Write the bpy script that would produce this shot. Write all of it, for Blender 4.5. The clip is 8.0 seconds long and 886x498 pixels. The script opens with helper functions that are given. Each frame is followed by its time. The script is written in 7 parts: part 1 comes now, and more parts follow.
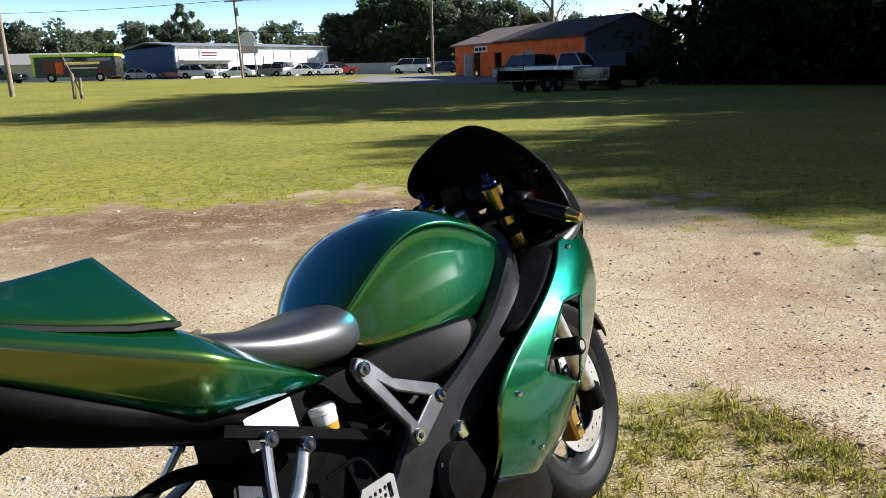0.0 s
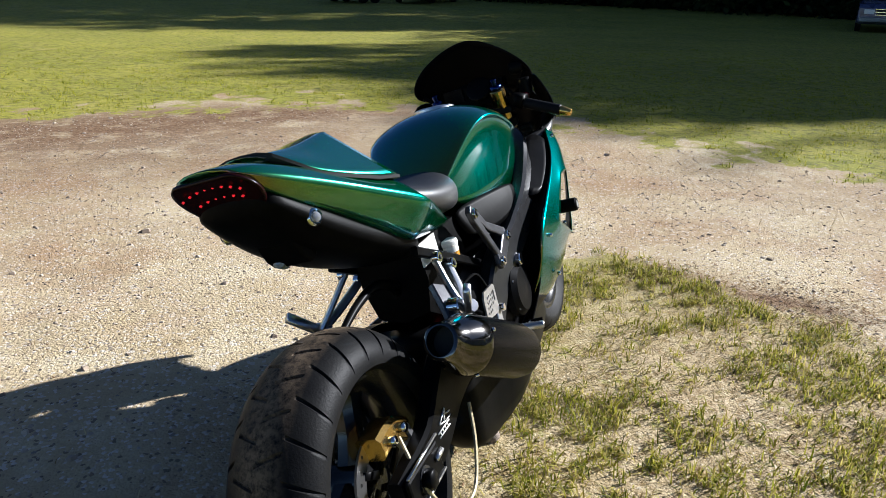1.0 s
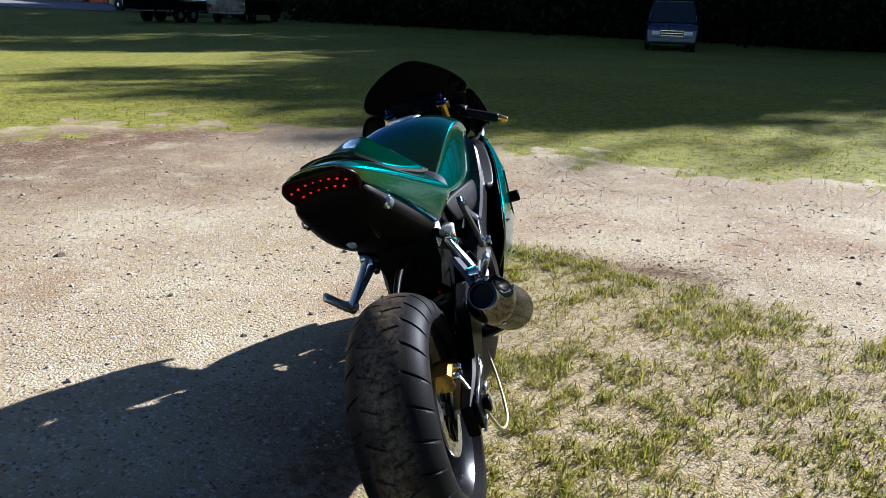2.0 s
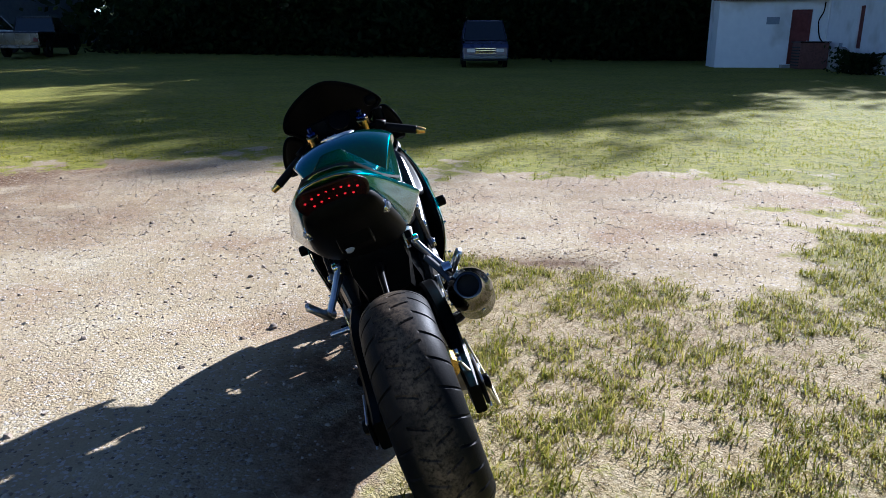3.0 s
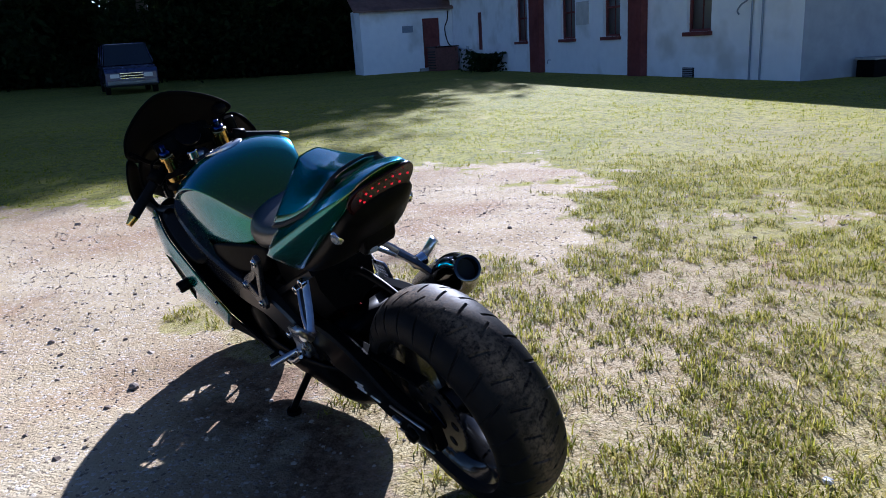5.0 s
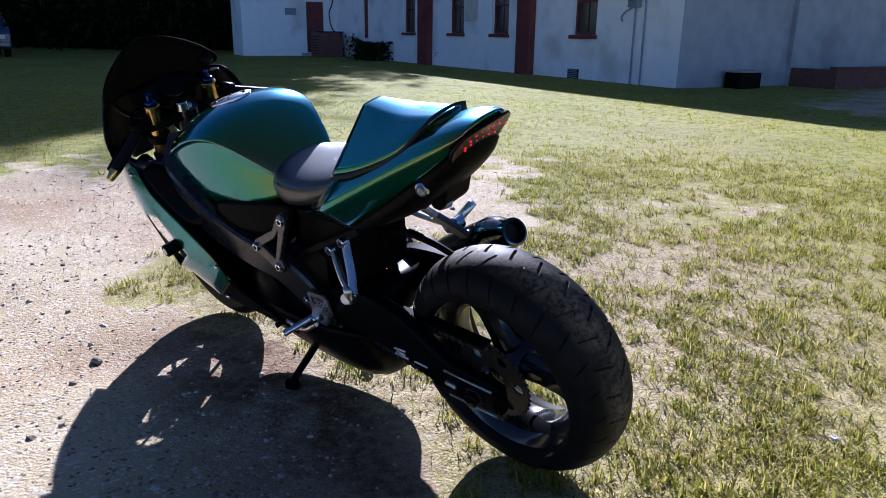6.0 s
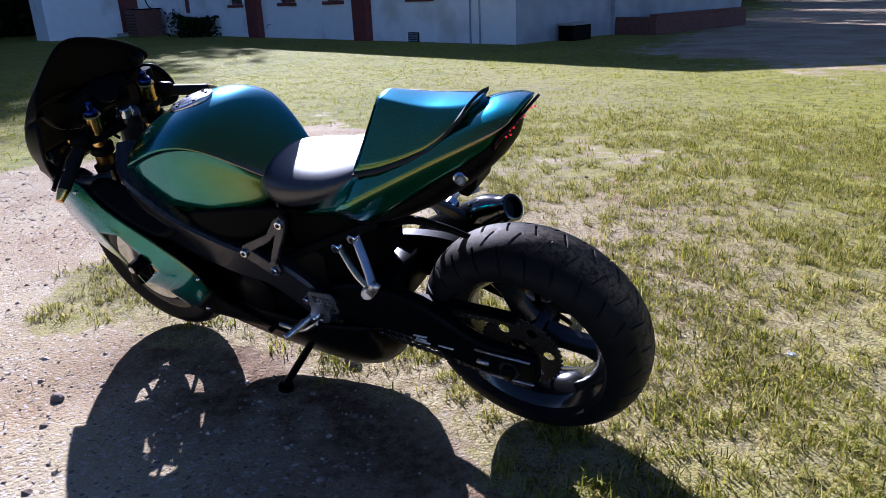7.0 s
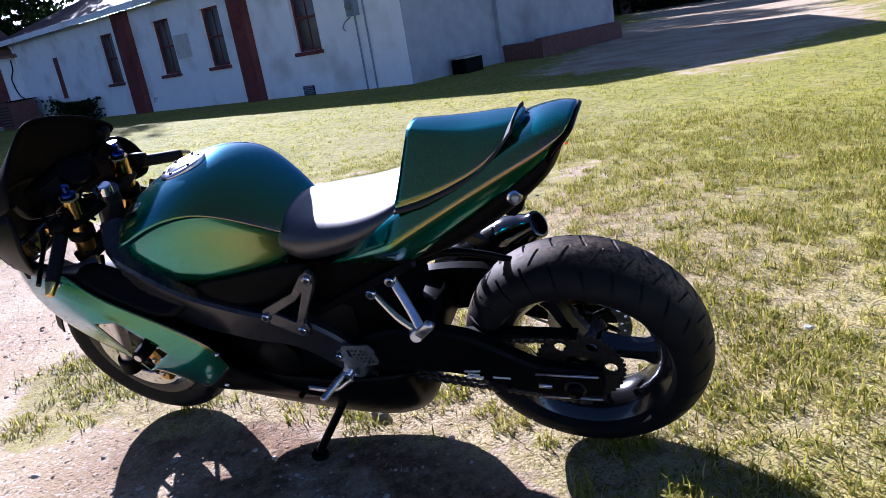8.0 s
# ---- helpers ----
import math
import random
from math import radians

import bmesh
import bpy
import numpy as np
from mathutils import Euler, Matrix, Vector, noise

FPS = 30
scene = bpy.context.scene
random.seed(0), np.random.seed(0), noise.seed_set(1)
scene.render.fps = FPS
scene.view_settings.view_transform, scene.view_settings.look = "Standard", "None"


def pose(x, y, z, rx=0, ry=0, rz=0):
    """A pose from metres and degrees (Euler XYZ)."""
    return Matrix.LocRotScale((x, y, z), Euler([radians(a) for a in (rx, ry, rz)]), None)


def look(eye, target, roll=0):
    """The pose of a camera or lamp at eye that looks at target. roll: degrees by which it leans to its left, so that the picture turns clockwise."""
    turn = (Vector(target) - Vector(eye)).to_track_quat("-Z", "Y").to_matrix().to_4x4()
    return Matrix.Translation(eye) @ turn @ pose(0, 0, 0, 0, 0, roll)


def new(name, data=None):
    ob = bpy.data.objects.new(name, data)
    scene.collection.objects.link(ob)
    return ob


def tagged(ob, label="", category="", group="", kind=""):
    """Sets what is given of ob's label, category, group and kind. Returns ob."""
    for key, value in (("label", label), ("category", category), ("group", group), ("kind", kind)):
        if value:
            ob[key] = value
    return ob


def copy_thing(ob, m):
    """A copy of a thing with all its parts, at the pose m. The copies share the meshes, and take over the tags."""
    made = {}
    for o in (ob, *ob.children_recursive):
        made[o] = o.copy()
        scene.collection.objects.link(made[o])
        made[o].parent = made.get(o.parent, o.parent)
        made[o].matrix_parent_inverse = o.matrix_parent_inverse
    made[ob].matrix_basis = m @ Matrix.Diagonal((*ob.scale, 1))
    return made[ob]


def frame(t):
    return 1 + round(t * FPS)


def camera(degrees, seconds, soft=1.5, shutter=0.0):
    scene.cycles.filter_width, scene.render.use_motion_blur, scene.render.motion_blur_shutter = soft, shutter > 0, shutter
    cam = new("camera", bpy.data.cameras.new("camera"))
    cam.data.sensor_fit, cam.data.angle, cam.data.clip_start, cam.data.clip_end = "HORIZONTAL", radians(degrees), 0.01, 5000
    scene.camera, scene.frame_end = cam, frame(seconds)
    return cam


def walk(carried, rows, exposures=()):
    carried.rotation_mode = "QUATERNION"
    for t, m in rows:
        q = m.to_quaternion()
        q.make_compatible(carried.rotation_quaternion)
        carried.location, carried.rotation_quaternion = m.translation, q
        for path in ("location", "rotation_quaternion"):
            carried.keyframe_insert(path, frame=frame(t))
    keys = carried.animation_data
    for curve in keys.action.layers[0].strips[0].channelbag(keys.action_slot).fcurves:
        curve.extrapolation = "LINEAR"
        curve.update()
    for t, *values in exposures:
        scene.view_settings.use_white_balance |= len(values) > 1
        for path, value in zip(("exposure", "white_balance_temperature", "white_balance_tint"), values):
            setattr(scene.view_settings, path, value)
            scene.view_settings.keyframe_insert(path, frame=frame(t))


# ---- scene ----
cam = camera(62.8, 8.0, soft=0.5)
PATH = [
    (0, (-0.007, 0.029, 1.202), (0.01, 1.975, 0.741), -1.3),
    (0.3, (-0.249, -0.085, 1.159), (-0.021, 1.826, 0.614), -1.8),
    (0.5, (-0.381, -0.17, 1.199), (-0.097, 1.71, 0.579), 1.0),
    (0.7, (-0.515, -0.299, 1.185), (-0.138, 1.583, 0.625), -0.5),
    (1, (-0.695, -0.444, 1.245), (-0.176, 1.364, 0.565), 1.4),
    (1.2, (-0.8, -0.466, 1.264), (-0.171, 1.307, 0.585), 4.1),
    (2.3, (-1.429, -0.655, 1.26), (-0.385, 0.94, 0.656), 1.4),
    (2.5, (-1.513, -0.628, 1.266), (-0.402, 0.923, 0.664), 2.5),
    (3, (-1.684, -0.525, 1.239), (-0.356, 0.863, 0.682), -0.1),
    (3.5, (-1.845, -0.4, 1.259), (-0.417, 0.898, 0.734), 0.4),
    (4, (-2.034, -0.234, 1.253), (-0.423, 0.828, 0.725), -3.1),
    (4.5, (-2.093, -0.022, 1.203), (-0.374, 0.889, 0.741), -3.8),
    (5, (-2.113, 0.207, 1.175), (-0.301, 0.859, 0.633), -3.6),
    (5.2, (-2.126, 0.297, 1.154), (-0.312, 0.912, 0.578), -3.0),
    (6.3, (-2.221, 0.813, 1.087), (-0.318, 1.025, 0.507), 0.7),
    (6.5, (-2.231, 0.903, 1.111), (-0.341, 1.095, 0.487), -0.9),
    (7, (-2.232, 1.08, 1.149), (-0.347, 0.973, 0.487), -2.5),
    (7.3, (-2.242, 1.226, 1.147), (-0.38, 1.018, 0.447), -3.8),
    (7.5, (-2.235, 1.271, 1.134), (-0.403, 0.894, 0.425), -4.5),
    (8, (-2.124, 1.377, 1.13), (-0.242, 1.024, 0.553), -9.6),
]
walk(cam, [(t, look(eye, target, roll)) for t, eye, target, roll in PATH], exposures=[
    (0.0, 1.17, 5550, 13), (1.5, 1.2, 5250, 14), (4.0, 1.2, 4900, 20), (5.5, 1.25, 4850, 24), (6.5, 1.38, 4850, 26), (7.1, 1.24, 4900, 28), (8.0, 1.62, 4950, 31)])

# ---- world, sun ----
SUN_AZ, SUN_EL = 13.0, 27.0
world = bpy.data.worlds.new("sky_world")
scene.world = world
world.use_nodes = True
wn = world.node_tree.nodes
sky = wn.new("ShaderNodeTexSky")
sky.sky_type = "NISHITA"
sky.sun_disc = False
sky.sun_elevation, sky.sun_rotation = radians(SUN_EL), radians(90 - SUN_AZ)
sky.air_density, sky.dust_density, sky.ozone_density = 1.0, 1.6, 2.0
wn["Background"].inputs["Strength"].default_value = 0.023
# morning haze: the sky brightens evenly all round towards the horizon
wl = world.node_tree.links
gen = wn.new("ShaderNodeTexCoord")
axes = wn.new("ShaderNodeSeparateXYZ")
wl.new(gen.outputs["Generated"], axes.inputs[0])
rim = wn.new("ShaderNodeMapRange")
for key, val in (("From Min", 0.0), ("From Max", 0.17), ("To Min", 1.0), ("To Max", 0.0)):
    rim.inputs[key].default_value = val
wl.new(axes.outputs[2], rim.inputs["Value"])
pw = wn.new("ShaderNodeMath")
pw.operation = "POWER"
wl.new(rim.outputs[0], pw.inputs[0])
pw.inputs[1].default_value = 1.5
gain = wn.new("ShaderNodeMath")
gain.operation = "MULTIPLY_ADD"
wl.new(pw.outputs[0], gain.inputs[0])
gain.inputs[1].default_value, gain.inputs[2].default_value = 13.0, 1.0
haze = wn.new("ShaderNodeVectorMath")
haze.operation = "SCALE"
wl.new(sky.outputs[0], haze.inputs[0])
wl.new(gain.outputs[0], haze.inputs["Scale"])
cool = wn.new("ShaderNodeVectorMath")
cool.operation = "MULTIPLY"
wl.new(haze.outputs[0], cool.inputs[0])
cool.inputs[1].default_value = (0.86, 0.98, 1.16)
wl.new(cool.outputs[0], wn["Background"].inputs[0])
sun = new("sun", bpy.data.lights.new("sun", "SUN"))
sun.data.energy, sun.data.angle, sun.data.color = 5.0, radians(0.55), (1.0, 0.92, 0.78)
sd = Vector((math.cos(radians(SUN_AZ)) * math.cos(radians(SUN_EL)), math.sin(radians(SUN_AZ)) * math.cos(radians(SUN_EL)), math.sin(radians(SUN_EL))))
sun.matrix_world = look(tuple(60 * sd), (0, 0, 0))

# ---- materials ----
def nodes_of(name):
    m = bpy.data.materials.new(name)
    m.use_nodes = True
    return m, m.node_tree.nodes, m.node_tree.links, m.node_tree.nodes["Principled BSDF"]


def noise_node(n, l, coord, scale, detail=4.0, rough=0.55):
    t = n.new("ShaderNodeTexNoise")
    t.inputs["Scale"].default_value, t.inputs["Detail"].default_value, t.inputs["Roughness"].default_value = scale, detail, rough
    l.new(coord, t.inputs["Vector"])
    return t.outputs["Fac"]


def mapped(n, l, fac, lo, hi, a=0.0, b=1.0):
    r = n.new("ShaderNodeMapRange")
    for k, v in (("From Min", lo), ("From Max", hi), ("To Min", a), ("To Max", b)):
        r.inputs[k].default_value = v
    l.new(fac, r.inputs["Value"])
    return r.outputs[0]


def mixed(n, l, fac, a, b, kind="MIX"):
    m = n.new("ShaderNodeMix")
    m.data_type, m.blend_type = "RGBA", kind
    for sock, v in ((m.inputs[0], fac), (m.inputs[6], a), (m.inputs[7], b)):
        if isinstance(v, (int, float)):
            sock.default_value = v
        elif isinstance(v, tuple):
            sock.default_value = (*v, 1.0)
        else:
            l.new(v, sock)
    return m.outputs[2]


def bumped(n, l, bsdf, height, strength, dist):
    b = n.new("ShaderNodeBump")
    b.inputs["Strength"].default_value, b.inputs["Distance"].default_value = strength, dist
    l.new(height, b.inputs["Height"])
    l.new(b.outputs[0], bsdf.inputs["Normal"])


def surface(name, c1, c2, scale=6.0, rough=0.6, metal=0.0, bump=0.15, bump_scale=60.0, bump_dist=0.004, stain=None, stain_scale=1.2, coat=0.0, rough_var=0.12, spec=0.5):
    """Two colours in grain, a broad stain, worn gloss and fine relief."""
    m, n, l, b = nodes_of(name)
    co = n.new("ShaderNodeTexCoord").outputs["Object"]
    grain = noise_node(n, l, co, scale, 5.0)
    col = mixed(n, l, mapped(n, l, grain, 0.35, 0.65), c1, c2)
    broad = noise_node(n, l, co, stain_scale, 3.0)
    if stain:
        col = mixed(n, l, mapped(n, l, broad, 0.52, 0.7), col, stain)
    l.new(col, b.inputs["Base Color"])
    l.new(mapped(n, l, broad, 0.3, 0.7, max(0.02, rough - rough_var), min(1.0, rough + rough_var)), b.inputs["Roughness"])
    b.inputs["Metallic"].default_value = metal
    b.inputs["Specular IOR Level"].default_value = spec
    b.inputs["Coat Weight"].default_value, b.inputs["Coat Roughness"].default_value = coat, 0.04
    if bump:
        bumped(n, l, b, noise_node(n, l, co, bump_scale, 3.0), bump, bump_dist)
    return m


def paint_green():
    """Colour-shift lacquer: a thin interference film on fine flake under a clear coat, faintly dusty."""
    m, n, l, b = nodes_of("green_flake_paint")
    co = n.new("ShaderNodeTexCoord").outputs["Object"]
    v = n.new("ShaderNodeTexVoronoi")
    v.inputs["Scale"].default_value = 900
    l.new(co, v.inputs["Vector"])
    base = mixed(n, l, mapped(n, l, noise_node(n, l, co, 3.0), 0.3, 0.7), (0.001, 0.024, 0.0035), (0.0015, 0.03, 0.0045))
    flake = mixed(n, l, mapped(n, l, v.outputs["Distance"], 0.0, 0.5, 0.25, 0.0), base, (0.008, 0.045, 0.012))
    dust = mapped(n, l, noise_node(n, l, co, 14.0, 6.0, 0.7), 0.6, 0.82, 0.0, 0.05)
    l.new(mixed(n, l, dust, flake, (0.34, 0.3, 0.22)), b.inputs["Base Color"])
    b.inputs["IOR"].default_value = 2.5
    b.inputs["Thin Film Thickness"].default_value, b.inputs["Thin Film IOR"].default_value = 434.0, 1.4
    l.new(mapped(n, l, noise_node(n, l, co, 5.0), 0.3, 0.7, 0.2, 0.25), b.inputs["Roughness"])
    b.inputs["Coat Weight"].default_value, b.inputs["Coat Roughness"].default_value = 1.0, 0.05
    b.inputs["Coat IOR"].default_value = 1.5
    return m


def rubber_mat(name, y0, y1, most):
    """Black rubber, sandy dust on the crown."""
    m, n, l, b = nodes_of(name)
    co = n.new("ShaderNodeTexCoord").outputs["Object"]
    s = n.new("ShaderNodeSeparateXYZ")
    l.new(co, s.inputs[0])
    ab = n.new("ShaderNodeMath")
    ab.operation = "ABSOLUTE"
    l.new(s.outputs[1], ab.inputs[0])
    near = mapped(n, l, ab.outputs[0], y0, y1, most, 0.0)
    grit = mapped(n, l, noise_node(n, l, co, 75.0, 6.0, 0.75), 0.36, 0.58)
    patch = mapped(n, l, noise_node(n, l, co, 6.0, 4.0), 0.3, 0.5)
    f = n.new("ShaderNodeMath")
    f.operation = "MULTIPLY"
    l.new(near, f.inputs[0]), l.new(grit, f.inputs[1])
    f2 = n.new("ShaderNodeMath")
    f2.operation = "MULTIPLY"
    l.new(f.outputs[0], f2.inputs[0]), l.new(patch, f2.inputs[1])
    rub = mixed(n, l, mapped(n, l, noise_node(n, l, co, 20.0), 0.3, 0.7), (0.006, 0.006, 0.0065), (0.011, 0.0108, 0.0105))
    l.new(mixed(n, l, f2.outputs[0], rub, (0.3, 0.22, 0.14)), b.inputs["Base Color"])
    l.new(mapped(n, l, f2.outputs[0], 0, 1, 0.5, 0.95), b.inputs["Roughness"])
    b.inputs["Specular IOR Level"].default_value = 0.08
    bumped(n, l, b, noise_node(n, l, co, 220.0, 4.0), 0.3, 0.002)
    return m


def ground_mat():
    """Sand and grit of a worn lot running into turf; the share of each comes with the mesh."""
    m, n, l, b = nodes_of("ground_earth")
    co = n.new("ShaderNodeTexCoord").outputs["Object"]
    at = n.new("ShaderNodeAttribute")
    at.attribute_name = "soil"
    sep = n.new("ShaderNodeSeparateColor")
    l.new(at.outputs["Color"], sep.inputs[0])
    # sand: pale and tan drifts, grit, scattered dark chips
    drift = noise_node(n, l, co, 0.55, 6.0, 0.6)
    sand = mixed(n, l, mapped(n, l, drift, 0.38, 0.62), (0.57, 0.464, 0.28), (0.44, 0.333, 0.18))
    sand = mixed(n, l, mapped(n, l, noise_node(n, l, co, 3.2, 6.0, 0.65), 0.5, 0.68), sand, (0.68, 0.583, 0.385))
    sand = mixed(n, l, mapped(n, l, noise_node(n, l, co, 0.8, 6.0, 0.7), 0.47, 0.62, 0.0, 0.9), sand, (0.36, 0.23, 0.115))
    grit = n.new("ShaderNodeTexVoronoi")
    grit.inputs["Scale"].default_value = 95
    l.new(co, grit.inputs["Vector"])
    gsep = n.new("ShaderNodeSeparateColor")
    l.new(grit.outputs["Color"], gsep.inputs[0])
    sand = mixed(n, l, mapped(n, l, gsep.outputs[0], 0.0, 1.0, 0.0, 0.24), sand, (0.27, 0.21, 0.16))
    sand = mixed(n, l, mapped(n, l, gsep.outputs[1], 0.86, 0.9, 0.0, 0.5), sand, (0.72, 0.68, 0.62))
    sand = mixed(n, l, mapped(n, l, gsep.outputs[2], 0.95, 0.97, 0.0, 0.7), sand, (0.1, 0.075, 0.06))
    # brown leaf litter; the same mask also carries shade painted along the bike's left
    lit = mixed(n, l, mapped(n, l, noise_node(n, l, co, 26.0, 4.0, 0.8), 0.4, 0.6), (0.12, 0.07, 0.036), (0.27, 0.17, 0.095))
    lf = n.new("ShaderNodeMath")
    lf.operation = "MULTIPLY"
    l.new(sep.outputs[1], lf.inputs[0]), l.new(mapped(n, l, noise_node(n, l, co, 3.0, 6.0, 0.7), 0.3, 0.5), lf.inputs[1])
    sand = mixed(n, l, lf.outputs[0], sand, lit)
    # turf
    broad = noise_node(n, l, co, 0.35, 5.0, 0.6)
    turf = mixed(n, l, mapped(n, l, broad, 0.38, 0.64), (0.2, 0.215, 0.012), (0.335, 0.32, 0.022))
    turf = mixed(n, l, mapped(n, l, noise_node(n, l, co, 1.7, 8.0, 0.8), 0.46, 0.6, 0.0, 0.75), turf, (0.34, 0.3, 0.055))
    turf = mixed(n, l, mapped(n, l, noise_node(n, l, co, 8.0, 8.0, 0.8), 0.48, 0.58, 0.0, 0.85), turf, (0.07, 0.085, 0.008))
    turf = mixed(n, l, mapped(n, l, noise_node(n, l, co, 34.0, 5.0, 0.8), 0.54, 0.64, 0.0, 0.8), turf, (0.4, 0.37, 0.07))
    turf = mixed(n, l, mapped(n, l, noise_node(n, l, co, 0.9, 6.0, 0.7), 0.6, 0.72, 0.0, 0.5), turf, (0.4, 0.31, 0.12))
    bare = n.new("ShaderNodeMath")
    bare.operation = "MULTIPLY"
    l.new(sep.outputs[2], bare.inputs[0]), l.new(mapped(n, l, noise_node(n, l, co, 11.0, 6.0, 0.7), 0.3, 0.44), bare.inputs[1])
    dirt = mixed(n, l, mapped(n, l, noise_node(n, l, co, 24.0, 7.0, 0.8), 0.48, 0.62), (0.55, 0.43, 0.265), (0.22, 0.14, 0.066))
    dirt = mixed(n, l, mapped(n, l, noise_node(n, l, co, 5.5, 7.0, 0.8), 0.5, 0.6, 0.0, 0.6), dirt, (0.33, 0.23, 0.115))
    dirt = mixed(n, l, mapped(n, l, noise_node(n, l, co, 110.0, 3.0, 0.7), 0.54, 0.6, 0.0, 0.85), dirt, (0.09, 0.06, 0.035))
    dirt = mixed(n, l, mapped(n, l, noise_node(n, l, co, 75.0, 3.0, 0.7), 0.6, 0.66, 0.0, 0.8), dirt, (0.74, 0.64, 0.47))
    turf = mixed(n, l, bare.outputs[0], turf, dirt)
    # ragged edge between them
    edge = n.new("ShaderNodeMath")
    edge.operation = "ADD"
    l.new(sep.outputs[0], edge.inputs[0])
    l.new(mapped(n, l, noise_node(n, l, co, 2.0, 9.0, 0.74), 0.25, 0.75, -0.5, 0.5), edge.inputs[1])
    share = mapped(n, l, edge.outputs[0], 0.42, 0.58)
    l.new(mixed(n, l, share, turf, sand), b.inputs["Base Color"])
    b.inputs["Roughness"].default_value = 0.93
    b.inputs["Specular IOR Level"].default_value = 0.12
    hgt = n.new("ShaderNodeMath")
    hgt.operation = "ADD"
    l.new(noise_node(n, l, co, 85.0, 4.0, 0.6), hgt.inputs[0])
    l.new(mapped(n, l, grit.outputs["Distance"], 0.0, 0.7, 0.22, 0.0), hgt.inputs[1])
    bumped(n, l, b, hgt.outputs[0], 1.0, 0.0075)
    return m


def leaf_mat(name, c1, c2, c3, rough=0.55):
    """Blades or leaves, each with its own tint, a little light through them."""
    m, n, l, b = nodes_of(name)
    g = n.new("ShaderNodeNewGeometry")
    ramp = n.new("ShaderNodeValToRGB")
    ramp.color_ramp.elements[0].color, ramp.color_ramp.elements[1].color = (*c1, 1), (*c3, 1)
    e = ramp.color_ramp.elements.new(0.45)
    e.color = (*c2, 1)
    l.new(g.outputs["Random Per Island"], ramp.inputs[0])
    l.new(ramp.outputs[0], b.inputs["Base Color"])
    b.inputs["Roughness"].default_value = rough
    b.inputs["Specular IOR Level"].default_value = 0.1
    tr = n.new("ShaderNodeBsdfTranslucent")
    l.new(ramp.outputs[0], tr.inputs[0])
    mx = n.new("ShaderNodeMixShader")
    mx.inputs[0].default_value = 0.5
    l.new(b.outputs[0], mx.inputs[1]), l.new(tr.outputs[0], mx.inputs[2])
    l.new(mx.outputs[0], n["Material Output"].inputs[0])
    return m


def glass_mat(name, tint, rough=0.03, clear=0.0):
    m, n, l, b = nodes_of(name)
    b.inputs["Base Color"].default_value = (*tint, 1)
    b.inputs["Roughness"].default_value = rough
    b.inputs["Transmission Weight"].default_value = clear
    b.inputs["Coat Weight"].default_value = 0.5
    return m


def glow_mat(name, col, strength):
    m, n, l, b = nodes_of(name)
    b.inputs["Base Color"].default_value = (*col, 1)
    b.inputs["Emission Color"].default_value = (*col, 1)
    b.inputs["Emission Strength"].default_value = strength
    return m


GREEN = paint_green()
RUBBER = rubber_mat("tyre_rubber", 0.015, 0.06, 0.5)
CLEAN_RUBBER = rubber_mat("clean_rubber", 0.0, 0.03, 0.04)
EARTH = ground_mat()
GRASS = leaf_mat("grass_blade", (0.065, 0.085, 0.006), (0.31, 0.31, 0.02), (0.58, 0.47, 0.14))
LAWN = leaf_mat("lawn_blade", (0.17, 0.205, 0.01), (0.34, 0.345, 0.02), (0.53, 0.47, 0.06))
STRAW = leaf_mat("straw_blade", (0.24, 0.17, 0.07), (0.42, 0.33, 0.16), (0.6, 0.5, 0.28))
DEAD_LEAF = leaf_mat("dead_leaf", (0.14, 0.08, 0.04), (0.26, 0.16, 0.08), (0.4, 0.28, 0.15))
# near leaves almost black, the shade under the trees put into their colour
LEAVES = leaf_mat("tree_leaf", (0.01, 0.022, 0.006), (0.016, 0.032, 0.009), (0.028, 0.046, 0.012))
# same leaf lightened: half-lit grove, then haze painted into the far trees
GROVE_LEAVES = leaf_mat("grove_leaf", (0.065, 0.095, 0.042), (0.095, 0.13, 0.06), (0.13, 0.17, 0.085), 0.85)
HAZED_LEAVES = leaf_mat("hazed_tree_leaf", (0.1, 0.13, 0.08), (0.125, 0.155, 0.09), (0.15, 0.18, 0.105), 0.85)
BARK = surface("bark", (0.09, 0.065, 0.045), (0.17, 0.13, 0.1), 18, 0.9, bump=0.8, bump_scale=30, bump_dist=0.03)
SATIN_BLACK = surface("satin_black", (0.002, 0.002, 0.0022), (0.004, 0.004, 0.0042), 30, 0.36, bump=0.05, stain=(0.006, 0.0055, 0.005), spec=0.055)
GLOSS_BLACK = surface("gloss_black", (0.006, 0.006, 0.007), (0.012, 0.012, 0.012), 20, 0.2, bump=0, coat=0.25, spec=0.3)
PLASTIC_BLACK = surface("textured_black_plastic", (0.002, 0.002, 0.002), (0.004, 0.0039, 0.0038), 50, 0.45, bump=0.15, bump_scale=300, bump_dist=0.001, stain=(0.004, 0.0038, 0.0036), spec=0.04)
FRAME_GREY = surface("frame_alloy_black", (0.06, 0.06, 0.064), (0.085, 0.085, 0.09), 40, 0.3, metal=0.8, bump=0.12, bump_scale=250, bump_dist=0.001)
SPAR_BLACK = surface("black_frame_paint", (0.01, 0.01, 0.011), (0.016, 0.016, 0.017), 40, 0.3, bump=0.06, bump_scale=250, bump_dist=0.001, spec=0.42)
VINYL = surface("seat_vinyl", (0.014, 0.014, 0.015), (0.022, 0.022, 0.023), 60, 0.33, bump=0.14, bump_scale=500, bump_dist=0.0012, stain=(0.03, 0.03, 0.031), spec=0.7)
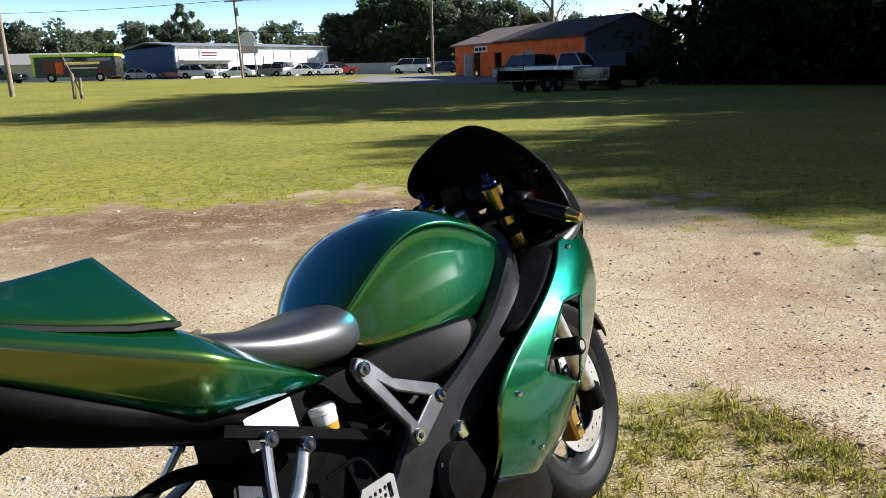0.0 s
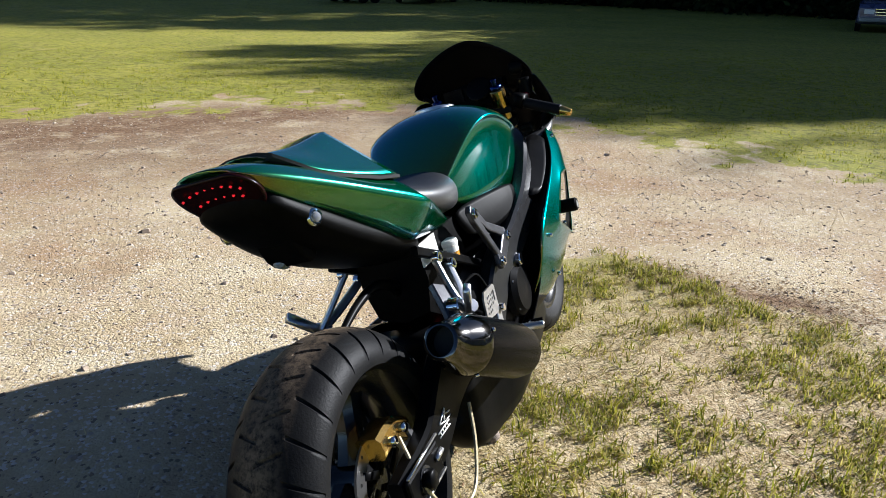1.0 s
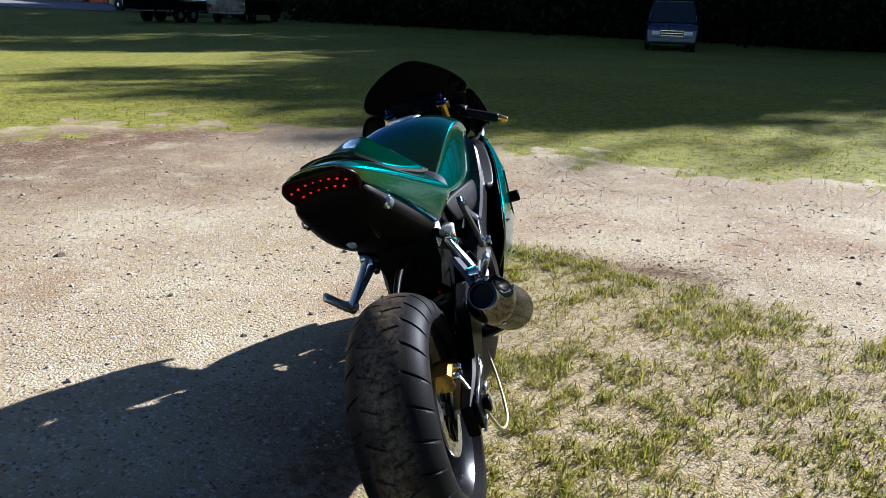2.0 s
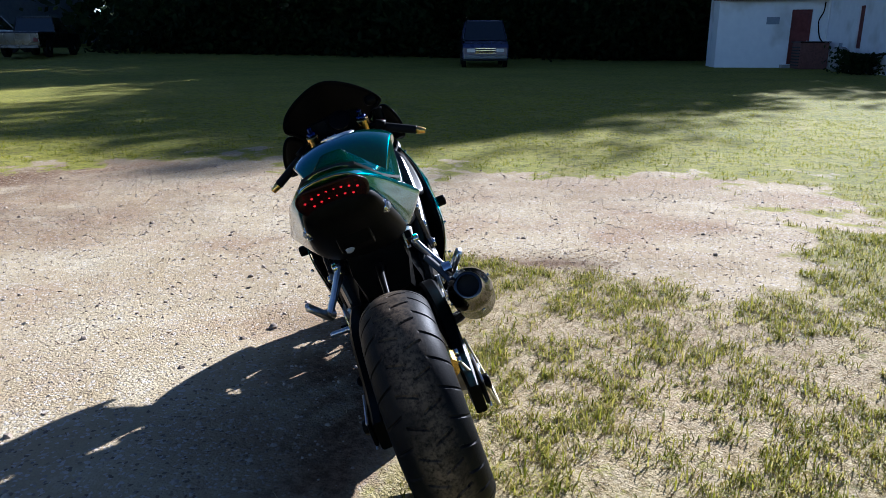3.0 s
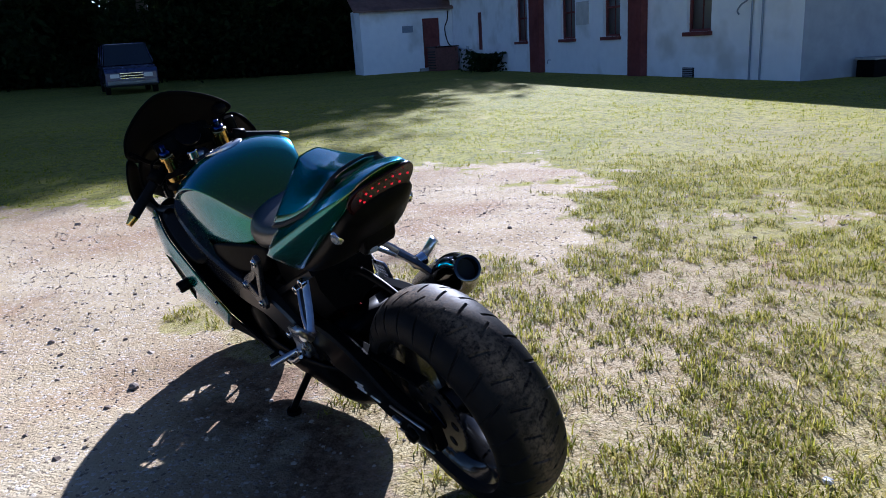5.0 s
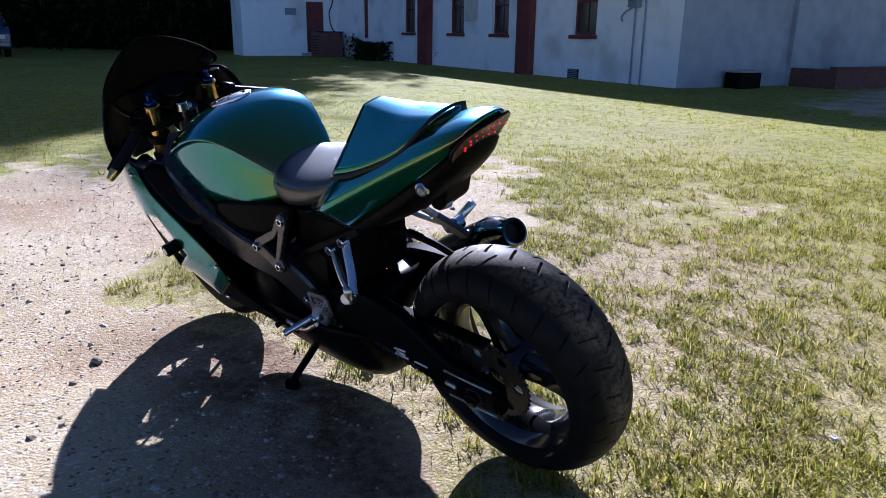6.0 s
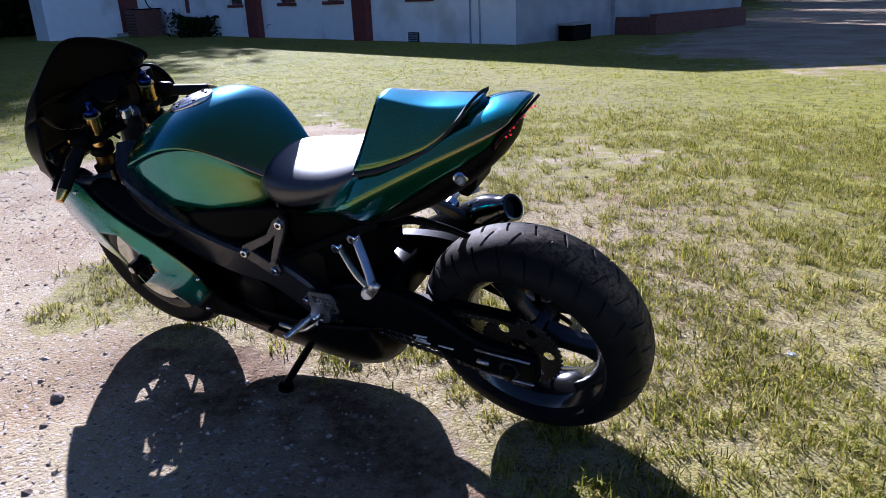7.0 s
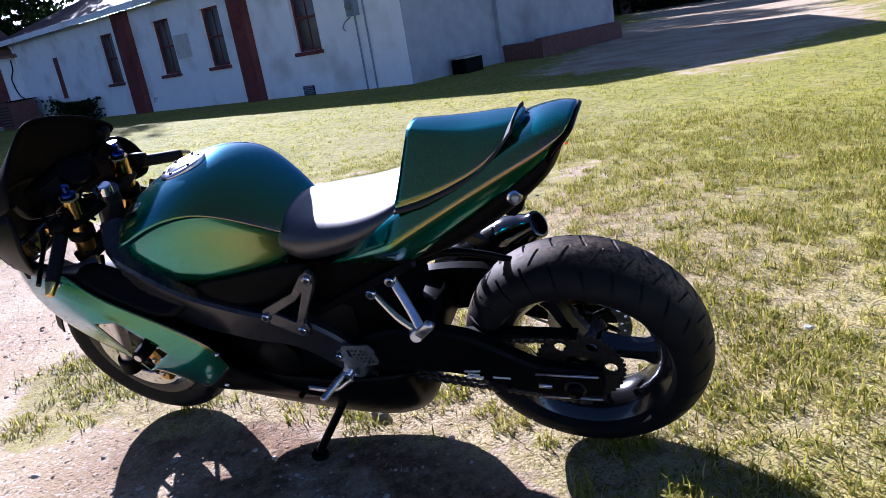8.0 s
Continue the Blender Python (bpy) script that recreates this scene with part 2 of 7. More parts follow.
ALLOY = surface("brushed_alloy", (0.55, 0.55, 0.56), (0.68, 0.68, 0.69), 40, 0.33, metal=1.0, bump=0.08, bump_scale=300, bump_dist=0.001, stain=(0.4, 0.39, 0.37))
STEEL = surface("disc_steel", (0.6, 0.59, 0.57), (0.72, 0.71, 0.69), 60, 0.3, metal=1.0, bump=0.05, bump_scale=500, bump_dist=0.0005)
DARK_CHROME = surface("smoked_chrome", (0.09, 0.085, 0.08), (0.14, 0.13, 0.12), 10, 0.12, metal=1.0, bump=0, stain=(0.3, 0.2, 0.1), rough_var=0.05)
CHROME = surface("chrome", (0.72, 0.72, 0.72), (0.8, 0.8, 0.8), 10, 0.09, metal=1.0, bump=0, stain=(0.55, 0.45, 0.33), rough_var=0.05)
CARBON = surface("dark_muffler_shell", (0.002, 0.002, 0.0024), (0.003, 0.003, 0.0035), 90, 0.24, bump=0.0, bump_scale=300, bump_dist=0.001, rough_var=0.04, spec=0.06)
GOLD = surface("gold_anodised", (0.62, 0.38, 0.09), (0.72, 0.47, 0.14), 30, 0.24, metal=1.0, bump=0.04, stain=(0.45, 0.27, 0.06))
BLUE_ANO = surface("blue_anodised", (0.015, 0.03, 0.13), (0.02, 0.045, 0.2), 30, 0.28, metal=1.0, bump=0)
RED_ANO = surface("red_anodised", (0.45, 0.015, 0.02), (0.55, 0.03, 0.03), 30, 0.3, metal=0.8, bump=0)
CHAIN = surface("chain_steel", (0.03, 0.028, 0.026), (0.06, 0.055, 0.05), 120, 0.5, metal=0.8, bump=0.2, bump_scale=300, bump_dist=0.001)
AMBER = glass_mat("brake_fluid", (0.75, 0.36, 0.04), 0.15, 0.3)
WHITE_PLASTIC = surface("white_plastic", (0.68, 0.66, 0.6), (0.76, 0.74, 0.7), 30, 0.4, bump=0)
RED_LENS = surface("smoked_red_lens", (0.008, 0.0015, 0.0015), (0.014, 0.002, 0.002), 10, 0.25, bump=0, spec=0.15)
LED = glow_mat("led_red", (0.8, 0.015, 0.02), 0.3)
CLEAR_LENS = glass_mat("clear_lens", (0.4, 0.41, 0.43), 0.06, 0.5)
SMOKE = surface("smoked_screen", (0.002, 0.002, 0.0025), (0.004, 0.0035, 0.004), 4, 0.6, bump=0, rough_var=0.05, spec=0.04)
HOSE = surface("braided_hose", (0.4, 0.33, 0.18), (0.55, 0.47, 0.28), 400, 0.4, metal=0.3, bump=0.2, bump_scale=500, bump_dist=0.001)
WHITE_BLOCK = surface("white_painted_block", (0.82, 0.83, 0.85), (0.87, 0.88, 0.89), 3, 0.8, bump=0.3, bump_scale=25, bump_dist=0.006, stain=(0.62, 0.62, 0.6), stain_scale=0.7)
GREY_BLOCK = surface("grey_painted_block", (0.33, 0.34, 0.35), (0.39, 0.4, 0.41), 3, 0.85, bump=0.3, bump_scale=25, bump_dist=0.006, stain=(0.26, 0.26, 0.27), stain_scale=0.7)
RED_TRIM = surface("dark_red_trim", (0.12, 0.028, 0.025), (0.165, 0.04, 0.034), 8, 0.7, bump=0.15, bump_scale=40, stain=(0.09, 0.02, 0.018))
ROOF_TIN = surface("brown_roof", (0.16, 0.085, 0.06), (0.21, 0.12, 0.09), 5, 0.65, bump=0.3, bump_scale=18, bump_dist=0.01, stain=(0.12, 0.07, 0.055))
PANE = glass_mat("dusty_pane", (0.16, 0.155, 0.15), 0.3)
# near-black for radiator and grilles, and for shade painted into recesses and rooms
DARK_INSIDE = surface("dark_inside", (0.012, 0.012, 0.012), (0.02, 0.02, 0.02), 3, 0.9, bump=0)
CONCRETE = surface("concrete", (0.3, 0.29, 0.27), (0.4, 0.38, 0.35), 12, 0.9, bump=0.4, bump_scale=60)
METER_GREY = surface("meter_grey", (0.22, 0.26, 0.32), (0.28, 0.31, 0.36), 20, 0.5, metal=0.4, bump=0)
BRICK_DARK = surface("dark_brick", (0.1, 0.045, 0.038), (0.16, 0.07, 0.055), 14, 0.9, bump=0.5, bump_scale=30, bump_dist=0.008)
STONE = surface("pebble_stone", (0.16, 0.12, 0.09), (0.34, 0.28, 0.22), 40, 0.9, bump=0.4, bump_scale=120)
ORANGE_WALL = surface("orange_wall", (0.85, 0.13, 0.012), (0.92, 0.16, 0.016), 4, 0.75, bump=0.15, bump_scale=20, stain=(0.6, 0.1, 0.015))
SLATE_WALL = surface("slate_blue_wall", (0.075, 0.095, 0.125), (0.1, 0.12, 0.15), 4, 0.8, bump=0.2, bump_scale=12, bump_dist=0.01)
WHITE_METAL = surface("white_sheet_metal", (0.62, 0.66, 0.7), (0.7, 0.73, 0.76), 3, 0.5, bump=0.1, bump_scale=8, stain=(0.5, 0.52, 0.54))
BLUE_METAL = surface("blue_sheet_metal", (0.035, 0.075, 0.17), (0.045, 0.09, 0.2), 3, 0.7, bump=0.1, bump_scale=8, spec=0.15)
ROOF_METAL = surface("weathered_grey_roof", (0.2, 0.22, 0.25), (0.26, 0.28, 0.31), 3, 0.6, bump=0.1, bump_scale=8)
SHINGLE = surface("brown_shingle", (0.2, 0.14, 0.11), (0.28, 0.2, 0.16), 10, 0.9, bump=0.4, bump_scale=40)
SHINGLE_DARK = surface("charcoal_shingle", (0.045, 0.035, 0.034), (0.075, 0.06, 0.055), 10, 0.9, bump=0.4, bump_scale=40)
ASPHALT = surface("asphalt", (0.2, 0.19, 0.18), (0.26, 0.25, 0.24), 8, 0.9, bump=0.3, bump_scale=60)
WOOD = surface("weathered_wood", (0.16, 0.12, 0.085), (0.27, 0.21, 0.15), 12, 0.85, bump=0.5, bump_scale=30, bump_dist=0.01)
FENCE = surface("pale_fence", (0.5, 0.49, 0.46), (0.6, 0.58, 0.55), 5, 0.8, bump=0.1)
LIME = surface("lime_panel", (0.5, 0.75, 0.02), (0.56, 0.8, 0.04), 5, 0.4, bump=0)
BUS_BLACK = surface("black_vinyl_wrap", (0.012, 0.012, 0.012), (0.025, 0.025, 0.02), 2, 0.3, bump=0)


def car_paint(name, c):
    return surface(name, c, tuple(v * 1.15 + 0.003 for v in c), 6, 0.3, metal=0.25, bump=0, coat=0.8, stain=tuple(v * 0.85 + 0.01 for v in c))


CAR_WHITE, CAR_SILVER = car_paint("car_white", (0.7, 0.7, 0.7)), car_paint("car_silver", (0.4, 0.42, 0.42))
CAR_BLACK, CAR_BLUE = car_paint("car_black", (0.004, 0.004, 0.005)), car_paint("car_navy", (0.02, 0.03, 0.08))
CAR_RED, CAR_GREY = car_paint("car_red", (0.25, 0.02, 0.02)), car_paint("car_grey", (0.12, 0.13, 0.14))
CAR_VIOLET = car_paint("car_violet_blue", (0.035, 0.04, 0.1))
CAR_GLASS = glass_mat("car_glass", (0.015, 0.018, 0.02), 0.04)
HEADLAMP = glass_mat("headlamp_lens", (0.6, 0.62, 0.65), 0.08)


# ---- building blocks ----
def part(name, bm, material, parent=None, label="", smooth=True, sub=0, bevel=0.0):
    """Links a bmesh as one mesh object under a thing or a part."""
    bmesh.ops.recalc_face_normals(bm, faces=bm.faces)
    if smooth and not sub:
        for e in bm.edges:
            if len(e.link_faces) == 2 and e.calc_face_angle() > 0.66:
                e.smooth = False
    me = bpy.data.meshes.new(name)
    bm.to_mesh(me)
    bm.free()
    me.materials.append(material)
    if smooth:
        me.polygons.foreach_set("use_smooth", [True] * len(me.polygons))
    ob = new(name, me)
    ob.parent = parent
    if bevel:
        md = ob.modifiers.new("edge", "BEVEL")
        md.width, md.segments, md.limit_method, md.angle_limit = bevel, 2, "ANGLE", radians(35)
        md.harden_normals = False
    if sub:
        md = ob.modifiers.new("round", "SUBSURF")
        md.levels = md.render_levels = sub
    if label:
        tagged(ob, label)
    return ob


def thing(name, m, label, category, group="", kind=""):
    ob = new(name)
    ob.matrix_world = m
    ob.empty_display_size = 0.1
    return tagged(ob, label, category, group, kind)


def box(bm, x0, x1, y0, y1, z0, z1, m=None):
    vs = [bm.verts.new((x, y, z)) for z in (z0, z1) for x, y in ((x0, y0), (x1, y0), (x1, y1), (x0, y1))]
    for f in ((0, 3, 2, 1), (4, 5, 6, 7), (0, 1, 5, 4), (1, 2, 6, 5), (2, 3, 7, 6), (3, 0, 4, 7)):
        bm.faces.new([vs[i] for i in f])
    if m is not None:
        bmesh.ops.transform(bm, matrix=m, verts=vs)
    return bm


def boxed(*a, m=None):
    return box(bmesh.new(), *a, m=m)


def loft(rings, caps=True, cyclic=True, bm=None):
    """Skin over rings of equal count."""
    bm = bm or bmesh.new()
    vs = [[bm.verts.new(p) for p in r] for r in rings]
    k = len(rings[0])
    for a, b in zip(vs, vs[1:]):
        for i in range(k if cyclic else k - 1):
            j = (i + 1) % k
            bm.faces.new((a[i], a[j], b[j], b[i]))
    if caps and cyclic:
        bm.faces.new(vs[0][::-1])
        bm.faces.new(vs[-1])
    return bm


def smooth_path(pts, n):
    """Catmull-Rom through the points."""
    p = [Vector(q) for q in pts]
    p = [2 * p[0] - p[1], *p, 2 * p[-1] - p[-2]]
    out = []
    for i in range(1, len(p) - 2):
        for s in range(n):
            t = s / n
            a, b, c, d = p[i - 1 : i + 3]
            out.append(0.5 * ((2 * b) + (c - a) * t + (2 * a - 5 * b + 4 * c - d) * t * t + (3 * b - a - 3 * c + d) * t**3))
    return out + [p[-2]]


def tube(pts, r, seg=10, n=6, bm=None, flat=1.0, r_end=None):
    """A round or flattened bar along a smooth path."""
    path = smooth_path(pts, n) if n > 1 and len(pts) > 2 else [Vector(q) for q in pts]
    rings, side = [], None
    for i, q in enumerate(path):
        d = (path[min(i + 1, len(path) - 1)] - path[max(i - 1, 0)]).normalized()
        side = (side - d * side.dot(d)).normalized() if side else d.orthogonal().normalized()
        up = d.cross(side)
        rr = r + ((r_end - r) * i / (len(path) - 1) if r_end is not None else 0)
        rings.append([q + rr * (math.cos(a) * side + flat * math.sin(a) * up) for a in (2 * math.pi * k / seg for k in range(seg))])
    return loft(rings, bm=bm)


def beam(pts, w, h, n=6, bm=None, up=(0, 0, 1)):
    """A bar of rectangular section with chamfered corners along a smooth path: w across, h upwards; each a number or a list."""
    path = smooth_path(pts, n) if n > 1 and len(pts) > 2 else [Vector(q) for q in pts]
    ws = w if isinstance(w, (list, tuple)) else [w] * len(pts)
    hs = h if isinstance(h, (list, tuple)) else [h] * len(pts)
    rings = []
    for i, q in enumerate(path):
        d = (path[min(i + 1, len(path) - 1)] - path[max(i - 1, 0)]).normalized()
        a = d.cross(Vector(up)).normalized()
        u = a.cross(d)
        f = i / (len(path) - 1) * (len(pts) - 1)
        j = min(int(f), len(pts) - 2)
        ww, hh = (ws[j] + (ws[j + 1] - ws[j]) * (f - j)) / 2, (hs[j] + (hs[j + 1] - hs[j]) * (f - j)) / 2
        c = min(ww, hh) * 0.35
        rings.append([q + x * a + z * u for x, z in ((ww, hh - c), (ww - c, hh), (c - ww, hh), (-ww, hh - c), (-ww, c - hh), (c - ww, -hh), (ww - c, -hh), (ww, c - hh))])
    return loft(rings, bm=bm)


def spin(profile, m=None, seg=48, closed=False, bm=None):
    """Turns a profile of (radius, along) about the local y axis."""
    rings = [[Vector((r * math.cos(a), y, r * math.sin(a))) for a in (2 * math.pi * k / seg for k in range(seg))] for r, y in profile]
    fresh = bmesh.new()
    loft(rings + ([rings[0]] if closed else []), caps=not closed, bm=fresh)
    if closed:
        bmesh.ops.remove_doubles(fresh, verts=fresh.verts, dist=1e-6)
    if m is not None:
        fresh.transform(m)
    if bm is None:
        return fresh
    me = bpy.data.meshes.new("tmp")
    fresh.to_mesh(me)
    fresh.free()
    bm.from_mesh(me)
    bpy.data.meshes.remove(me)
    return bm


def along(a, b):
    """A pose whose y axis runs from a to b."""
    a, b = Vector(a), Vector(b)
    return Matrix.Translation(a) @ (b - a).to_track_quat("Y", "Z").to_matrix().to_4x4()


def rod(a, b, r, seg=16, bm=None, r2=None, bevel=0.0):
    L = (Vector(b) - Vector(a)).length
    r2 = r if r2 is None else r2
    prof = [(r - bevel, 0), (r, bevel), (r2, L - bevel), (r2 - bevel, L)] if bevel else [(r, 0), (r2, L)]
    return spin(prof, along(a, b), seg, bm=bm)


def plate(outline, holes, y0, y1, bm=None, m=None):
    """A flat plate in the x-z plane with real holes, from y0 to y1."""
    fresh = bmesh.new()
    edges = []
    for loop in (outline, *holes):
        vs = [fresh.verts.new((x, y0, z)) for x, z in loop]
        edges += [fresh.edges.new((vs[i], vs[(i + 1) % len(vs)])) for i in range(len(vs))]
    bmesh.ops.triangle_fill(fresh, use_beauty=True, edges=edges)
    got = bmesh.ops.extrude_face_region(fresh, geom=fresh.faces[:])
    bmesh.ops.translate(fresh, vec=(0, y1 - y0, 0), verts=[v for v in got["geom"] if isinstance(v, bmesh.types.BMVert)])
    if m is not None:
        fresh.transform(m)
    if bm is None:
        return fresh
    me = bpy.data.meshes.new("tmp")
    fresh.to_mesh(me)
    fresh.free()
    bm.from_mesh(me)
    bpy.data.meshes.remove(me)
    return bm


def circle(x, z, r, n=12, turn=0.0):
    return [(x + r * math.cos(2 * math.pi * k / n + turn), z + r * math.sin(2 * math.pi * k / n + turn)) for k in range(n)]


# ---- the ground ----
LOT = [(-3.2, -0.7), (-2.0, 0.1), (-1.3, 0.5), (-0.8, 0.72), (-0.47, 0.97), (-0.1, 1.36), (0.15, 1.7), (0.3, 2.15), (0.45, 2.5), (1.0, 2.6), (1.3, 2.15), (1.7, 1.6), (1.85, 1.3),
       (1.7, 0.95), (2.4, 0.85), (3.1, 0.75), (3.8, 1.1), (4.6, 1.6), (5.0, 2.4), (4.5, 3.3), (3.5, 4.2), (3.0, 5.2), (2.6, 6.6), (1.9, 7.3), (0.5, 8.0),
       (-2.3, 7.9), (-3.4, 7.4), (-4.2, 6.3), (-9.0, 5.0), (-13.0, -2.0), (-6.0, -6.0)]
DRIVE = [(6.5, -4.2), (12.0, -3.4), (17.5, -7.5), (30.0, -16.0), (50.0, -26.0), (50.0, -34.0), (24.0, -20.0), (9.0, -9.0)]


def inside(poly, x, y):
    """Signed distance to a closed outline, positive inside."""
    px, py = np.asarray(x, float), np.asarray(y, float)
    best, odd = np.full(px.shape, 1e9), np.zeros(px.shape, bool)
    for (ax, ay), (bx, by) in zip(poly, poly[1:] + poly[:1]):
        dx, dy = bx - ax, by - ay
        t = np.clip(((px - ax) * dx + (py - ay) * dy) / (dx * dx + dy * dy), 0, 1)
        best = np.minimum(best, np.hypot(px - ax - t * dx, py - ay - t * dy))
        cross = (ay > py) != (by > py)
        with np.errstate(divide="ignore", invalid="ignore"):
            odd ^= cross & (px < dx * (py - ay) / (dy if dy else 1e-9) + ax)
    return np.where(odd, best, -best)


def drift(x, y, size, seed, octaves=3):
    """Cloudy noise about 0, from -1 to 1, with patches of that size in metres."""
    x, y = np.asarray(x, float), np.asarray(y, float)
    out, amp, total = np.zeros(np.broadcast(x, y).shape), 1.0, 0.0
    for o in range(octaves):
        u, v = x / size + 17.3 * o, y / size - 9.1 * o
        i, j = np.floor(u), np.floor(v)
        a, b = u - i, v - j
        a, b = a * a * (3 - 2 * a), b * b * (3 - 2 * b)
        corner = lambda p, q: np.modf(np.abs(np.sin((i + p) * 127.1 + (j + q) * 311.7 + (seed + o) * 74.7)) * 43758.5453)[0] * 2 - 1
        out = out + amp * ((corner(0, 0) * (1 - a) + corner(1, 0) * a) * (1 - b) + (corner(0, 1) * (1 - a) + corner(1, 1) * a) * b)
        total += amp
        amp, size = amp * 0.6, size * 0.47
    return out / total * 1.5


def soil(x, y):
    """How sandy the ground is: 0 turf, 1 bare."""
    far = np.clip(np.maximum((np.asarray(y, float) - 2.6) / 2.5, (np.asarray(x, float) - 2.2) / 1.6), 0, 1)
    lot = 0.5 + inside(LOT, x, y) / (0.55 + 0.9 * far) + (0.2 + 0.2 * far) * drift(x, y, 0.9, 1) + (0.22 + 0.16 * far) * drift(x, y, 0.28, 2)
    drive = 0.5 + inside(DRIVE, x, y) / 2.6 + 0.3 * drift(x, y, 2.2, 3)
    thin = 0.34 * np.exp(-(((x - 2.6) / 2.4) ** 2 + ((y + 0.4) / 1.8) ** 2))
    return np.clip(np.maximum(np.maximum(lot, drive), thin + 0.08), 0, 1)


def thin_turf(x, y):
    """Where the turf is worn so thin that earth shows between the tufts."""
    return np.clip(0.8 * np.exp(-((np.hypot(x - 0.8, y - 0.9) / 1.75) ** 3)) + 0.12 + 0.25 * np.exp(-(((x - 6.0) / 3.0) ** 2 + ((y + 0.5) / 1.6) ** 2)), 0, 1)


def rise(y):
    """The field climbs gently to the road."""
    y = np.asarray(y, float)
    return 0.03 * np.clip(y - 24, 0, 46) + 0.012 * np.clip(y - 70, 0, 200)


def lie(x, y):
    """Height of the ground: small hollows and wheel tracks on the rise."""
    near = np.exp(-np.hypot(x, np.asarray(y) - 1) / 14)
    return rise(y) + (0.009 * drift(x, y, 0.8, 5) + 0.004 * drift(x, y, 0.17, 6, 2)) * near - 0.004


def build_ground():
    steps = np.concatenate([-np.geomspace(900, 6, 46), np.linspace(-5.8, 9.8, 261), np.geomspace(10, 900, 46)])
    ys = np.concatenate([-np.geomspace(900, 4, 46), np.linspace(-3.8, 10.2, 234), np.geomspace(10.4, 900, 60)])
    X, Y = np.meshgrid(steps, ys)
    Z = lie(X, Y)
    nx, ny = len(steps), len(ys)
    verts = np.stack([X, Y, Z], -1).reshape(-1, 3)
    idx = np.arange(nx * ny).reshape(ny, nx)
    faces = np.stack([idx[:-1, :-1], idx[:-1, 1:], idx[1:, 1:], idx[1:, :-1]], -1).reshape(-1, 4)
    me = bpy.data.meshes.new("ground")
    me.from_pydata(verts.tolist(), [], faces.tolist())
    me.materials.append(EARTH)
    att = me.color_attributes.new("soil", "FLOAT_COLOR", "POINT")
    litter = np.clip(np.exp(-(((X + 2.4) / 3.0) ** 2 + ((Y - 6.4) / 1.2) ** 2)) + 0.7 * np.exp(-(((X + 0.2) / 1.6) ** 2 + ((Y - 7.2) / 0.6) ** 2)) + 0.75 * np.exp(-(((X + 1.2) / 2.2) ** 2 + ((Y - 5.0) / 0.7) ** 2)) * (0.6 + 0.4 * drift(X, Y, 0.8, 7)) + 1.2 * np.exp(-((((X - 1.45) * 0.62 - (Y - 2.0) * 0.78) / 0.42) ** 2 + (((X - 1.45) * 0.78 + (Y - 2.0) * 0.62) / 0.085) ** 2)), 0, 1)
    # bike's shadow deepened by painting darker brown earth along its left side
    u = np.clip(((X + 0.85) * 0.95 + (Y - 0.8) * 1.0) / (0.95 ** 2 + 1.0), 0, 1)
    bike_shade = np.exp(-(np.hypot(X + 0.85 - 0.95 * u, Y - 0.8 - u) / 0.36) ** 2)
    # wide soft patch of browner sand around (3.2, 3.5)
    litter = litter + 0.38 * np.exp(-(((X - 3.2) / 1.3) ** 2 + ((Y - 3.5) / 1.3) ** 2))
    litter = np.clip(litter + bike_shade * (0.85 + 0.5 * drift(X, Y, 0.25, 31)), 0, 1)
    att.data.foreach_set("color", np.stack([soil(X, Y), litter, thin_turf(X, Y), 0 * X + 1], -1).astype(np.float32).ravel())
    me.polygons.foreach_set("use_smooth", [True] * len(me.polygons))
    return tagged(new("ground", me), "sandy gravel lot running into patchy lawn", "ground", kind="structure")


build_ground()


def blades(name, xs, ys, length, width, material, label, lean=0.6, seed=1):
    """Grass as single bent blades, each three faces."""
    rng = np.random.default_rng(seed)
    n = len(xs)
    a, tilt = rng.uniform(0, 2 * math.pi, n), np.clip(rng.normal(lean, 0.42, n), 0.05, 1.9)
    L, w = length * rng.uniform(0.45, 1.25, n), width * rng.uniform(0.6, 1.3, n)
    dx, dy = np.cos(a), np.sin(a)
    sx, sy = -dy * w / 2, dx * w / 2
    z = lie(xs, ys) - 0.002
    out1, up1 = L * 0.5 * np.sin(tilt * 0.6), L * 0.5 * np.cos(tilt * 0.6)
    out2, up2 = out1 + L * 0.5 * np.sin(tilt * 1.5), up1 + L * 0.5 * np.cos(tilt * 1.5)
    v = np.stack([
        np.stack([xs - sx, ys - sy, z], -1), np.stack([xs + sx, ys + sy, z], -1),
        np.stack([xs + sx * 0.8 + dx * out1, ys + sy * 0.8 + dy * out1, z + up1], -1), np.stack([xs - sx * 0.8 + dx * out1, ys - sy * 0.8 + dy * out1, z + up1], -1),
        np.stack([xs + dx * out2, ys + dy * out2, z + np.maximum(up2, 0.004)], -1)], 1).reshape(-1, 3)
    me = bpy.data.meshes.new(name)
    me.vertices.add(5 * n)
    me.vertices.foreach_set("co", v.astype(np.float32).ravel())
    base = (np.arange(n) * 5)[:, None]
    loops = np.concatenate([base + [0, 1, 2, 3], base + [3, 2, 4]], 1).ravel()
    me.loops.add(len(loops))
    me.loops.foreach_set("vertex_index", loops.astype(np.int32))
    me.polygons.add(2 * n)
    me.polygons.foreach_set("loop_start", (np.arange(n)[:, None] * 7 + [0, 4]).ravel().astype(np.int32))
    me.update(calc_edges=True)
    me.materials.append(material)
    return tagged(new(name, me), label, "grass", kind="stuff")


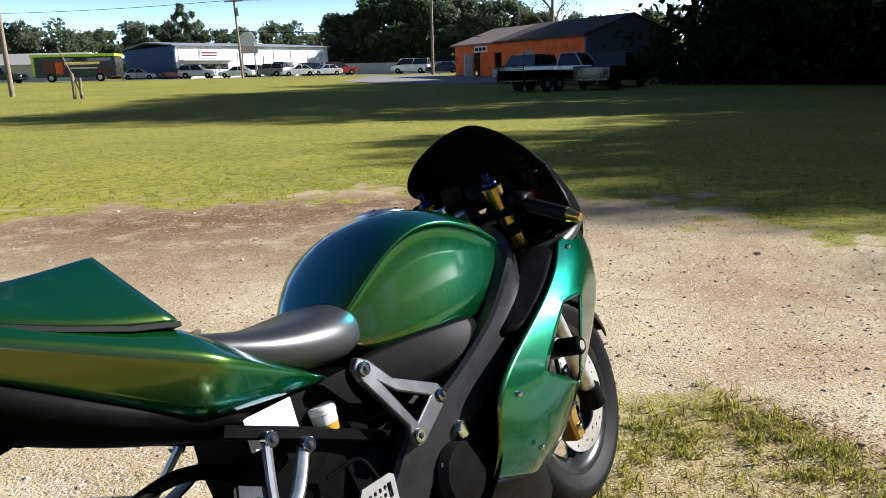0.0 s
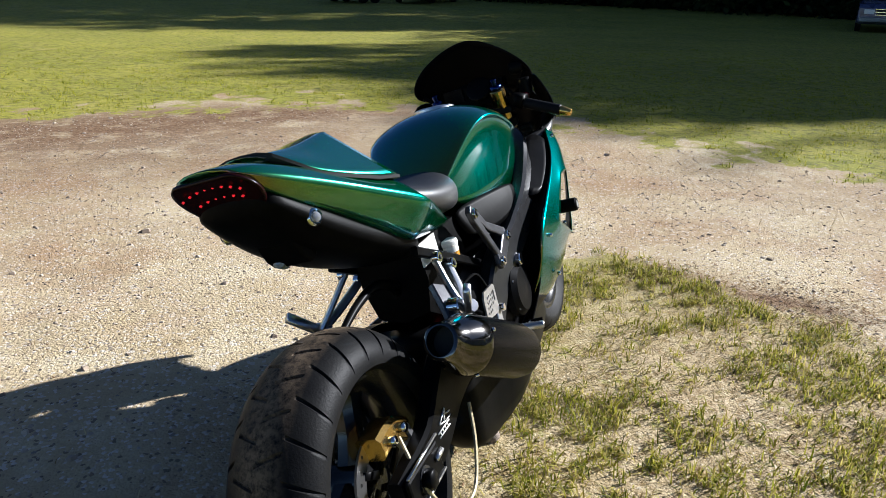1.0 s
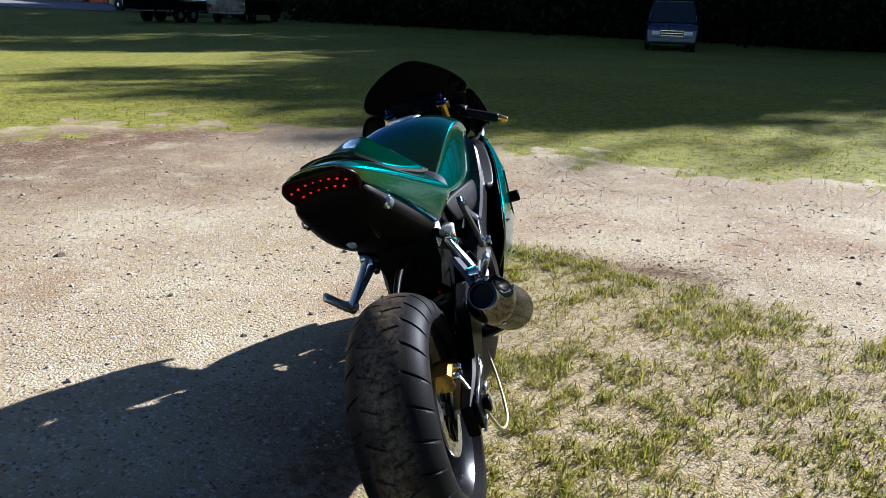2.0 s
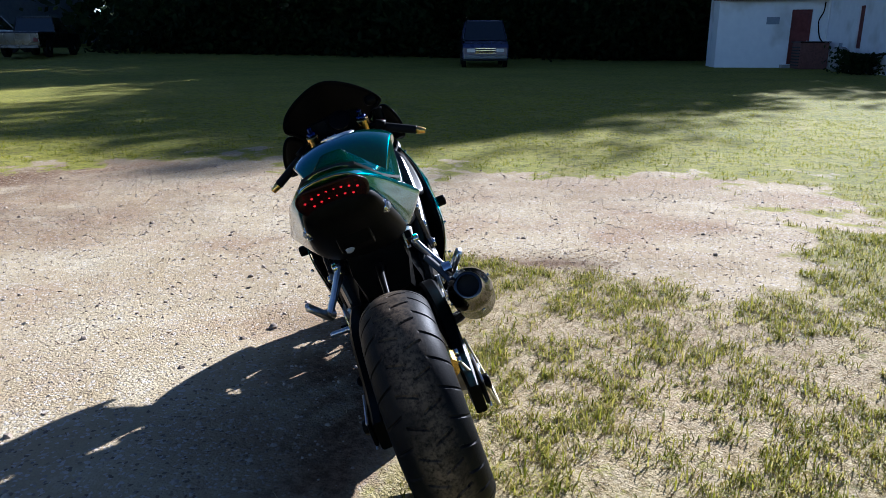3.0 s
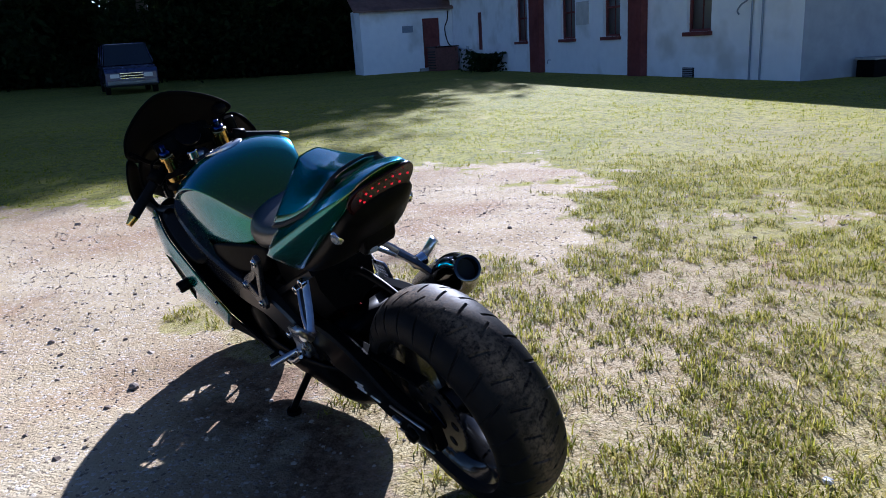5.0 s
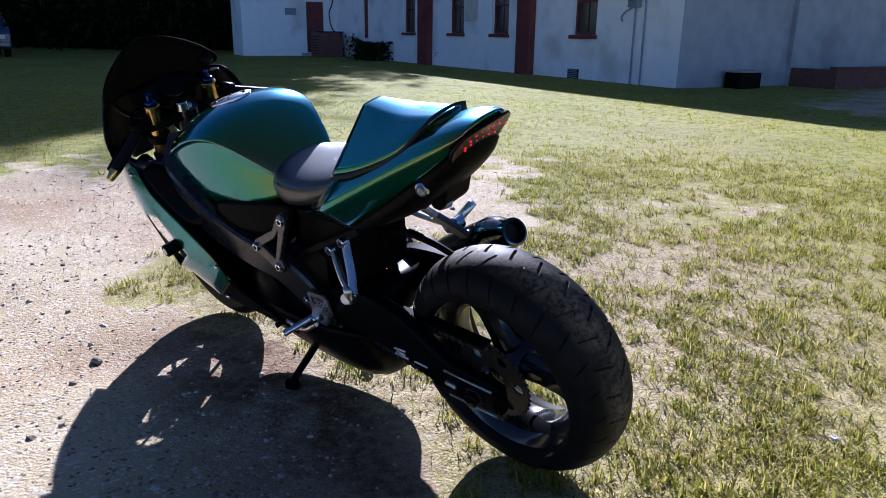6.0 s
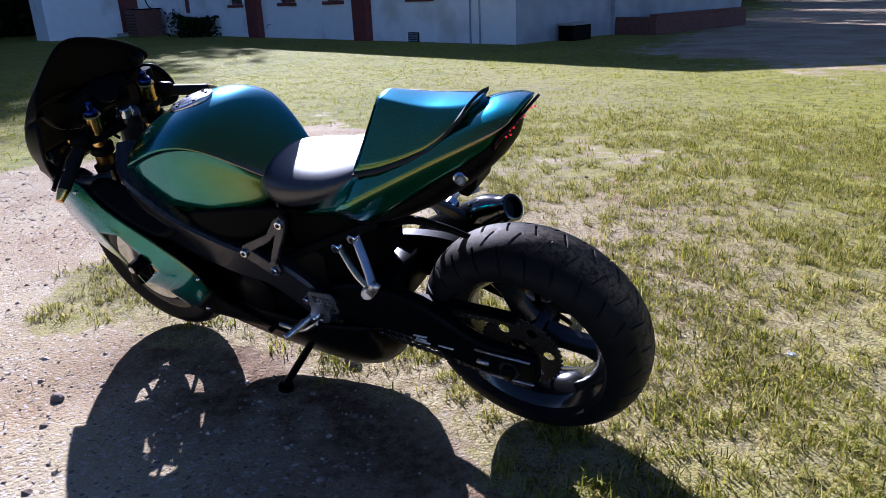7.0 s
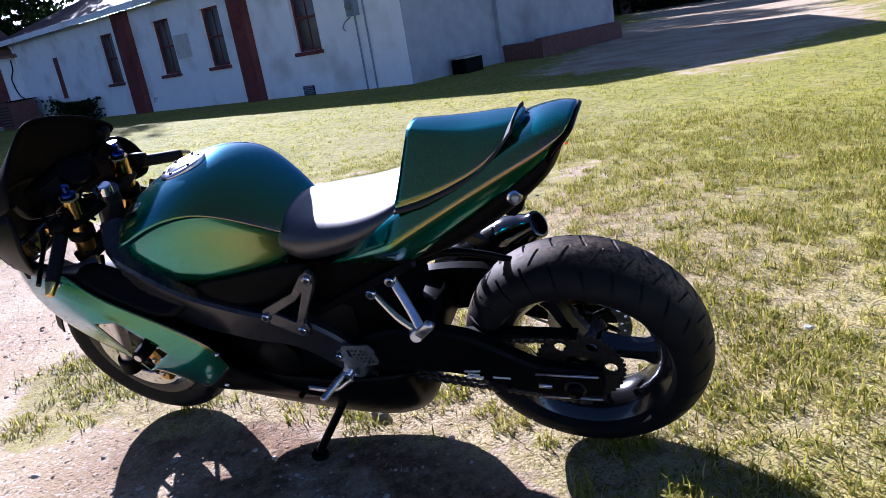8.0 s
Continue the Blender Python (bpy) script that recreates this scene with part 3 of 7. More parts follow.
def tufts(rng, x0, x1, y0, y1, n, spread, per, keep):
    """Clump centres kept by a share of the place, then blades round them."""
    x, y = rng.uniform(x0, x1, n), rng.uniform(y0, y1, n)
    ok = rng.uniform(0, 1, n) < keep(x, y)
    x, y = x[ok], y[ok]
    k = rng.poisson(per, len(x)) + 1
    x, y = np.repeat(x, k), np.repeat(y, k)
    return x + rng.normal(0, spread, len(x)), y + rng.normal(0, spread, len(x))


def turf_share(x, y):
    return np.clip((0.55 - soil(x, y) + 0.25 * drift(x, y, 0.2, 11)) / 0.35, 0, 1)


def fade(x, y, cx, cy, r0, r1):
    return np.clip((r1 - np.hypot(x - cx, y - cy)) / (r1 - r0), 0, 1)


rng = np.random.default_rng(4)
patchy = lambda x, y: np.clip(0.3 + 0.5 * np.clip((np.hypot(x - 0.3, y - 0.9) - 1.1) / 1.6, 0, 1) + 1.35 * drift(x, y, 0.095, 12, 3) + 0.6 * drift(x, y, 0.42, 113, 2), 0.08 + 0.22 * np.clip((np.hypot(x - 0.8, y - 0.9) - 1.2) / 0.8, 0, 1), 1)
gx, gy = tufts(rng, -3.6, 5.6, -4.2, 4.6, 168000, 0.014, 5, lambda x, y: turf_share(x, y) * fade(x, y, 0.9, 0.3, 2.4, 4.6) * patchy(x, y))
blades("grass_tufts", gx, gy, 0.046, 0.0044, GRASS, "patchy creeping weedy grass in sandy soil", 1.0, 5)
gx, gy = tufts(rng, -3.6, 5.6, -4.2, 4.6, 34000, 0.05, 3, lambda x, y: np.clip(turf_share(x, y) + 0.06, 0, 1) * np.clip(0.75 + drift(x, y, 0.2, 16, 2), 0.1, 1) * fade(x, y, 0.9, 0.3, 2.4, 4.2))
blades("dry_straw", gx, gy, 0.05, 0.003, STRAW, "dry straw blades lying between the tufts", 1.45, 15)
gx, gy = tufts(rng, -14, 18.0, -12.0, 18.0, 180000, 0.03, 3, lambda x, y: turf_share(x, y) * (1 - fade(x, y, 0.9, 0.3, 2.0, 4.4)) * fade(x, y, 2.5, 3.0, 6.0, 14.5) * np.clip(0.62 + 0.8 * drift(x, y, 0.4, 14, 4), 0.08, 1))
blades("lawn_grass", gx, gy, 0.034, 0.0085, LAWN, "short sunlit lawn grass with dry straw", 1.0, 6)


def stones(name, n, box4, size, keep, seed, label):
    """Loose grit and pebbles: low rough lumps half sunk in the sand."""
    rng = np.random.default_rng(seed)
    x, y = rng.uniform(box4[0], box4[1], n), rng.uniform(box4[2], box4[3], n)
    ok = rng.uniform(0, 1, n) < keep(x, y)
    x, y = x[ok], y[ok]
    s = size * rng.lognormal(0, 0.45, len(x))
    base = np.array([(1, 0, 0), (0.3, 0.95, 0), (-0.8, 0.6, 0), (-0.8, -0.6, 0), (0.3, -0.95, 0), (0.5, 0.25, 0.6), (-0.4, 0.35, 0.65), (-0.05, -0.5, 0.6)])
    jit = base[None] * rng.uniform(0.7, 1.25, (len(x), 8, 1)) * s[:, None, None]
    c, sn = np.cos(rng.uniform(0, 6.3, len(x))), np.sin(rng.uniform(0, 6.3, len(x)))
    v = np.stack([jit[..., 0] * c[:, None] - jit[..., 1] * sn[:, None] + x[:, None], jit[..., 0] * sn[:, None] + jit[..., 1] * c[:, None] + y[:, None], jit[..., 2] + (lie(x, y) - 0.001)[:, None]], -1)
    tri = np.array([(0, 1, 5), (1, 6, 5), (1, 2, 6), (2, 3, 6), (3, 7, 6), (3, 4, 7), (4, 0, 7), (0, 5, 7), (5, 6, 7)])
    f = (np.arange(len(x)) * 8)[:, None, None] + tri[None]
    me = bpy.data.meshes.new(name)
    me.from_pydata(v.reshape(-1, 3).tolist(), [], f.reshape(-1, 3).tolist())
    me.materials.append(GRIT)
    return tagged(new(name, me), label, "gravel", kind="stuff")


def grit_mat():
    m, n, l, b = nodes_of("loose_grit")
    g = n.new("ShaderNodeNewGeometry")
    r = n.new("ShaderNodeValToRGB")
    r.color_ramp.elements[0].color, r.color_ramp.elements[1].color = (0.15, 0.11, 0.08, 1), (0.52, 0.43, 0.32, 1)
    for p, c in ((0.25, (0.3, 0.23, 0.16, 1)), (0.6, (0.42, 0.34, 0.26, 1))):
        r.color_ramp.elements.new(p).color = c
    l.new(g.outputs["Random Per Island"], r.inputs[0])
    l.new(r.outputs[0], b.inputs["Base Color"])
    b.inputs["Roughness"].default_value = 0.9
    return m


GRIT = grit_mat()
stones("gravel", 90000, (-3.6, 5.0, -1.2, 7.6), 0.0042, lambda x, y: np.clip(soil(x, y) * 1.5 - 0.4, 0, 1) * np.clip(0.5 + 0.6 * drift(x, y, 0.5, 21), 0.05, 1), 8, "small loose gravel on sand")


stones("clods", 4500, (-3.4, 4.6, -1.0, 6.8), 0.0062, lambda x, y: np.clip(soil(x, y) * 1.6 - 0.5, 0, 1) * np.clip(0.3 + 1.1 * drift(x, y, 0.7, 22), 0.02, 1), 18, "crumbly clods of sandy soil")


def rock(name, x, y, s, seed, label):
    rng = random.Random(seed)
    bm = bmesh.new()
    bmesh.ops.create_icosphere(bm, subdivisions=2, radius=1)
    for v in bm.verts:
        q = 1 + 0.28 * noise.noise(v.co * 1.6 + Vector((seed, 0, 0)))
        v.co = Vector((v.co.x * 1.2 * q, v.co.y * 0.85 * q, max(v.co.z * 0.8 * q, -0.35)))
    ob = part(name, bm, STONE)
    ob.matrix_world = pose(x, y, float(lie(x, y)) + 0.25 * s, 0, 0, rng.uniform(0, 360)) @ Matrix.Scale(s, 4)
    return tagged(ob, label, "rock")


rock("stone", -0.13, 2.205, 0.02, 3, "small brown stone lying on gravel")
rock("stone", -0.035, 1.275, 0.028, 21, "grey stone lying in the grass under the motorcycle")
rock("stone", 2.34, 1.34, 0.016, 5, "small dark stone lying on pale sand")
rock("stone", 2.73, 1.62, 0.013, 9, "small dark stone lying on pale sand")
rock("stone", 0.16, 2.92, 0.014, 11, "small dark stone lying on pale sand")


def leaf_litter(name, n, spots, seed, label):
    """Dry curled leaves blown together in drifts."""
    rng = np.random.default_rng(seed)
    k = rng.integers(0, len(spots), n)
    sp = np.array(spots)[k]
    x, y = sp[:, 0] + rng.normal(0, 1, n) * sp[:, 2], sp[:, 1] + rng.normal(0, 1, n) * sp[:, 3]
    a, s = rng.uniform(0, 6.3, n), rng.uniform(0.003, 0.009, n)
    ux, uy = np.cos(a) * s, np.sin(a) * s
    z = lie(x, y) + 0.003
    v = np.stack([np.stack([x - ux, y - uy, z + s * rng.uniform(0, 0.4, n)], -1), np.stack([x - uy * 0.5, y + ux * 0.5, z], -1), np.stack([x + ux, y + uy, z + s * rng.uniform(0, 0.5, n)], -1), np.stack([x + uy * 0.5, y - ux * 0.5, z + s * 0.15], -1)], 1)
    me = bpy.data.meshes.new(name)
    me.from_pydata(v.reshape(-1, 3).tolist(), [], np.arange(4 * n).reshape(-1, 4).tolist())
    me.materials.append(DEAD_LEAF)
    return tagged(new(name, me), label, "leaves", kind="stuff")


leaf_litter("leaf_litter", 9000, [(-2.4, 6.3, 1.3, 0.5), (-1.0, 5.7, 1.0, 0.6), (-3.4, 5.7, 1.0, 0.7), (1.45, 2.0, 0.22, 0.14), (1.2, 2.3, 0.16, 0.1), (1.65, 1.75, 0.15, 0.1), (1.2, 1.2, 1.2, 1.0), (0.2, 0.0, 1.2, 1.2), (2.2, 0.4, 1.2, 0.9), (1.4, -0.6, 1.3, 0.8)], 12, "dry brown leaves scattered on sand and grass")

# a crumpled scrap of paper in the grass
bm = bmesh.new()
bmesh.ops.create_icosphere(bm, subdivisions=2, radius=1)
for v in bm.verts:
    q = 1 + 0.5 * noise.noise(v.co * 2.2 + Vector((7.3, 0, 0)))
    v.co = Vector((v.co.x * 0.017 * q, v.co.y * 0.012 * q, max(v.co.z, -0.4) * 0.008 * q))
scrap = part("paper_scrap", bm, WHITE_PLASTIC, smooth=False)
scrap.matrix_world = pose(-0.21, -0.15, float(lie(-0.21, -0.15)) + 0.008, 0, 0, 30)
tagged(scrap, "small crumpled pale paper scrap lying in grass", "litter")


# ---- the motorcycle ----
# its own frame: x forward, y to its left, z up along its leaning plane, origin on the ground below the rear wheel
BIKE = Matrix(((0.57358, -0.77682, -0.25992, -0.49075), (0.81915, 0.54394, 0.18200, 0.61374), (0.0, -0.31730, 0.94832, 0.0), (0, 0, 0, 1)))
bike = thing("motorcycle", BIKE, "green flake-painted sports motorcycle leaning on its side stand", "motorcycle")
REAR, FRONT = (0.095, 0.33), (1.57, 0.314)


def both(p):
    """A half profile from the top centre to the bottom centre, closed by its mirror image."""
    return [(y, z) for y, z in p] + [(-y, z) for y, z in p[-2:0:-1]]


def body(stations, sharp=(), firm=0.75, ends=0.0):
    """Skin over half profiles of (y, z) at an x, or of (x, y, z); sharp: which points of the profile run on as a crease."""
    rings = []
    for x, p in stations:
        h = [q if len(q) == 3 else (x, *q) for q in p]
        rings.append([Vector(q) for q in h] + [Vector((a, -b, c)) for a, b, c in h[-2:0:-1]])
    bm = loft(rings)
    lay, k = bm.edges.layers.float.new("crease_edge"), 2 * len(stations[0][1]) - 2
    rows = {i % k for q in sharp for i in (q, k - q)}
    bm.verts.index_update()
    for e in bm.edges:
        a, b = e.verts[0].index, e.verts[1].index
        if abs(a - b) == k and a % k in rows:
            e[lay] = firm
        elif a // k == b // k and a // k in (0, len(stations) - 1):
            e[lay] = ends
    return bm


def shell(name, rows, material, parent, thick, label="", sub=2, side=1):
    """A curved panel from rows of points, with thickness."""
    bm = bmesh.new()
    vs = [[bm.verts.new((x, side * y, z)) for x, y, z in r] for r in rows]
    for a, b in zip(vs, vs[1:]):
        for i in range(len(a) - 1):
            bm.faces.new((a[i], a[i + 1], b[i + 1], b[i]))
    ob = part(name, bm, material, parent, label)
    ob.modifiers.clear()
    md = ob.modifiers.new("round", "SUBSURF")
    md.levels = md.render_levels = sub
    md = ob.modifiers.new("thick", "SOLIDIFY")
    md.thickness, md.offset = thick, 0
    return ob


# wheels
def tyre(cx, cz, R, half, seg, rows, n_cuts, parent, label):
    """A tyre with a round crown, sunk sidewalls and slanting tread cuts."""
    prof = []
    bead = R - 0.092 if half > 0.08 else R - 0.085
    for k in range(rows + 1):
        s = -1 + 2 * k / rows
        a = s * radians(100)
        r = R - half * 1.02 * (1 - math.cos(a)) * 0.72
        y = half * math.sin(a) / math.sin(radians(90)) if abs(a) <= radians(90) else math.copysign(half * math.sin(a), a)
        prof.append((max(r, bead), y, s))
    prof = [(bead - 0.004, -half * 0.72, -2)] + prof + [(bead - 0.004, half * 0.72, 2)]
    ring, per = [], seg // n_cuts
    for r, y, s in prof:
        row = []
        u, off = min(abs(s), 0.86), 0 if s >= 0 else per // 2
        skew = -0.9 * u if u < 0.29 else -0.261 + 0.95 * (u - 0.29) - 0.25 * (u * u - 0.084)
        for k in range(seg):
            th = 2 * math.pi * (k / seg + skew / n_cuts)
            q = (k + off) % per
            cut = (0.32 < u < 0.84 and q in (6, 7)) or (0.03 < u < 0.27 and q in (15, 16))
            d = 0.0055 if cut else 0.0
            row.append(Vector(((r - d) * math.cos(th), y, (r - d) * math.sin(th))))
        ring.append(row)
    bm = loft(ring, caps=False)
    bm.transform(Matrix.Translation((cx, 0, cz)))
    ob = part("tyre", bm, RUBBER if half > 0.08 else CLEAN_RUBBER, parent, label)
    ob.modifiers.clear()
    return ob


def wheel(name, cx, cz, R, half, spokes, turn, material, label):
    rim_r = R - 0.088
    prof = [(rim_r + 0.004, -half * 0.74), (rim_r + 0.006, -half * 0.68), (rim_r - 0.012, -half * 0.62), (rim_r - 0.03, -half * 0.3), (rim_r - 0.032, half * 0.3), (rim_r - 0.012, half * 0.62),
            (rim_r + 0.006, half * 0.68), (rim_r + 0.004, half * 0.74), (rim_r - 0.006, half * 0.76), (rim_r - 0.026, half * 0.58), (rim_r - 0.045, half * 0.3), (rim_r - 0.045, -half * 0.3), (rim_r - 0.026, -half * 0.58), (rim_r - 0.006, -half * 0.76)]
    w = part(name, spin(prof, Matrix.Translation((cx, 0, cz)), 72, closed=True), material, bike, label)
    part("hub", spin([(0.03, -half * 0.6), (0.05, -half * 0.55), (0.045, -half * 0.2), (0.045, half * 0.2), (0.05, half * 0.55), (0.03, half * 0.6)], Matrix.Translation((cx, 0, cz)), 28), material, w)
    for k in range(spokes):
        a = radians(turn + 360 / spokes * k)
        d, q = Vector((math.cos(a), 0, math.sin(a))), Vector((-math.sin(a), 0, math.cos(a)))
        c = Vector((cx, 0, cz))
        rings = []
        for t, wd, th in ((0.04, 0.036, 0.03), (0.09, 0.026, 0.026), (rim_r - 0.075, 0.03, 0.024), (rim_r - 0.04, 0.05, 0.028)):
            o = c + d * t
            rings.append([o + q * x * wd + Vector((0, y * th, 0)) for x, y in ((1, 0.4), (0.5, 1), (-0.5, 1), (-1, 0.4), (-1, -0.4), (-0.5, -1), (0.5, -1), (1, -0.4))])
        part("spoke", loft(rings), material, w)
    return w


def disc(name, cx, cz, y, r0, r1, parent, n_holes=30):
    """A drilled brake disc on its carrier."""
    holes = []
    for k in range(n_holes):
        a = 2 * math.pi * k / n_holes
        r = r0 + (r1 - r0) * (0.28, 0.5, 0.72)[k % 3]
        holes.append(circle(r * math.cos(a), r * math.sin(a), 0.0042, 6))
    d = part(name, plate(circle(0, 0, r1, 60), holes + [circle(0, 0, r0, 48)], y - 0.0025, y + 0.0025, m=Matrix.Translation((cx, 0, cz))), STEEL, parent, "drilled steel brake disc")
    for k in range(6):
        a = math.pi / 3 * k
        part("carrier_arm", beam([(cx + 0.03 * math.cos(a), y, cz + 0.03 * math.sin(a)), (cx + (r0 + 0.006) * math.cos(a + 0.35), y, cz + (r0 + 0.006) * math.sin(a + 0.35))], 0.016, 0.006, up=(0, 1, 0)), SATIN_BLACK, d)
    return d


rw = wheel("rear_wheel", *REAR, 0.311, 0.097, 3, 188, GLOSS_BLACK, "gloss black three-spoke cast wheel")
tyre(*REAR, 0.311, 0.097, 624, 60, 26, rw, "wide worn tyre dusted with sand")
disc("rear_disc", *REAR, -0.07, 0.075, 0.11, bike, 24)
fw = wheel("front_wheel", *FRONT, 0.3, 0.062, 3, 40, GLOSS_BLACK, "gloss black three-spoke cast wheel")
tyre(*FRONT, 0.3, 0.062, 528, 36, 22, fw, "black grooved front tyre")
for s in (1, -1):
    disc("front_disc", *FRONT, s * 0.062, 0.1, 0.152, bike, 30)
    cal = part("front_caliper", beam([(1.465, s * 0.085, 0.36), (1.45, s * 0.085, 0.3), (1.462, s * 0.085, 0.24)], 0.05, 0.045, n=4, up=(1, 0, 0)), GOLD, bike, "gold radial brake caliper")
    for z in (0.27, 0.33):
        part("bolt", rod((1.455, s * 0.108, z), (1.455, s * 0.118, z), 0.009, 6), CHROME, cal)
    part("brake_hose", tube([(1.45, s * 0.09, 0.37), (1.42, s * 0.12, 0.46), (1.46, s * 0.11, 0.6), (1.4, s * 0.1, 0.74)], 0.006, 8), PLASTIC_BLACK, bike)
part("front_mudguard", loft([[Vector((1.57 + (0.318 + dr) * math.cos(a), y, 0.304 + (0.318 + dr) * math.sin(a))) for y, dr in ((-0.075, -0.035), (-0.06, 0.0), (0, 0.012), (0.06, 0.0), (0.075, -0.035), (0.07, -0.037), (0.056, -0.004), (0, 0.008), (-0.056, -0.004), (-0.07, -0.037))] for a in (radians(d) for d in range(22, 150, 8))]), SATIN_BLACK, bike, "black front mudguard")

# swingarm, chain, rear brake
for s in (1, -1):
    arm = part("swingarm_side", beam([(0.66, s * 0.105, 0.385), (0.52, s * 0.118, 0.42), (0.36, s * 0.128, 0.415), (0.2, s * 0.13, 0.345), (0.03, s * 0.13, 0.326)], [0.05, 0.046, 0.044, 0.042, 0.03], [0.12, 0.15, 0.14, 0.1, 0.085], n=6), SATIN_BLACK, bike, "black deep box-section swingarm")
    part("adjuster_block", boxed(0.03, 0.18, s * 0.153 - 0.006, s * 0.153 + 0.006, 0.3, 0.366), SATIN_BLACK, arm, "axle adjuster plate", smooth=False, bevel=0.014)
    for z0, z1 in ((0.369, 0.374), (0.293, 0.297)):
        part("adjuster_rail", beam([(0.035, s * 0.157, z0), (0.185, s * 0.157, z1)], 0.006, 0.005), ALLOY, arm, "bright rail edge")
    part("axle_nut", rod((REAR[0], s * 0.158, REAR[1]), (REAR[0], s * 0.178, REAR[1]), 0.021, 6, bevel=0.003), SATIN_BLACK, arm)
    part("axle_washer", rod((REAR[0], s * 0.157, REAR[1]), (REAR[0], s * 0.161, REAR[1]), 0.027, 20), FRAME_GREY, arm)
    part("adjuster_bolt", rod((0.15, s * 0.162, 0.338), (0.182, s * 0.162, 0.341), 0.006, 8), ALLOY, arm)
# thin engraved outlines: an angular mark, then two columns of short strokes
for a, b in (((0.222, 0.372), (0.262, 0.388)), ((0.262, 0.388), (0.246, 0.366)), ((0.222, 0.372), (0.252, 0.364)), ((0.252, 0.364), (0.282, 0.362)), ((0.262, 0.376), (0.282, 0.372)), ((0.205, 0.36), (0.268, 0.358)), ((0.208, 0.35), (0.268, 0.348)),
             ((0.215, 0.36), (0.219, 0.349)), ((0.228, 0.36), (0.232, 0.349)), ((0.241, 0.359), (0.245, 0.349)), ((0.254, 0.359), (0.258, 0.349))):
    part("swingarm_mark", beam([(a[0], -0.1525, a[1]), (b[0], -0.1525, b[1])], 0.003, 0.0022, up=(0, 1, 0)), WHITE_PLASTIC, bike, "pale engraved lettering strokes")
for a, b in (((0.372, 0.37), (0.33, 0.372)), ((0.365, 0.362), (0.335, 0.358)), ((0.372, 0.352), (0.325, 0.35)), ((0.3, 0.352), (0.255, 0.35))):
    part("swingarm_mark", beam([(a[0], 0.1525, a[1]), (b[0], 0.1525, b[1])], 0.003, 0.005, up=(0, 1, 0)), WHITE_PLASTIC, bike, "pale engraved lettering strokes")
part("swingarm_bridge", beam([(0.5, -0.11, 0.42), (0.5, 0.11, 0.42)], 0.09, 0.11), SATIN_BLACK, bike)
part("hugger_stay", tube([(0.56, 0.0, 0.5), (0.5, 0.0, 0.59), (0.41, 0.0, 0.632), (0.31, 0.0, 0.625), (0.22, 0.0, 0.6)], 0.016, 10, r_end=0.008), SATIN_BLACK, bike)
spr = []
for k in range(84):
    a = 2 * math.pi * k / 84
    r = 0.112 if k % 2 else 0.104
    spr.append((r * math.cos(a), r * math.sin(a)))
part("rear_sprocket", plate(spr, [circle(0.076 * math.cos(a), 0.076 * math.sin(a), 0.016, 10) for a in (math.pi / 3 * k for k in range(6))] + [circle(0, 0, 0.04, 20)], 0.082, 0.088, m=Matrix.Translation((REAR[0], 0, REAR[1]))), CHAIN, bike, "steel rear sprocket")


def chain_run(p0, p1, n):
    bm = bmesh.new()
    a, b = Vector(p0), Vector(p1)
    d = (b - a).normalized()
    u = Vector((0, 1, 0)).cross(d)
    for k in range(n):
        c = a + (b - a) * (k + 0.5) / n
        wd = 0.009 if k % 2 else 0.006
        for y in (-wd, wd):
            rings = [[c + d * dx + u * dz + Vector((0, y + yy, 0)) for dx, dz in ((-0.009, -0.005), (-0.006, -0.008), (0.006, -0.008), (0.009, -0.005), (0.009, 0.005), (0.006, 0.008), (-0.006, 0.008), (-0.009, 0.005))] for yy in (-0.001, 0.001)]
            loft(rings, bm=bm)
    return bm


for nm, p0, p1 in (("upper", (0.085, 0.085, 0.428), (0.72, 0.085, 0.4)), ("lower", (0.085, 0.085, 0.205), (0.72, 0.085, 0.305))):
    tagged(part("chain_run", chain_run(p0, p1, 52), CHAIN, bike, "oily drive chain run"), kind="stuff")
part("chain_guard", beam([(0.6, 0.092, 0.43), (0.3, 0.096, 0.455), (0.08, 0.096, 0.45)], 0.035, 0.008, n=5), PLASTIC_BLACK, bike)
rc = part("rear_caliper", beam([(0.17, -0.085, 0.4), (0.12, -0.085, 0.425), (0.06, -0.085, 0.42)], 0.05, 0.055, n=4, up=(0, 1, 0)), GOLD, bike, "gold rear brake caliper")
for x in (0.09, 0.14):
    part("bolt", rod((x, -0.112, 0.42), (x, -0.125, 0.42), 0.01, 6), CHROME, rc)
part("caliper_bracket", beam([(0.1, -0.1, 0.32), (0.17, -0.1, 0.36), (0.16, -0.1, 0.41)], 0.02, 0.035, n=4, up=(0, 1, 0)), ALLOY, bike, "alloy caliper bracket")
part("rear_brake_hose", tube([(0.12, -0.115, 0.41), (0.08, -0.16, 0.33), (0.12, -0.18, 0.24), (0.22, -0.185, 0.215), (0.31, -0.175, 0.27), (0.37, -0.16, 0.34)], 0.004, 8, 8), HOSE, bike, "tan braided brake hose hanging in a loop")

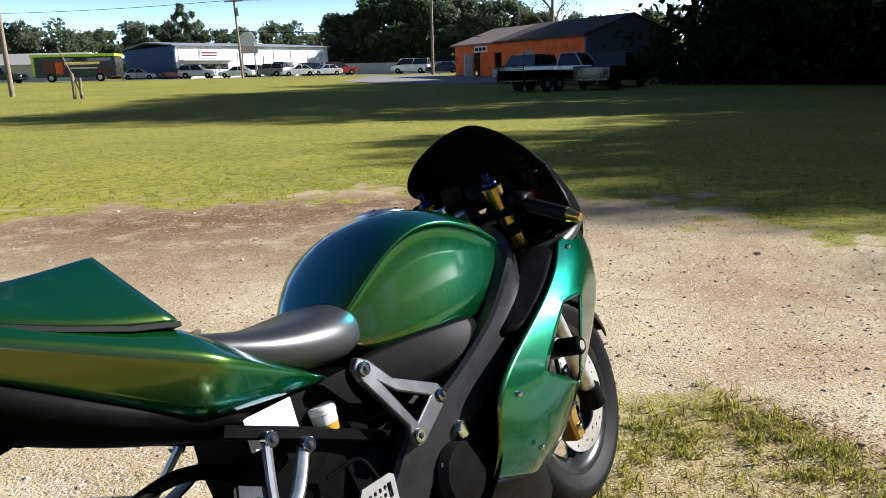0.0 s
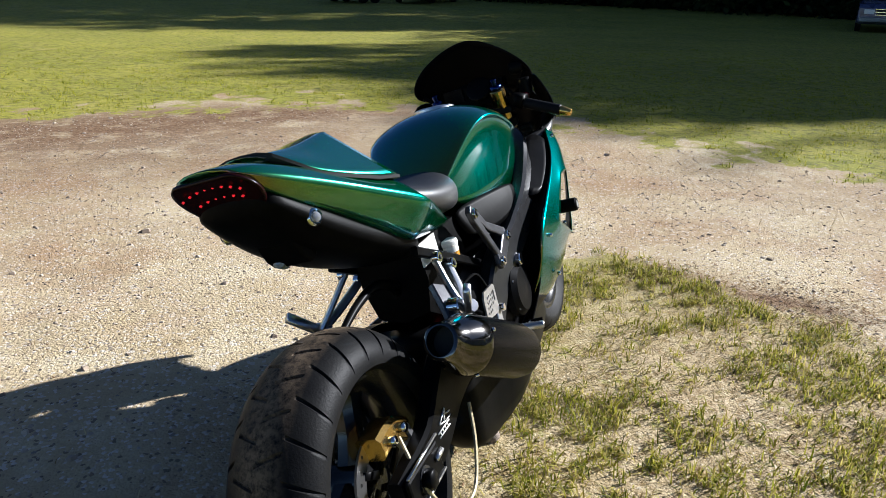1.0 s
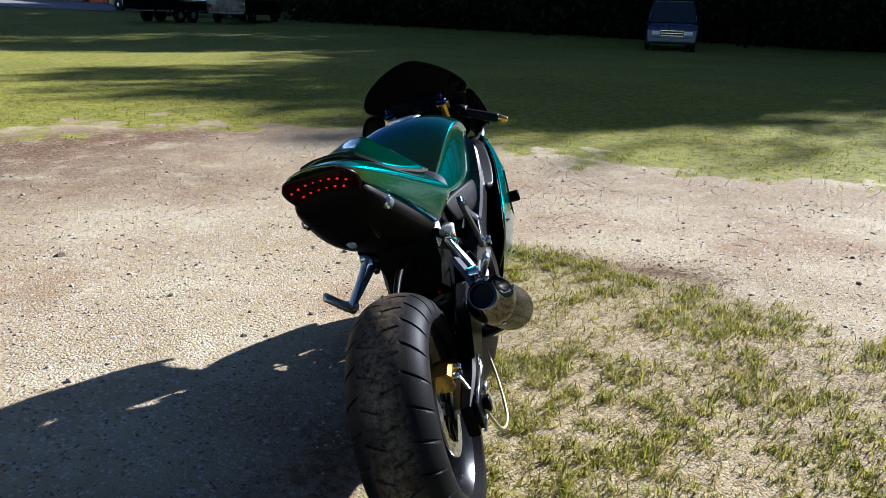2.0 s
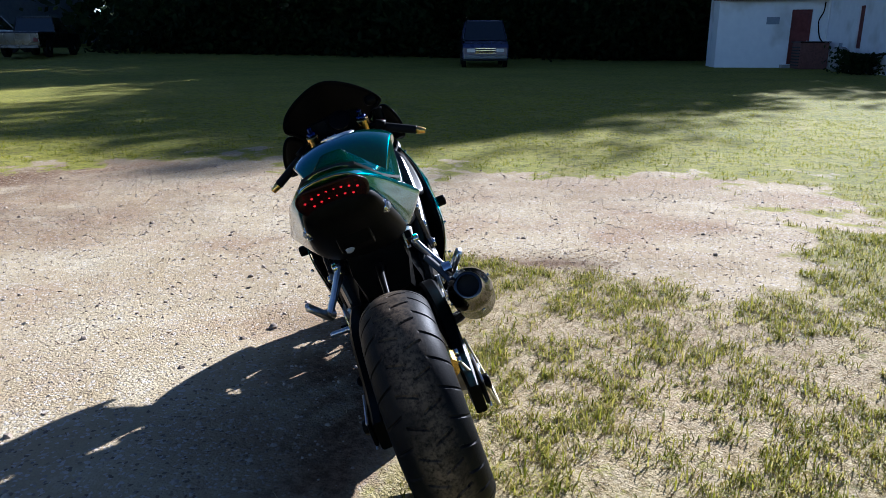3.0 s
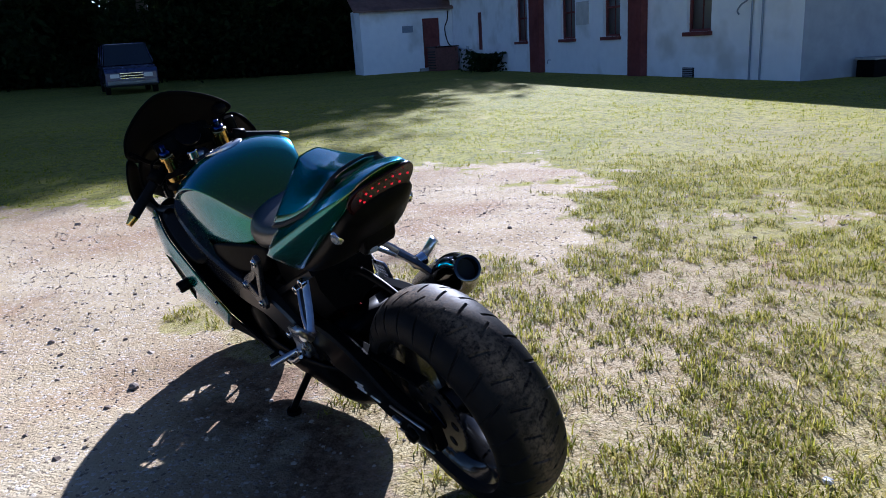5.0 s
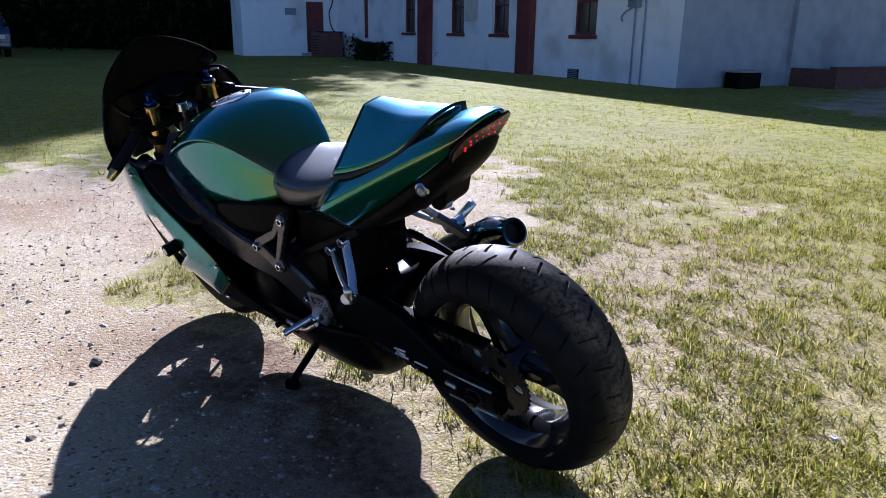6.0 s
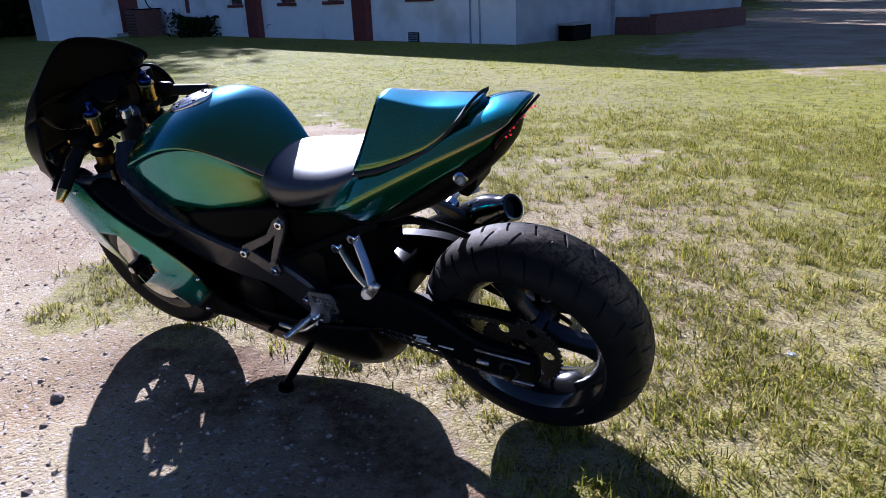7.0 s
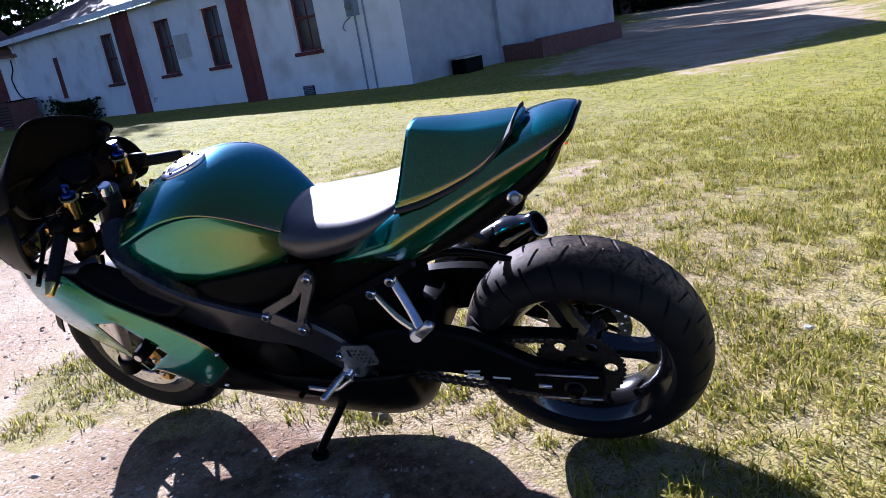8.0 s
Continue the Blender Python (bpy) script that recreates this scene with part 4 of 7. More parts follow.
# frame, subframe, engine
for s in (1, -1):
    part("frame_spar", beam([(1.31, s * 0.075, 0.8), (1.24, s * 0.165, 0.735), (1.1, s * 0.185, 0.635), (0.93, s * 0.172, 0.555), (0.8, s * 0.15, 0.505), (0.71, s * 0.13, 0.4), (0.68, s * 0.125, 0.31)],
         [0.06, 0.05, 0.045, 0.045, 0.045, 0.045, 0.04], [0.13, 0.115, 0.105, 0.1, 0.1, 0.09, 0.07], n=6), SPAR_BLACK, bike, "black painted twin-spar frame beam")
    piv = part("pivot_plate", rod((0.685, s * 0.14, 0.37), (0.685, s * 0.16, 0.37), 0.034, 24, bevel=0.004), ALLOY, bike, "alloy swingarm pivot cap")
    part("hex_socket", rod((0.685, s * 0.16, 0.37), (0.685, s * 0.162, 0.37), 0.016, 6), DARK_INSIDE, piv)
    tri = plate([(0.672, 0.7), (0.69, 0.715), (0.715, 0.7), (0.755, 0.653), (0.865, 0.602), (0.878, 0.58), (0.865, 0.56), (0.775, 0.518), (0.752, 0.518), (0.742, 0.535), (0.75, 0.56), (0.68, 0.672)],
                [[(0.728, 0.648), (0.752, 0.627), (0.83, 0.588), (0.775, 0.56)]], -0.008, 0.008)
    for v in tri.verts:
        v.co.y += s * (0.16 + (0.72 - v.co.z) * 0.1)
    sf = part("subframe_bracket", tri, FRAME_GREY, bike, "dark triangular subframe bracket", smooth=False, bevel=0.004)
    for x, y, z in ((0.86, 0.178, 0.58), (0.762, 0.182, 0.538), (0.693, 0.166, 0.692)):
        part("bolt", rod((x, s * y, z), (x, s * (y + 0.012), z), 0.013, 14, bevel=0.002), CHROME, sf)
        part("bolt_socket", rod((x, s * (y + 0.012), z), (x, s * (y + 0.0135), z), 0.006, 6), DARK_INSIDE, sf)
    part("subframe_rail", beam([(0.75, s * 0.125, 0.545), (0.6, s * 0.118, 0.615), (0.43, s * 0.11, 0.69)], 0.018, 0.022, n=4), SATIN_BLACK, bike, "black subframe rail")
    cov = shell("side_cover", [[(1.05, 0.172, 0.69), (0.95, 0.16, 0.698), (0.82, 0.125, 0.705), (0.71, 0.1, 0.7)], [(1.04, 0.182, 0.66), (0.95, 0.172, 0.657), (0.84, 0.145, 0.65), (0.73, 0.115, 0.655)],
                [(0.98, 0.18, 0.625), (0.93, 0.172, 0.608), (0.85, 0.15, 0.605), (0.75, 0.12, 0.62)]], PLASTIC_BLACK, bike, 0.006, "matt black cover under the tank", side=s)
part("engine_block", body([(0.66, [(0, 0.56), (0.09, 0.55), (0.11, 0.47), (0.11, 0.36), (0.08, 0.28), (0, 0.27)]), (0.8, [(0, 0.58), (0.12, 0.57), (0.155, 0.5), (0.16, 0.38), (0.12, 0.26), (0, 0.25)]),
    (0.98, [(0, 0.64), (0.14, 0.63), (0.165, 0.52), (0.165, 0.4), (0.13, 0.26), (0, 0.24)]), (1.14, [(0, 0.7), (0.14, 0.69), (0.15, 0.58), (0.14, 0.44), (0.1, 0.3), (0, 0.28)]), (1.22, [(0, 0.68), (0.12, 0.67), (0.13, 0.6), (0.12, 0.5), (0.08, 0.4), (0, 0.38)])]), SATIN_BLACK, bike, "black engine cases")
part("clutch_cover", spin([(0.075, 0.0), (0.075, 0.02), (0.06, 0.034), (0.01, 0.038)], along((0.86, -0.158, 0.42), (0.86, -0.3, 0.42)), 32), SATIN_BLACK, bike, "black round clutch cover")
part("filler_cap", rod((0.88, -0.165, 0.5), (0.88, -0.2, 0.5), 0.018, 12, bevel=0.003), CHROME, bike, "bright ribbed oil filler cap")
part("stator_cover", spin([(0.07, 0.0), (0.07, 0.018), (0.055, 0.03), (0.01, 0.034)], along((0.9, 0.158, 0.42), (0.9, 0.3, 0.42)), 32), SATIN_BLACK, bike)
for k in range(5):
    part("case_bolt", rod((0.86 + 0.065 * math.cos(1.25 * k), -0.178, 0.42 + 0.065 * math.sin(1.25 * k)), (0.86 + 0.065 * math.cos(1.25 * k), -0.184, 0.42 + 0.065 * math.sin(1.25 * k)), 0.006, 6), ALLOY, bike)
part("radiator", boxed(1.27, 1.3, -0.16, 0.16, 0.38, 0.66), DARK_INSIDE, bike, smooth=False)
part("battery_box", body([(0.5, [(0, 0.69), (0.085, 0.68), (0.09, 0.6), (0.07, 0.52), (0, 0.5)]), (0.6, [(0, 0.7), (0.095, 0.69), (0.1, 0.58), (0.08, 0.46), (0, 0.44)]), (0.73, [(0, 0.7), (0.1, 0.69), (0.105, 0.6), (0.09, 0.5), (0, 0.48)])]), PLASTIC_BLACK, bike, "black plastic box under the seat")
sh = part("shock_absorber", rod((0.6, 0.0, 0.56), (0.56, 0.0, 0.3), 0.025, 16), SATIN_BLACK, bike)
spring = [(0.6 - 0.04 * k / 60 + 0.036 * math.cos(k * 0.65), 0.036 * math.sin(k * 0.65), 0.54 - 0.22 * k / 60) for k in range(61)]
part("spring", tube(spring, 0.006, 6, 1), RED_ANO, sh, "red coil spring")
rm = pose(0.632, -0.106, 0.602, 90, 0, 0) @ Matrix.Scale(0.82, 4)
rs = part("fluid_reservoir", spin([(0.022, 0.0), (0.027, 0.006), (0.028, 0.024)], rm, 24), AMBER, bike, "small cup of amber brake fluid")
part("reservoir_wall", spin([(0.028, 0.0245), (0.029, 0.044), (0.026, 0.046)], rm, 24), WHITE_PLASTIC, rs, "cloudy pale upper wall")
part("reservoir_cap", spin([(0.031, 0.0465), (0.031, 0.058), (0.026, 0.063)], rm, 24), WHITE_PLASTIC, rs, "pale screw cap")
# white plate in place of sunlit background seen through below the seat
part("lit_gap_plate", boxed(0.48, 0.58, -0.1, -0.096, 0.635, 0.69), WHITE_PLASTIC, bike, smooth=False)

# tank, seat, tail
tank = part("fuel_tank", body([
    (1.272, [(0, 0.853), (0.05, 0.853), (0.085, 0.843), (0.118, 0.826), (0.14, 0.796), (0.134, 0.786), (0.13, 0.724), (0, 0.72)]),
    (1.215, [(0, 0.893), (0.07, 0.888), (0.128, 0.87), (0.168, 0.846), (0.186, 0.818), (0.174, 0.806), (0.168, 0.712), (0, 0.7)]),
    (1.12, [(0, 0.937), (0.075, 0.931), (0.135, 0.911), (0.176, 0.888), (0.195, 0.864), (0.181, 0.851), (0.176, 0.692), (0, 0.66)]),
    (1.02, [(0, 0.963), (0.08, 0.957), (0.14, 0.938), (0.176, 0.918), (0.193, 0.9), (0.176, 0.886), (0.17, 0.674), (0, 0.645)]),
    (0.93, [(0, 0.948), (0.074, 0.943), (0.128, 0.929), (0.16, 0.917), (0.176, 0.905), (0.158, 0.893), (0.156, 0.668), (0, 0.65)]),
    (0.86, [(0, 0.9), (0.064, 0.896), (0.108, 0.888), (0.136, 0.88), (0.152, 0.872), (0.136, 0.862), (0.138, 0.676), (0, 0.665)]),
    (0.795, [(0, 0.846), (0.052, 0.844), (0.09, 0.838), (0.112, 0.832), (0.124, 0.822), (0.112, 0.806), (0.116, 0.696), (0, 0.688)]),
    (0.755, [(0, 0.805), (0.045, 0.803), (0.074, 0.798), (0.09, 0.792), (0.1, 0.784), (0.092, 0.772), (0.096, 0.722), (0, 0.712)])], (4, 5, 6), 0.95, 0.7), GREEN, bike, "green flake fuel tank with flat knee recesses", sub=2)
cap_m = along((1.05, 0.0, 0.943), (1.074, 0.0, 1.082))
fc = part("filler_ring", spin([(0.064, -0.03), (0.064, 0.006), (0.058, 0.01), (0.044, 0.01), (0.042, 0.006), (0.042, -0.012)], cap_m, 40, closed=True), ALLOY, tank, "bright filler ring with bolts")
part("filler_lid", spin([(0.041, -0.004), (0.041, 0.007), (0.034, 0.011), (0.004, 0.012)], cap_m, 32), ALLOY, fc, "pale alloy filler lid")
for k in range(6):
    a = math.pi / 3 * k
    q0, q1 = cap_m @ Vector((0.051 * math.cos(a), 0.009, 0.051 * math.sin(a))), cap_m @ Vector((0.051 * math.cos(a), 0.013, 0.051 * math.sin(a)))
    part("ring_bolt", rod(q0, q1, 0.0042, 8), SATIN_BLACK, fc)
part("seat", body([
    (0.385, [(0, 0.872), (0.06, 0.868), (0.09, 0.862), (0.1, 0.85), (0.1, 0.83), (0.09, 0.82), (0, 0.81)]),
    (0.46, [(0, 0.845), (0.07, 0.842), (0.11, 0.835), (0.128, 0.82), (0.128, 0.8), (0.115, 0.785), (0, 0.775)]),
    (0.55, [(0, 0.818), (0.08, 0.818), (0.125, 0.81), (0.145, 0.79), (0.142, 0.765), (0.128, 0.745), (0, 0.735)]),
    (0.64, [(0, 0.808), (0.08, 0.81), (0.125, 0.802), (0.147, 0.775), (0.142, 0.738), (0.125, 0.715), (0, 0.71)]),
    (0.72, [(0, 0.812), (0.07, 0.812), (0.115, 0.8), (0.14, 0.77), (0.137, 0.73), (0.118, 0.705), (0, 0.7)]),
    (0.775, [(0, 0.822), (0.05, 0.818), (0.09, 0.8), (0.115, 0.77), (0.112, 0.738), (0.098, 0.716), (0, 0.71)]),
    (0.8, [(0, 0.8), (0.04, 0.796), (0.07, 0.782), (0.085, 0.765), (0.083, 0.745), (0.075, 0.73), (0, 0.725)])]), VINYL, bike, "black grained vinyl rider seat", sub=2)
tail = part("tail_fairing", body([
    (0.004, [(0.004, 0, 1.002), (0.004, 0.03, 1.0), (0.01, 0.052, 0.993), (0.018, 0.068, 0.984), (0.02, 0.06, 0.978), (0.014, 0, 0.982)]),
    (0.05, [(0, 1.003), (0.045, 1.0), (0.076, 0.988), (0.094, 0.967), (0.086, 0.945), (0, 0.945)]),
    (0.11, [(0, 0.992), (0.05, 0.989), (0.088, 0.972), (0.116, 0.943), (0.1, 0.9), (0, 0.9)]),
    (0.2, [(0, 0.95), (0.06, 0.95), (0.106, 0.938), (0.14, 0.905), (0.118, 0.85), (0, 0.845)]),
    (0.3, [(0, 0.895), (0.07, 0.895), (0.128, 0.895), (0.167, 0.858), (0.13, 0.785), (0, 0.78)]),
    (0.4, [(0, 0.845), (0.08, 0.845), (0.147, 0.862), (0.196, 0.81), (0.138, 0.722), (0, 0.73)]),
    (0.425, [(0, 0.83), (0.08, 0.832), (0.146, 0.842), (0.2, 0.798), (0.137, 0.716), (0, 0.72)]),
    (0.53, [(0, 0.765), (0.08, 0.768), (0.13, 0.775), (0.16, 0.752), (0.125, 0.702), (0, 0.71)]),
    (0.664, [(0, 0.69), (0.06, 0.692), (0.1, 0.697), (0.112, 0.694), (0.107, 0.688), (0, 0.686)])], (2, 3, 4), 0.7, 0.6), GREEN, bike, "green tail fairing with sharp side creases", sub=2)
part("seat_cowl", body([
    (0.11, [(0.106, 0, 1.001), (0.112, 0.02, 1.0), (0.122, 0.042, 0.995), (0.13, 0.06, 0.987), (0.13, 0.055, 0.982), (0.11, 0, 0.98)]),
    (0.15, [(0.145, 0, 0.999), (0.148, 0.036, 0.996), (0.152, 0.07, 0.983), (0.16, 0.09, 0.962), (0.16, 0.083, 0.957), (0.15, 0, 0.955)]),
    (0.19, [(0, 0.996), (0.042, 0.993), (0.085, 0.968), (0.108, 0.938), (0.1, 0.93), (0, 0.925)]),
    (0.25, [(0, 0.993), (0.042, 0.989), (0.09, 0.952), (0.126, 0.914), (0.118, 0.906), (0, 0.9)]),
    (0.33, [(0, 0.998), (0.034, 0.995), (0.088, 0.945), (0.144, 0.887), (0.134, 0.879), (0, 0.87)]),
    (0.376, [(0.372, 0, 1.001), (0.372, 0.028, 0.998), (0.382, 0.085, 0.942), (0.398, 0.15, 0.874), (0.398, 0.14, 0.866), (0.392, 0, 0.86)])], (1, 3), 0.85, 1.0), GREEN, bike, "green humped seat cowl with a flat front and a dark seam", sub=2)
part("cowl_seam", loft([[Vector((x, y, z)) for y, z in both([(0, z0 + 0.012), (w * 0.6, z0 + 0.01), (w + 0.006, z0 + 0.002), (w + 0.006, z0 - 0.005), (0, z0 - 0.02)])] for x, w, z0 in ((0.128, 0.06, 0.992), (0.16, 0.089, 0.96), (0.19, 0.108, 0.933), (0.25, 0.126, 0.909), (0.33, 0.144, 0.882), (0.398, 0.15, 0.868))]), DARK_INSIDE, bike, "dark gap under the cowl")
part("undertail", body([
    (0.045, [(0, 0.955), (0.05, 0.955), (0.082, 0.948), (0.084, 0.925), (0.06, 0.905), (0, 0.9)]),
    (0.09, [(0, 0.94), (0.06, 0.94), (0.093, 0.925), (0.097, 0.892), (0.075, 0.862), (0, 0.856)]),
    (0.2, [(0, 0.87), (0.08, 0.87), (0.116, 0.852), (0.118, 0.812), (0.09, 0.776), (0, 0.77)]),
    (0.36, [(0, 0.77), (0.09, 0.77), (0.136, 0.748), (0.13, 0.725), (0.1, 0.703), (0, 0.7)]),
    (0.55, [(0, 0.73), (0.08, 0.73), (0.12, 0.705), (0.11, 0.67), (0.08, 0.635), (0, 0.63)])], (3,), 0.6), PLASTIC_BLACK, bike, "black plastic undertail", sub=2)
lens = part("tail_light", loft([[Vector((x, y, z)) for y in (-w, -w * 0.6, 0, w * 0.6, w)] for x, z, w in ((0.004, 0.986, 0.066), (0.024, 0.968, 0.086), (0.046, 0.945, 0.09), (0.064, 0.918, 0.075), (0.07, 0.9, 0.05))], caps=False, cyclic=False), RED_LENS, bike, "smoked red tail light lens", sub=2)
ms = lens.modifiers.new("thick", "SOLIDIFY")
ms.thickness, ms.offset = 0.006, 0
for k in range(8):
    y = -0.063 + 0.018 * k
    part("led", spin([(0.001, -0.003), (0.0027, 0.0), (0.001, 0.003)], pose(0.02, y, 0.969 - 3.2 * y * y), 8), LED, lens)
    if 0 < k < 7:
        part("led", spin([(0.001, -0.003), (0.0027, 0.0), (0.001, 0.003)], pose(0.04, y * 1.05, 0.948 - 3.6 * y * y), 8), LED, lens)
for s in (1, -1):
    sg = part("turn_signal", rod((0.145, s * 0.085, 0.862), (0.135, s * 0.108, 0.862), 0.017, 16, bevel=0.004), CHROME, bike, "small flush chrome turn signal")
    part("signal_lens", spin([(0.01, 0.0), (0.008, 0.004), (0.002, 0.006)], along((0.135, s * 0.108, 0.862), (0.12, s * 0.14, 0.862)), 16), CLEAR_LENS, sg, "clear lens")
pb = part("plate_bracket", plate([(0.085, 0.905), (0.112, 0.872), (0.15, 0.79), (0.168, 0.772), (0.192, 0.776), (0.2, 0.8), (0.26, 0.77), (0.21, 0.86), (0.13, 0.92)], [], -0.045, 0.045), PLASTIC_BLACK, bike, "black stub of a plate holder below the tail", smooth=False, bevel=0.006)
part("plate_lamp", spin([(0.006, 0.0), (0.013, 0.006), (0.013, 0.03), (0.008, 0.036)], along((0.152, 0.02, 0.79), (0.196, 0.03, 0.772)), 16), METER_GREY, pb, "small grey plate lamp")
part("lamp_wire", tube([(0.2, 0.03, 0.8), (0.212, 0.035, 0.778), (0.236, 0.036, 0.765), (0.252, 0.03, 0.79), (0.262, 0.028, 0.81)], 0.004, 6), PLASTIC_BLACK, bike)

# the whole tail is knocked a little over to its left
for ob in list(bike.children_recursive):
    if ob.name.split(".")[0] in ("tail_fairing", "seat_cowl", "cowl_seam", "undertail", "tail_light", "led", "turn_signal", "signal_lens", "plate_bracket", "plate_lamp", "lamp_wire"):
        for v in ob.data.vertices:
            v.co.y += 0.045 * max(0.0, 0.62 - v.co.x)

# pegs and rearsets
for s in (1, -1):
    hg = part("passenger_hanger", tube([(0.495, s * 0.12, 0.65), (0.45, s * 0.16, 0.585), (0.425, s * 0.188, 0.545)], 0.0115, 8, 4, flat=0.7), ALLOY, bike, "alloy twin-arm passenger peg hanger")
    part("hanger_arm", tube([(0.56, s * 0.122, 0.612), (0.49, s * 0.165, 0.565), (0.43, s * 0.19, 0.54)], 0.0115, 8, 4, flat=0.7), ALLOY, hg)
    for p in ((0.495, 0.12, 0.65), (0.56, 0.122, 0.612)):
        part("bolt", rod((p[0], s * p[1], p[2]), (p[0], s * (p[1] + 0.018), p[2]), 0.014, 14, bevel=0.002), CHROME, hg)
        part("bolt_socket", rod((p[0], s * (p[1] + 0.018), p[2]), (p[0], s * (p[1] + 0.0195), p[2]), 0.0065, 6), DARK_INSIDE, hg)
    pg = part("passenger_peg", beam([(0.445, s * 0.19, 0.522), (0.37, s * 0.232, 0.605)], 0.024, 0.016, up=(0, 1, 0)), ALLOY, bike, "folded alloy passenger peg")
    part("peg_pivot", rod((0.45, s * 0.178, 0.53), (0.43, s * 0.21, 0.545), 0.016, 10, bevel=0.002), ALLOY, pg)
    hx, hz = (-0.03, -0.034) if s > 0 else (-0.03, 0.004)
    holes = [circle(hx + 0.64 + 0.013 * i + 0.004 * j, hz + 0.447 + 0.0125 * j, 0.0042, 8) for i in range(4) for j in range(4) if not (i == 3 and j == 0)]
    slot = [(hx + x, hz + z) for x, z in ((0.695, 0.462), (0.706, 0.462), (0.708, 0.488), (0.697, 0.488))]
    rim = [(hx + x, hz + z) for x, z in ((0.622, 0.448), (0.632, 0.436), (0.705, 0.425), (0.716, 0.44), (0.72, 0.495), (0.71, 0.502), (0.64, 0.505), (0.628, 0.49))]
    hp = part("heel_guard", plate(rim, holes + [slot], s * 0.168 - 0.0025, s * 0.168 + 0.0025), ALLOY, bike, "drilled bright alloy heel guard", smooth=False)
    part("rearset_plate", beam([(0.7, s * 0.158, 0.44), (0.69, s * 0.16, 0.39), (0.72, s * 0.16, 0.345)], 0.012, 0.034, n=4, up=(1, 0, 0)), ALLOY, bike, "alloy rearset bracket")
    for z in (0.43, 0.36):
        part("bolt", rod((0.705, s * 0.164, z), (0.705, s * 0.178, z), 0.011, 12, bevel=0.002), CHROME, bike)
    fp = part("foot_peg", rod((0.72, s * 0.16, 0.36), (0.75, s * 0.255, 0.35), 0.0095, 12, bevel=0.002), ALLOY, bike, "knurled alloy foot peg")
    for k in range(8):
        f = 0.25 + 0.09 * k
        part("knurl", rod((0.72 + 0.03 * f, s * (0.16 + 0.095 * f), 0.36 - 0.01 * f), (0.72 + 0.03 * (f + 0.04), s * (0.16 + 0.095 * (f + 0.04)), 0.36 - 0.01 * (f + 0.04)), 0.0108, 12), ALLOY, fp)
    part("lever", tube([(0.7, s * 0.172, 0.345), (0.76, s * 0.185, 0.315), (0.84, s * 0.19, 0.325)], 0.007, 8), ALLOY, bike, "alloy foot lever")
    part("lever_tip", rod((0.84, s * 0.185, 0.325), (0.845, s * 0.225, 0.325), 0.008, 10), SATIN_BLACK, bike)
part("brake_switch_hose", tube([(0.66, -0.165, 0.5), (0.64, -0.15, 0.55), (0.58, -0.13, 0.545)], 0.004, 8), PLASTIC_BLACK, bike)
st = part("side_stand", tube([(0.74, 0.125, 0.285), (0.8, 0.17, 0.2), (0.88, 0.228, 0.092)], 0.012, 10, 4), SATIN_BLACK, bike, "black side stand")
part("stand_foot", rod((0.885, 0.232, 0.073), (0.882, 0.228, 0.088), 0.026, 14, bevel=0.003), SATIN_BLACK, st)

# exhaust
E0, E1 = Vector((0.215, -0.213, 0.557)), Vector((0.54, -0.243, 0.374))
em = along(E0, E1)
LX = (E1 - E0).length
mf = part("muffler", spin([(0.046, 0.055), (0.058, 0.075), (0.064, 0.1), (0.065, 0.12), (0.066, LX - 0.04), (0.062, LX - 0.01), (0.05, LX)], em, 48), CARBON, bike, "short dark muffler can")
part("end_cone", spin([(0.034, 0.0), (0.0385, 0.002), (0.0395, 0.022), (0.048, 0.045), (0.06, 0.074), (0.0655, 0.1), (0.0655, 0.106), (0.06, 0.106), (0.045, 0.06), (0.031, 0.04), (0.031, 0.0)], em, 48, closed=True), DARK_CHROME, mf, "polished smoked end cone")
part("bore", spin([(0.031, 0.03), (0.031, 0.034), (0.01, 0.036)], em, 32), DARK_INSIDE, mf)
for a in (0.4, 1.9, 3.5, 5.0):
    c0, c1 = em @ Vector((0.064 * math.cos(a), 0.115, 0.064 * math.sin(a))), em @ Vector((0.07 * math.cos(a), 0.115, 0.07 * math.sin(a)))
    part("rivet", rod(c0, c1, 0.005, 8), CHROME, mf)
part("link_pipe", tube([tuple(E1 - (E1 - E0) * 0.02), (0.6, -0.235, 0.335), (0.68, -0.19, 0.275), (0.76, -0.1, 0.24), (0.95, -0.04, 0.235)], 0.026, 14, 6), CHROME, bike, "heat-tinted link pipe")
eb = part("exhaust_hanger", beam([(0.43, -0.14, 0.6), (0.4, -0.165, 0.56), (0.37, -0.185, 0.52)], 0.016, 0.05, n=4, up=(1, 0, 0)), FRAME_GREY, bike, "dark muffler hanger")
part("hanger_bolt", rod((0.395, -0.168, 0.56), (0.395, -0.198, 0.56), 0.02, 20, bevel=0.003), CHROME, eb)

